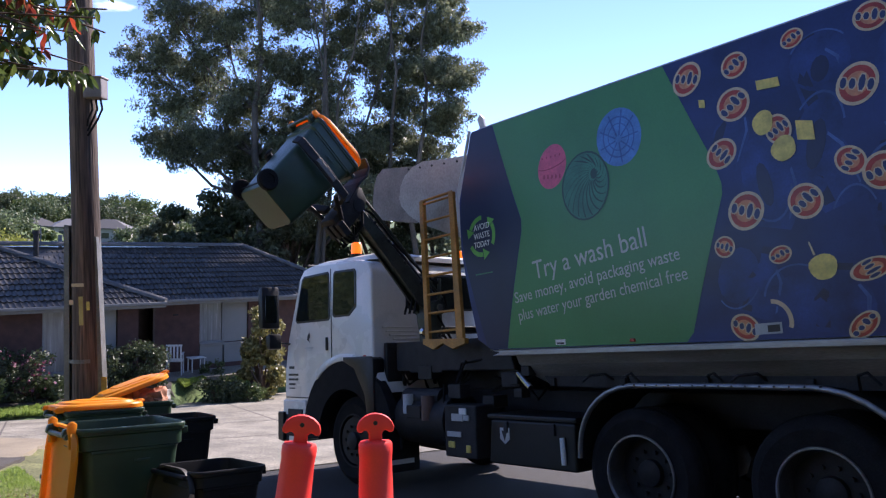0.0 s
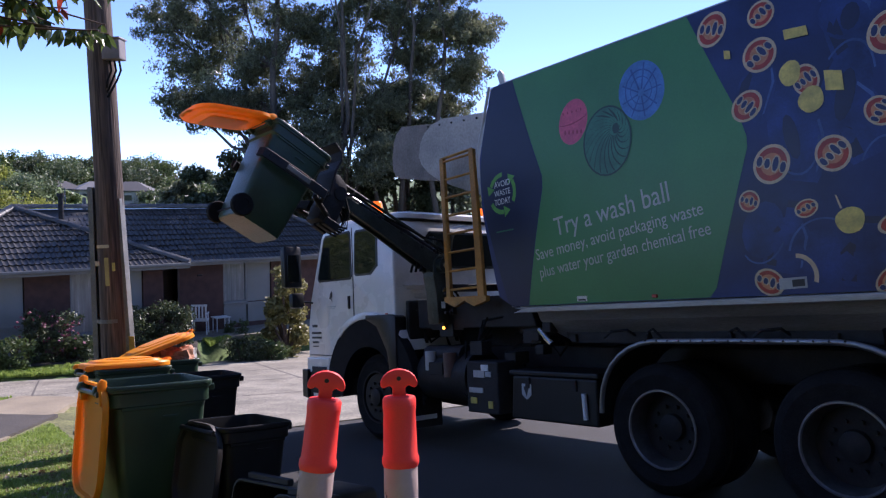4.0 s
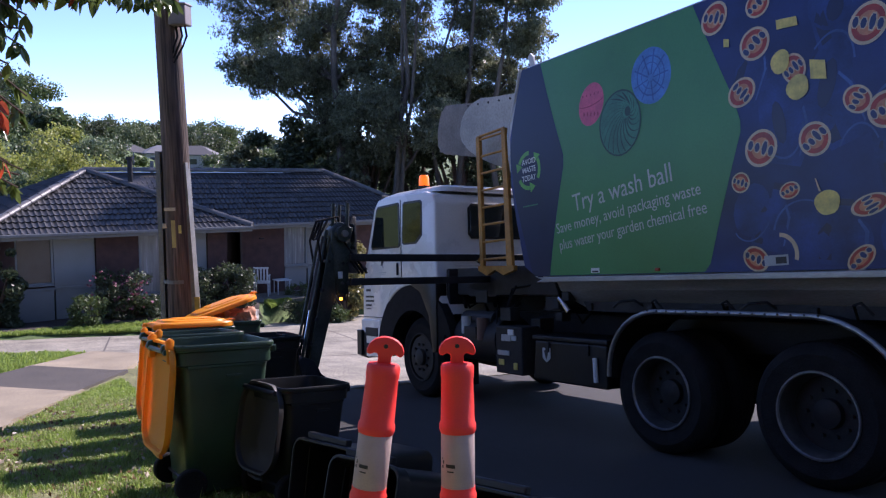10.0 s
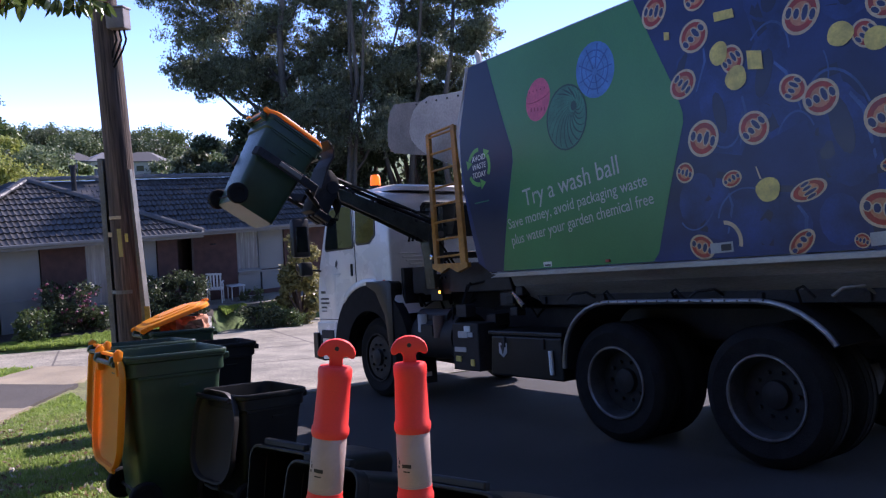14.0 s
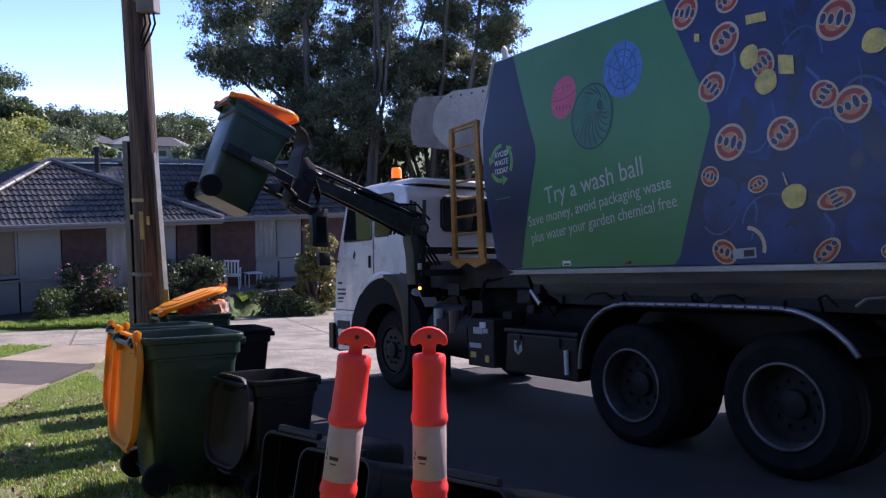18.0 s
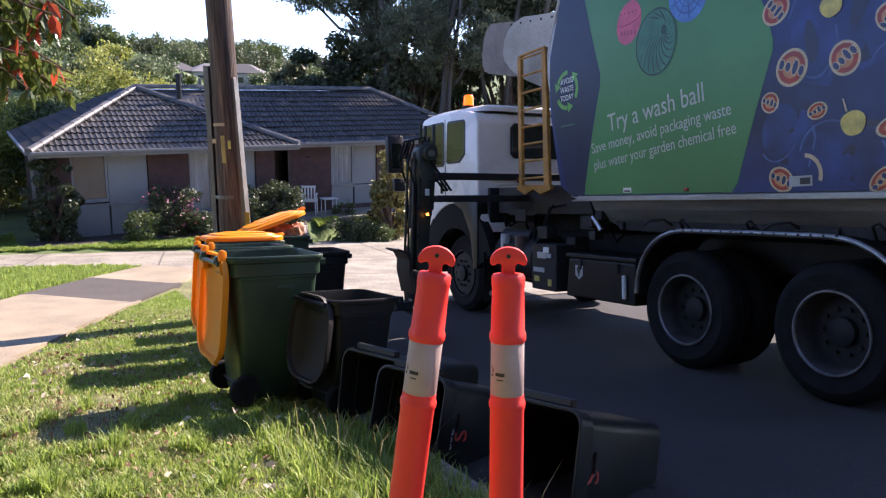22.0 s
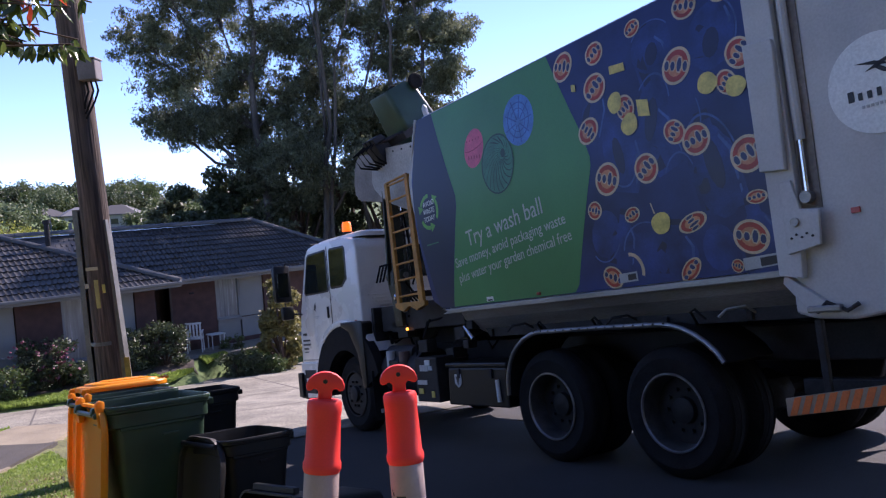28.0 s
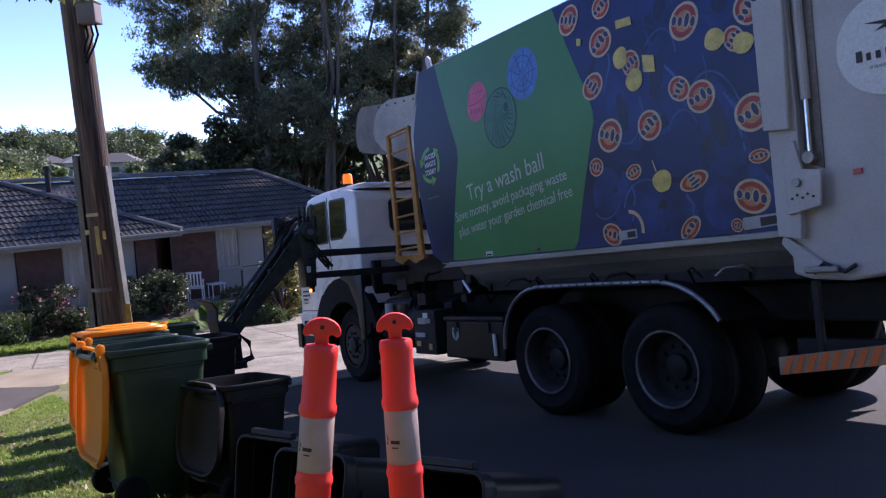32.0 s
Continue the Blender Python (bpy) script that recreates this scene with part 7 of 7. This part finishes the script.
def far_house(az, dist, w, h, rise, wall, roofm, label, seed):
    """A small house that turns its long front to the street below; hipped roof with eaves."""
    x, y = far_at(az, dist)
    th = thing("hillside_house", label, "house", Matrix.Translation(onto(x, y, -0.3)) @ pose(0, 0, 0, 0, 0, -az + (seed % 3 - 1) * 14), "houses on the far hill")
    part("wall", box(0, 0, h / 2, w, 7, h, 0.02), wall, th)
    eave = [(-w / 2 - 0.6, -4.1, h), (w / 2 + 0.6, -4.1, h), (w / 2 + 0.6, 4.1, h), (-w / 2 - 0.6, 4.1, h)]
    top = [(-w / 2 + 3.2, -0.05, h + rise), (w / 2 - 3.2, -0.05, h + rise), (w / 2 - 3.2, 0.05, h + rise), (-w / 2 + 3.2, 0.05, h + rise)]
    part("roof", loft([[(a, b, c - 0.2) for a, b, c in eave], eave, top]), roofm, th)
    for k in range(int(w // 3)):
        wn2 = part("window", box(-w / 2 + 1.6 + k * 3, -3.52, h * 0.58, 1.5, 0.06, 1.1), WINDARK, th)
        part("window_frame", box(-w / 2 + 1.6 + k * 3, -3.55, h * 0.58 - 0.6, 1.7, 0.06, 0.1), HOUSEW, wn2)
    return th


far_house(-28.0, 186, 8.5, 3.2, 1.7, FARWALL, FARROOF, "pale house with a low grey roof on the far hill", 1)
far_house(-26.0, 184, 8, 3.4, 1.8, FARWALL, FARROOFW, "pale house with a light roof on the far hill", 2)
far_house(-23.6, 180, 9, 3.6, 2.0, FARWALL, FARROOF, "cream house with a brown-grey roof on the far hill", 3)
far_house(-24.8, 206, 9, 3.4, 1.6, FARWALL, FARROOFW, "house with a white roof higher on the hill", 4)
far_house(-33.5, 236, 12, 3.4, 1.8, FARWALL, FARROOF, "pale house half hidden by trees on the hill", 5)
far_house(-21.2, 244, 12, 3.4, 1.8, FARWALL, FARROOF, "pale house half hidden by trees on the hill", 6)
rg = random.Random(5)
for i in range(84):
    az, dist = -50 + i * 0.42 + rg.uniform(-.4, .4), rg.uniform(130, 300)
    if any(abs(az - q) < 1.9 and dist < 200 for q in (-28.0, -26.0, -23.6)):
        dist = rg.uniform(215, 300)
    x, y = far_at(az, dist)
    s = rg.uniform(4.5, 8.0) * (1.25 if dist > 200 else 0.8)
    bush("hillside_tree", x, y, ground_z(x, y) - 0.5, s * rg.uniform(.6, 1.0), s * 0.7, s * rg.uniform(0.8, 1.25), 3200, 0.55, (FARLEAF, DARKLEAF, MIDLEAF, DARKLEAF)[i % 4], ("green tree", "dark tree", "green tree", "dark tree")[i % 4] + " on the far hillside", 300 + i, "tree", aspect=0.7)

for i in range(150):
    az, dist = -52 + (i % 50) * 0.8 + rg.uniform(-.5, .5), (66, 105, 165)[i // 50] * rg.uniform(0.85, 1.25)
    x, y = far_at(az, dist)
    s = rg.uniform(2.2, 3.4) * (0.62 + dist / 260) * (0.42 if dist > 95 and -29.6 < az < -22 else 1.0)
    bush("hillside_tree", x, y, ground_z(x, y) - 0.8, s * rg.uniform(.8, 1.2), s * 0.9, s * rg.uniform(0.9, 1.35), 1900, 0.16 + dist / 600, (LIMELEAF, FARLEAF, MIDLEAF, DARKLEAF, FARLEAF)[i * 7 % 5], ("light green tree", "green tree", "green tree", "dark tree", "green tree")[i * 7 % 5] + " on the far hillside", 700 + i, "tree", aspect=0.7)

# ---- red-tipped shrub that hangs into view, close by ----
def near_leaf(size, rg):
    """A pointed, slightly folded leaf."""
    bm = bmesh.new()
    pr = [(0.0, 0.0), (0.18, 0.12), (0.45, 0.20), (0.75, 0.13), (1.0, 0.0)]
    mid = [bm.verts.new((0, t * size, -0.10 * size * math.sin(t * 2.4))) for t, _ in pr]
    for s in (1, -1):
        sd = [mid[0]] + [bm.verts.new((s * w * size, t * size, 0.05 * size - 0.10 * size * math.sin(t * 2.4))) for t, w in pr[1:-1]] + [mid[-1]]
        for i in range(4):
            vs2 = [mid[i], mid[i + 1], sd[i + 1], sd[i]]
            vs2 = [v for k, v in enumerate(vs2) if v not in vs2[:k]]
            bm.faces.new(vs2 if s < 0 else vs2[::-1])
    return bm


photinia = thing("photinia_shrub", "photinia branches with glossy green and red leaves hanging close by", "shrub", HILL)
rg = random.Random(9)
bm = bmesh.new()
nodes2 = []
fork = Vector((-3.3, 2.4, 2.3))
add(bm, tube([(-3.5, 2.2, -0.1), (-3.45, 2.25, 1.0), fork, (-3.1, 2.5, 3.3)], [0.06, 0.05, 0.04, 0.03], 8))


def bough(az0, az1, el0, el1, n, red_share):
    """Twigs from the fork to places by bearing and height seen from the verge."""
    for _ in range(n):
        az, el, r = radians(rg.uniform(az0, az1)), radians(rg.uniform(el0, el1)), rg.uniform(2.7, 3.3)
        end = Vector((r * math.cos(el) * math.sin(az), r * math.cos(el) * math.cos(az), 1.6 + r * math.sin(el)))
        p = fork + Vector((rg.uniform(0, .2), rg.uniform(0, .1), rg.uniform(-0.3, 0.9)))
        midp = p.lerp(end, 0.6) + Vector((-0.25, 0, rg.uniform(0.15, 0.35)))
        part("branch", tube([p, midp, end], [0.012, 0.008, 0.003], 5), BARKDK, photinia, smooth=True)
        for j in range(17):
            t = rg.uniform(0.5, 1.0) ** 0.6
            q = midp.lerp(end, t * 2 - 1) if t > 0.5 else p.lerp(midp, t * 2)
            nodes2.append((q, t, red_share))


bough(-33, -24.0, 18.0, 26, 48, 0.08)
bough(-42, -34.6, 5, 11, 42, 0.16)
bough(-43, -34.2, 10, 20, 54, 0.10)
bough(-44, -33, 20, 28, 16, 0.15)
part("trunk", bm, BARKDK, photinia, smooth=True)
lb, rb = bmesh.new(), bmesh.new()
for q, t, share in nodes2:
    red = t > 0.8 and rg.random() < share
    for _ in range(2):
        lf = near_leaf(rg.uniform(0.045, 0.08), rg)
        lf.transform(Matrix.Translation(q) @ Euler((rg.uniform(-2.1, -0.5), rg.uniform(-.6, .6), rg.uniform(0, 6.28))).to_matrix().to_4x4())
        add(rb if red else lb, lf)
part("leaves", lb, PHOTLEAF, photinia, "glossy green leaves")
part("red_leaves", rb, PHOTRED, photinia, "red new leaves")

# unseen sunlit trees added behind the verge: close the place off, bounce green light
for i, (x, y, rx, rz) in enumerate(((-10.5, -2.0, 3.0, 6.5), (-7.0, -5.5, 3.0, 7.5), (-3.0, -8.0, 3.2, 8.0), (1.5, -9.0, 3.2, 8.5), (6.0, -8.5, 3.2, 8.0), (10.0, -6.5, 3.0, 7.5), (13.5, -2.5, 3.0, 7.0))):
    bush("garden_tree", x, y, ground_z(x, y), rx, 2.4, rz, 9000, 0.36, (LIMELEAF, MIDLEAF, YELLOWLEAF)[i % 3], "unseen leafy tree in the sun, added behind the verge for fill light", 500 + i, "tree", aspect=0.7, full=True)


# ---- grass and litter ----
def blades(name, label, area, count, h0, h1, material, seed, width=0.006, lean=0.45, keep=None):
    rgn = np.random.default_rng(seed)
    x0, x1, y0, y1 = area
    pts2 = []
    while len(pts2) < count:
        x, y = rgn.uniform(x0, x1), rgn.uniform(y0, y1)
        a, n = along(x, y)
        if keep is not None and not keep(x, y, a, n):
            continue
        pts2.append((x, y, ground_z(x, y)))
    p = np.array(pts2)
    ang = rgn.uniform(0, math.tau, count)
    h = rgn.uniform(h0, h1, count)
    h *= np.array([0.95 + 0.75 * noise.noise(Vector((q[0] * 5.2, q[1] * 5.2, 20.0 + seed))) for q in pts2])   # uneven growth
    d = np.stack([np.cos(ang), np.sin(ang), np.zeros(count)], 1)
    s = np.stack([-np.sin(ang), np.cos(ang), np.zeros(count)], 1) * width
    le = rgn.uniform(0.1, lean, count)[:, None] * h[:, None]
    up = np.array([0, 0, 1.0])
    mid = p + up * (h * 0.6)[:, None] + d * le * 0.4
    tip = p + up * (h * (1 - 0.25 * rgn.random(count)))[:, None] + d * le
    base = p - up * 0.01
    v = np.stack([base - s, base + s, mid + s * 0.7, mid - s * 0.7, tip], 1).reshape(-1, 3)
    me = bpy.data.meshes.new(name)
    me.vertices.add(count * 5)
    me.vertices.foreach_set("co", v.ravel())
    idx = (np.arange(count) * 5)[:, None] + np.array([0, 1, 2, 3, 3, 2, 4])
    me.loops.add(count * 7)
    me.loops.foreach_set("vertex_index", idx.ravel())
    me.polygons.add(count * 2)
    st = (np.arange(count) * 7)[:, None] + np.array([0, 4])
    me.polygons.foreach_set("loop_start", st.ravel())
    me.update(calc_edges=True)
    me.materials.append(material)
    ob = tagged(new(name, me), label, "grass", kind="stuff")
    ob.matrix_basis = HILL
    return ob


def verge(x, y, a, n):
    if n > KERB_N - 0.12 or inside(x, y, STREET):
        return False
    if 2.5 < y < 13.6 and edge_at(PATH_L, min(max(y - 0.3, 2.5), 13.8)) - 0.05 < x < edge_at(PATH_R, min(max(y - 0.1, 2.5), 12.4)) + 0.06:
        return False
    return True


def patchy(x, y, a, n):
    """Thin and bare patches in the lawn."""
    k = noise.noise(Vector((x * 1.1, y * 1.1, 3.0))) + 0.6 * noise.noise(Vector((x * 3.7, y * 3.7, 8.0)))
    return verge(x, y, a, n) and k > -0.55 + 0.6 * random.random()


def worn(x, y, a, n):
    """Where the lawn is dry and thin."""
    return verge(x, y, a, n) and noise.noise(Vector((x * 1.4, y * 1.4, 3.4))) < 0.1 + 0.35 * (random.random() - 0.5)


def tufty(x, y, a, n):
    """Clumps of longer grass, thicker towards the near end."""
    k = noise.noise(Vector((x * 4.6, y * 4.6, 31.0))) + 0.35 * noise.noise(Vector((x * 11.0, y * 11.0, 7.0)))
    return verge(x, y, a, n) and k > 0.1 + 0.16 * (y - 2.6)


blades("lawn_grass", "short sunlit lawn grass on the verge", (-6.7, 0.9, 2.6, 12.9), 98000, 0.012, 0.052, GRASS, 1, 0.0045, lean=0.9, keep=patchy)
blades("lawn_grass", "short lawn grass beyond the footpath", (-16, -6.6, 8.5, 14.0), 60000, 0.03, 0.085, GRASS, 2, 0.008, keep=lambda x, y, a, n: verge(x, y, a, n) and x < edge_at(PATH_L, min(max(y, 2.5), 13.8)))
blades("dull_grass", "dull olive grass in worn patches of the verge", (-5.6, 0.9, 2.6, 9.0), 34000, 0.012, 0.045, OLIVEGRASS, 21, 0.0045, lean=1.1, keep=worn)
blades("grass_tufts", "rank green tufts standing up from the lawn", (-3.6, 0.4, 2.55, 5.2), 9000, 0.045, 0.115, GRASS, 22, 0.0045, lean=1.0, keep=tufty)
blades("dry_grass", "dry straw-coloured grass on the verge", (-4.4, 0.9, 2.6, 6.5), 12000, 0.01, 0.045, DRYGRASS, 3, 0.004, lean=1.2, keep=verge)
blades("garden_grass", "grass strip along the garden bed", (-16, -3.0, 16.2, 26.0), 60000, 0.04, 0.12, GRASS, 4, 0.011, keep=lambda x, y, a, n: not inside(x, y, STREET) and bed_free(x, y))
blades("tall_grass", "long uncut grass tufts at the kerb", (-1.9, 0.6, 2.75, 4.3), 4800, 0.05, 0.17, GRASS, 6, 0.004, 0.9, keep=lambda x, y, a, n: KERB_N - 0.75 < n < KERB_N - 0.02)
blades("tall_grass", "dry seed stalks at the kerb", (-1.7, 0.0, 2.9, 4.0), 70, 0.2, 0.36, DRYGRASS, 7, 0.0025, 0.9, keep=lambda x, y, a, n: KERB_N - 0.75 < n < KERB_N - 0.02)
blades("garden_grass", "grass on the bank beside the porch", (-9.6, -5.6, 19.4, 25.5), 40000, 0.05, 0.14, GRASS, 9, 0.011, keep=lambda x, y, a, n: not inside(x, y, STREET) and bed_free(x, y))


def litter(count, size, material, label, seed):
    rgn = np.random.default_rng(seed)
    cs = []
    while len(cs) < count:
        x, y = rgn.uniform(-5.4, 0.3), rgn.uniform(2.6, 8.5)
        a, n = along(x, y)
        if verge(x, y, a, n) and noise.noise(Vector((x * 1.7, y * 1.7, 50.0 + seed))) > rgn.uniform(-0.4, 0.35):
            cs.append((x, y, ground_z(x, y) + 0.026))
    me = leaf_cloud(cs, [0.02] * len(cs), count, size, seed, 0.0, 0.55)
    me.materials.append(material)
    ob = tagged(new("leaf_litter", me), label, "leaf litter", kind="stuff")
    ob.matrix_basis = HILL


litter(1500, 0.042, LITTER, "dead brown leaves scattered on the grass", 12)
litter(500, 0.05, PALELITTER, "pale dry curled leaves among the grass", 13)


# ---- what moves: truck, arm, three bins and their lids ----
def truck_pose(t):
    keys = [(0, 0), (8.0, 0), (8.25, 0.05), (8.5, 0.19), (8.75, 0.42), (9.0, 0.64), (9.25, 0.80), (9.5, 0.91), (10.0, 0.985), (10.5, 1), (21.4, 1), (21.6, 1.04), (21.8, 1.19), (22.0, 1.42), (22.25, 1.70), (22.5, 1.91), (22.75, 1.96), (23.0, 1.985), (23.5, 2), (32.0, 2)]
    s = 2.0
    for (t0, s0), (t1, s1) in zip(keys, keys[1:]):
        if t0 <= t <= t1:
            s = s0 + (s1 - s0) * (t - t0) / (t1 - t0)
            break
    k = int(min(s, 1.999))
    f = s - k
    (x0, y0, w0), (x1, y1, w1) = STOPS[k], STOPS[k + 1]
    x, y, w = x0 + (x1 - x0) * f, y0 + (y1 - y0) * f, w0 + (w1 - w0) * f
    return HILL @ pose(x, y, road_z(DX * x + DY * y), 0, 1.7, 90 + w)


STOPS = [(2.43, 6.79, 40.9), (2.095, 7.295, 38.6), (1.757, 7.771, 35.5)]
# time, reach of the head, boom angle, tilt of the gripper
ARM = [(0.0, 0.92, 46, 45), (0.3, 0.95, 66, 90), (0.6, 0.99, 82, 128), (1.0, 0.99, 90, 150), (2.6, 0.99, 90, 150), (3.2, 0.99, 76, 118), (3.7, 1.02, 48, 60), (4.2, 1.19, 16, 10),
       (4.5, 1.39, 2, 0), (5.0, 1.62, -11, 0), (5.5, 1.85, -25, 0), (6.0, 2.26, -39, 0), (6.4, 2.56, -44, 0), (6.8, 2.74, -47.7, 0), (7.0, 2.8, -52, 0), (7.2, 3.02, -57, 0), (7.6, 3.3, -70, 0),
       (8.0, 3.27, -78, 0), (8.5, 2.91, -86, 0), (9.0, 2.76, -86, 0), (9.5, 2.78, -84, 0), (10.0, 2.82, -76, 0), (10.5, 2.85, -60, 0), (11.0, 2.76, -52, 0), (11.2, 2.72, -47.7, 0),
       (11.35, 2.74, -48, 0), (11.5, 2.75, -41, 0), (11.8, 2.77, -24, 0), (12.2, 2.45, -9, 0), (12.6, 2.03, -3, 0), (13.0, 1.65, -1, 0), (13.5, 1.23, 1, 6), (13.8, 1.07, 10, 20),
       (14.0, 1.03, 21, 32), (14.2, 1.01, 38, 48), (14.4, 0.99, 58, 78), (14.8, 0.99, 80, 120), (15.2, 0.99, 90, 150), (16.4, 0.99, 90, 150), (16.6, 0.99, 88, 142), (16.8, 1.0, 82, 124),
       (17.0, 1.02, 72, 106), (17.3, 1.09, 58, 80), (17.6, 1.23, 41, 54), (18.0, 1.53, 21, 24), (18.5, 1.82, 10, 0), (19.0, 2.15, -7, 0), (19.5, 2.5, -28, 0), (20.0, 2.76, -44, 0),
       (20.2, 2.72, -47.7, 0), (20.6, 2.98, -57, 0), (21.0, 2.90, -68, 0), (21.5, 2.52, -84, 0), (22.0, 2.28, -86, 0), (22.5, 2.45, -73, 0), (23.0, 2.4, -56, 0), (23.4, 2.37, -47.7, 0),
       (24.1, 2.37, -47.7, 0), (24.25, 2.2, -39, 0), (24.4, 1.95, -25, 0), (24.7, 1.53, -7, 0), (25.0, 1.35, -1, 0), (25.4, 1.13, 3, 4), (25.8, 1.0, 24, 18), (26.0, 0.99, 35, 38),
       (26.2, 0.99, 50, 62), (26.5, 0.99, 72, 98), (26.8, 0.99, 83, 126), (27.2, 0.99, 90, 150), (28.6, 0.99, 90, 150), (29.0, 0.99, 88, 148), (29.2, 1.01, 84, 128), (29.5, 1.05, 74, 92),
       (29.8, 1.03, 42, 44), (30.1, 1.03, 15, 4), (30.3, 1.11, -5, -5), (30.5, 1.23, -21, -10), (31.0, 1.49, -35.5, -7), (31.3, 2.12, -45, -4), (31.5, 2.37, -47.7, 0), (31.8, 2.35, -47.7, 0),
       (32.0, 2.26, -47.5, 0)]


def arm_at(t):
    for (t0, *p), (t1, *q) in zip(ARM, ARM[1:]):
        if t0 <= t <= t1:
            f = (t - t0) / (t1 - t0)
            return [u + (v - u) * f for u, v in zip(p, q)]
    return ARM[-1][1:]


def grip_pose(t):
    y, phi, tilt = arm_at(t)
    return pose(XA, y + BOOM * math.cos(radians(phi)), PIVOT_Z + BOOM * math.sin(radians(phi)), tilt, 0, 0)


HOLD = pose(0, 0.62, -0.80)


def carried_bin(th, t_up, t_down, lid, lid_rows, slip):
    """A bin stands, rides in the gripper from t_up to t_down, and stands again."""
    rows2 = []
    steps = sorted({0.0, 32.0, t_up, t_down} | {k[0] for k in ARM if t_up <= k[0] <= t_down} | {round(0.1 * k, 1) for k in range(320) if t_up <= 0.1 * k <= t_down and k % 2 == 0} | {k[0] for k in slip})
    for t in steps:
        f = 0.0                       # how high it sits in the claws
        for (t0, s0), (t1, s1) in zip(slip, slip[1:]):
            if t0 <= t <= t1:
                f = s0 + (s1 - s0) * (t - t0) / (t1 - t0)
        now = min(max(t, t_up), t_down)
        rows2.append((t, Matrix.Translation((0, 0, f)) @ truck_pose(now) @ grip_pose(now) @ HOLD))
    walk(th, rows2)
    walk(lid, [(t, lid_pose(th, a)) for t, a in lid_rows])


def motions():
    ts = sorted({k[0] for k in ARM} | {0.2 * k for k in range(161)})
    walk(truck, [(t, truck_pose(t)) for t in (0.0, 8.0, 8.25, 8.5, 8.75, 9.0, 9.25, 9.5, 10.0, 10.5, 21.4, 21.6, 21.8, 22.0, 22.25, 22.5, 22.75, 23.0, 23.5, 32.0)])
    walk(arm_slide, [(t, pose(XA, arm_at(t)[0], PIVOT_Z)) for t in ts])
    walk(arm_boom, [(t, pose(XA, arm_at(t)[0], PIVOT_Z, arm_at(t)[1], 0, 0)) for t in ts])
    walk(arm_grip, [(t, grip_pose(t)) for t in ts])
    carried_bin(bin_a, 0.0, 6.8, lid_a, [(0, 4), (0.4, 15), (0.7, 70), (1.0, 110), (2.6, 110), (3.3, 120), (3.9, 190), (4.3, 255), (4.6, 262), (5.2, 266), (6.4, 264), (6.7, 257), (7.1, 241), (7.3, 246), (7.5, 266), (32, 266)], [(0.0, 0.0), (4.5, 0.0), (6.0, 0.18), (7.1, 0.21), (7.25, 0.16), (7.45, 0.0)])
    carried_bin(bin_b, 11.2, 20.2, lid_b, [(0, 0), (14.4, 0), (14.7, 30), (15.1, 95), (16.4, 108), (17.0, 96), (17.4, 82), (17.8, 40), (18.1, 2), (18.4, 0), (32, 0)], [(11.2, 0.0), (11.6, 0.13), (13.0, 0.12), (14.2, 0.04), (15.0, 0.0), (16.8, 0.0), (18.0, 0.13), (19.5, 0.12), (20.2, 0.0)])
    carried_bin(bin_c, 24.1, 31.5, lid_c, [(0, 19), (24.1, 19), (25.2, 16), (26.0, 30), (26.3, 55), (26.5, 86), (27.0, 108), (29.0, 108), (29.3, 104), (29.6, 98), (29.8, 112), (30.0, 130), (30.1, 165), (30.3, 228), (30.45, 260), (30.6, 248), (31.0, 262), (31.5, 266), (32, 266)], [(24.1, 0.0), (31.5, 0.0)])
    in_bin = lambda t: truck_pose(t) @ grip_pose(t) @ HOLD
    for k, (ob, m) in enumerate(RUBBISH):
        rows2 = [(0.0, in_bin(24.1) @ m), (24.1, in_bin(24.1) @ m)] + [(round(24.2 + 0.2 * i, 1), in_bin(round(24.2 + 0.2 * i, 1)) @ m) for i in range(14)]
        last = in_bin(26.8) @ m
        for t, f in ((27.0, 0.25), (27.2, 0.6), (27.5, 1.0), (32.0, 1.0)):
            q = last.copy()
            q.translation = last.translation.lerp(truck_pose(27.0) @ Vector((2.5 + 0.15 * k, 0.1 * k - 0.1, 1.75)), f)
            rows2.append((t, q))
        walk(ob, rows2)


motions()
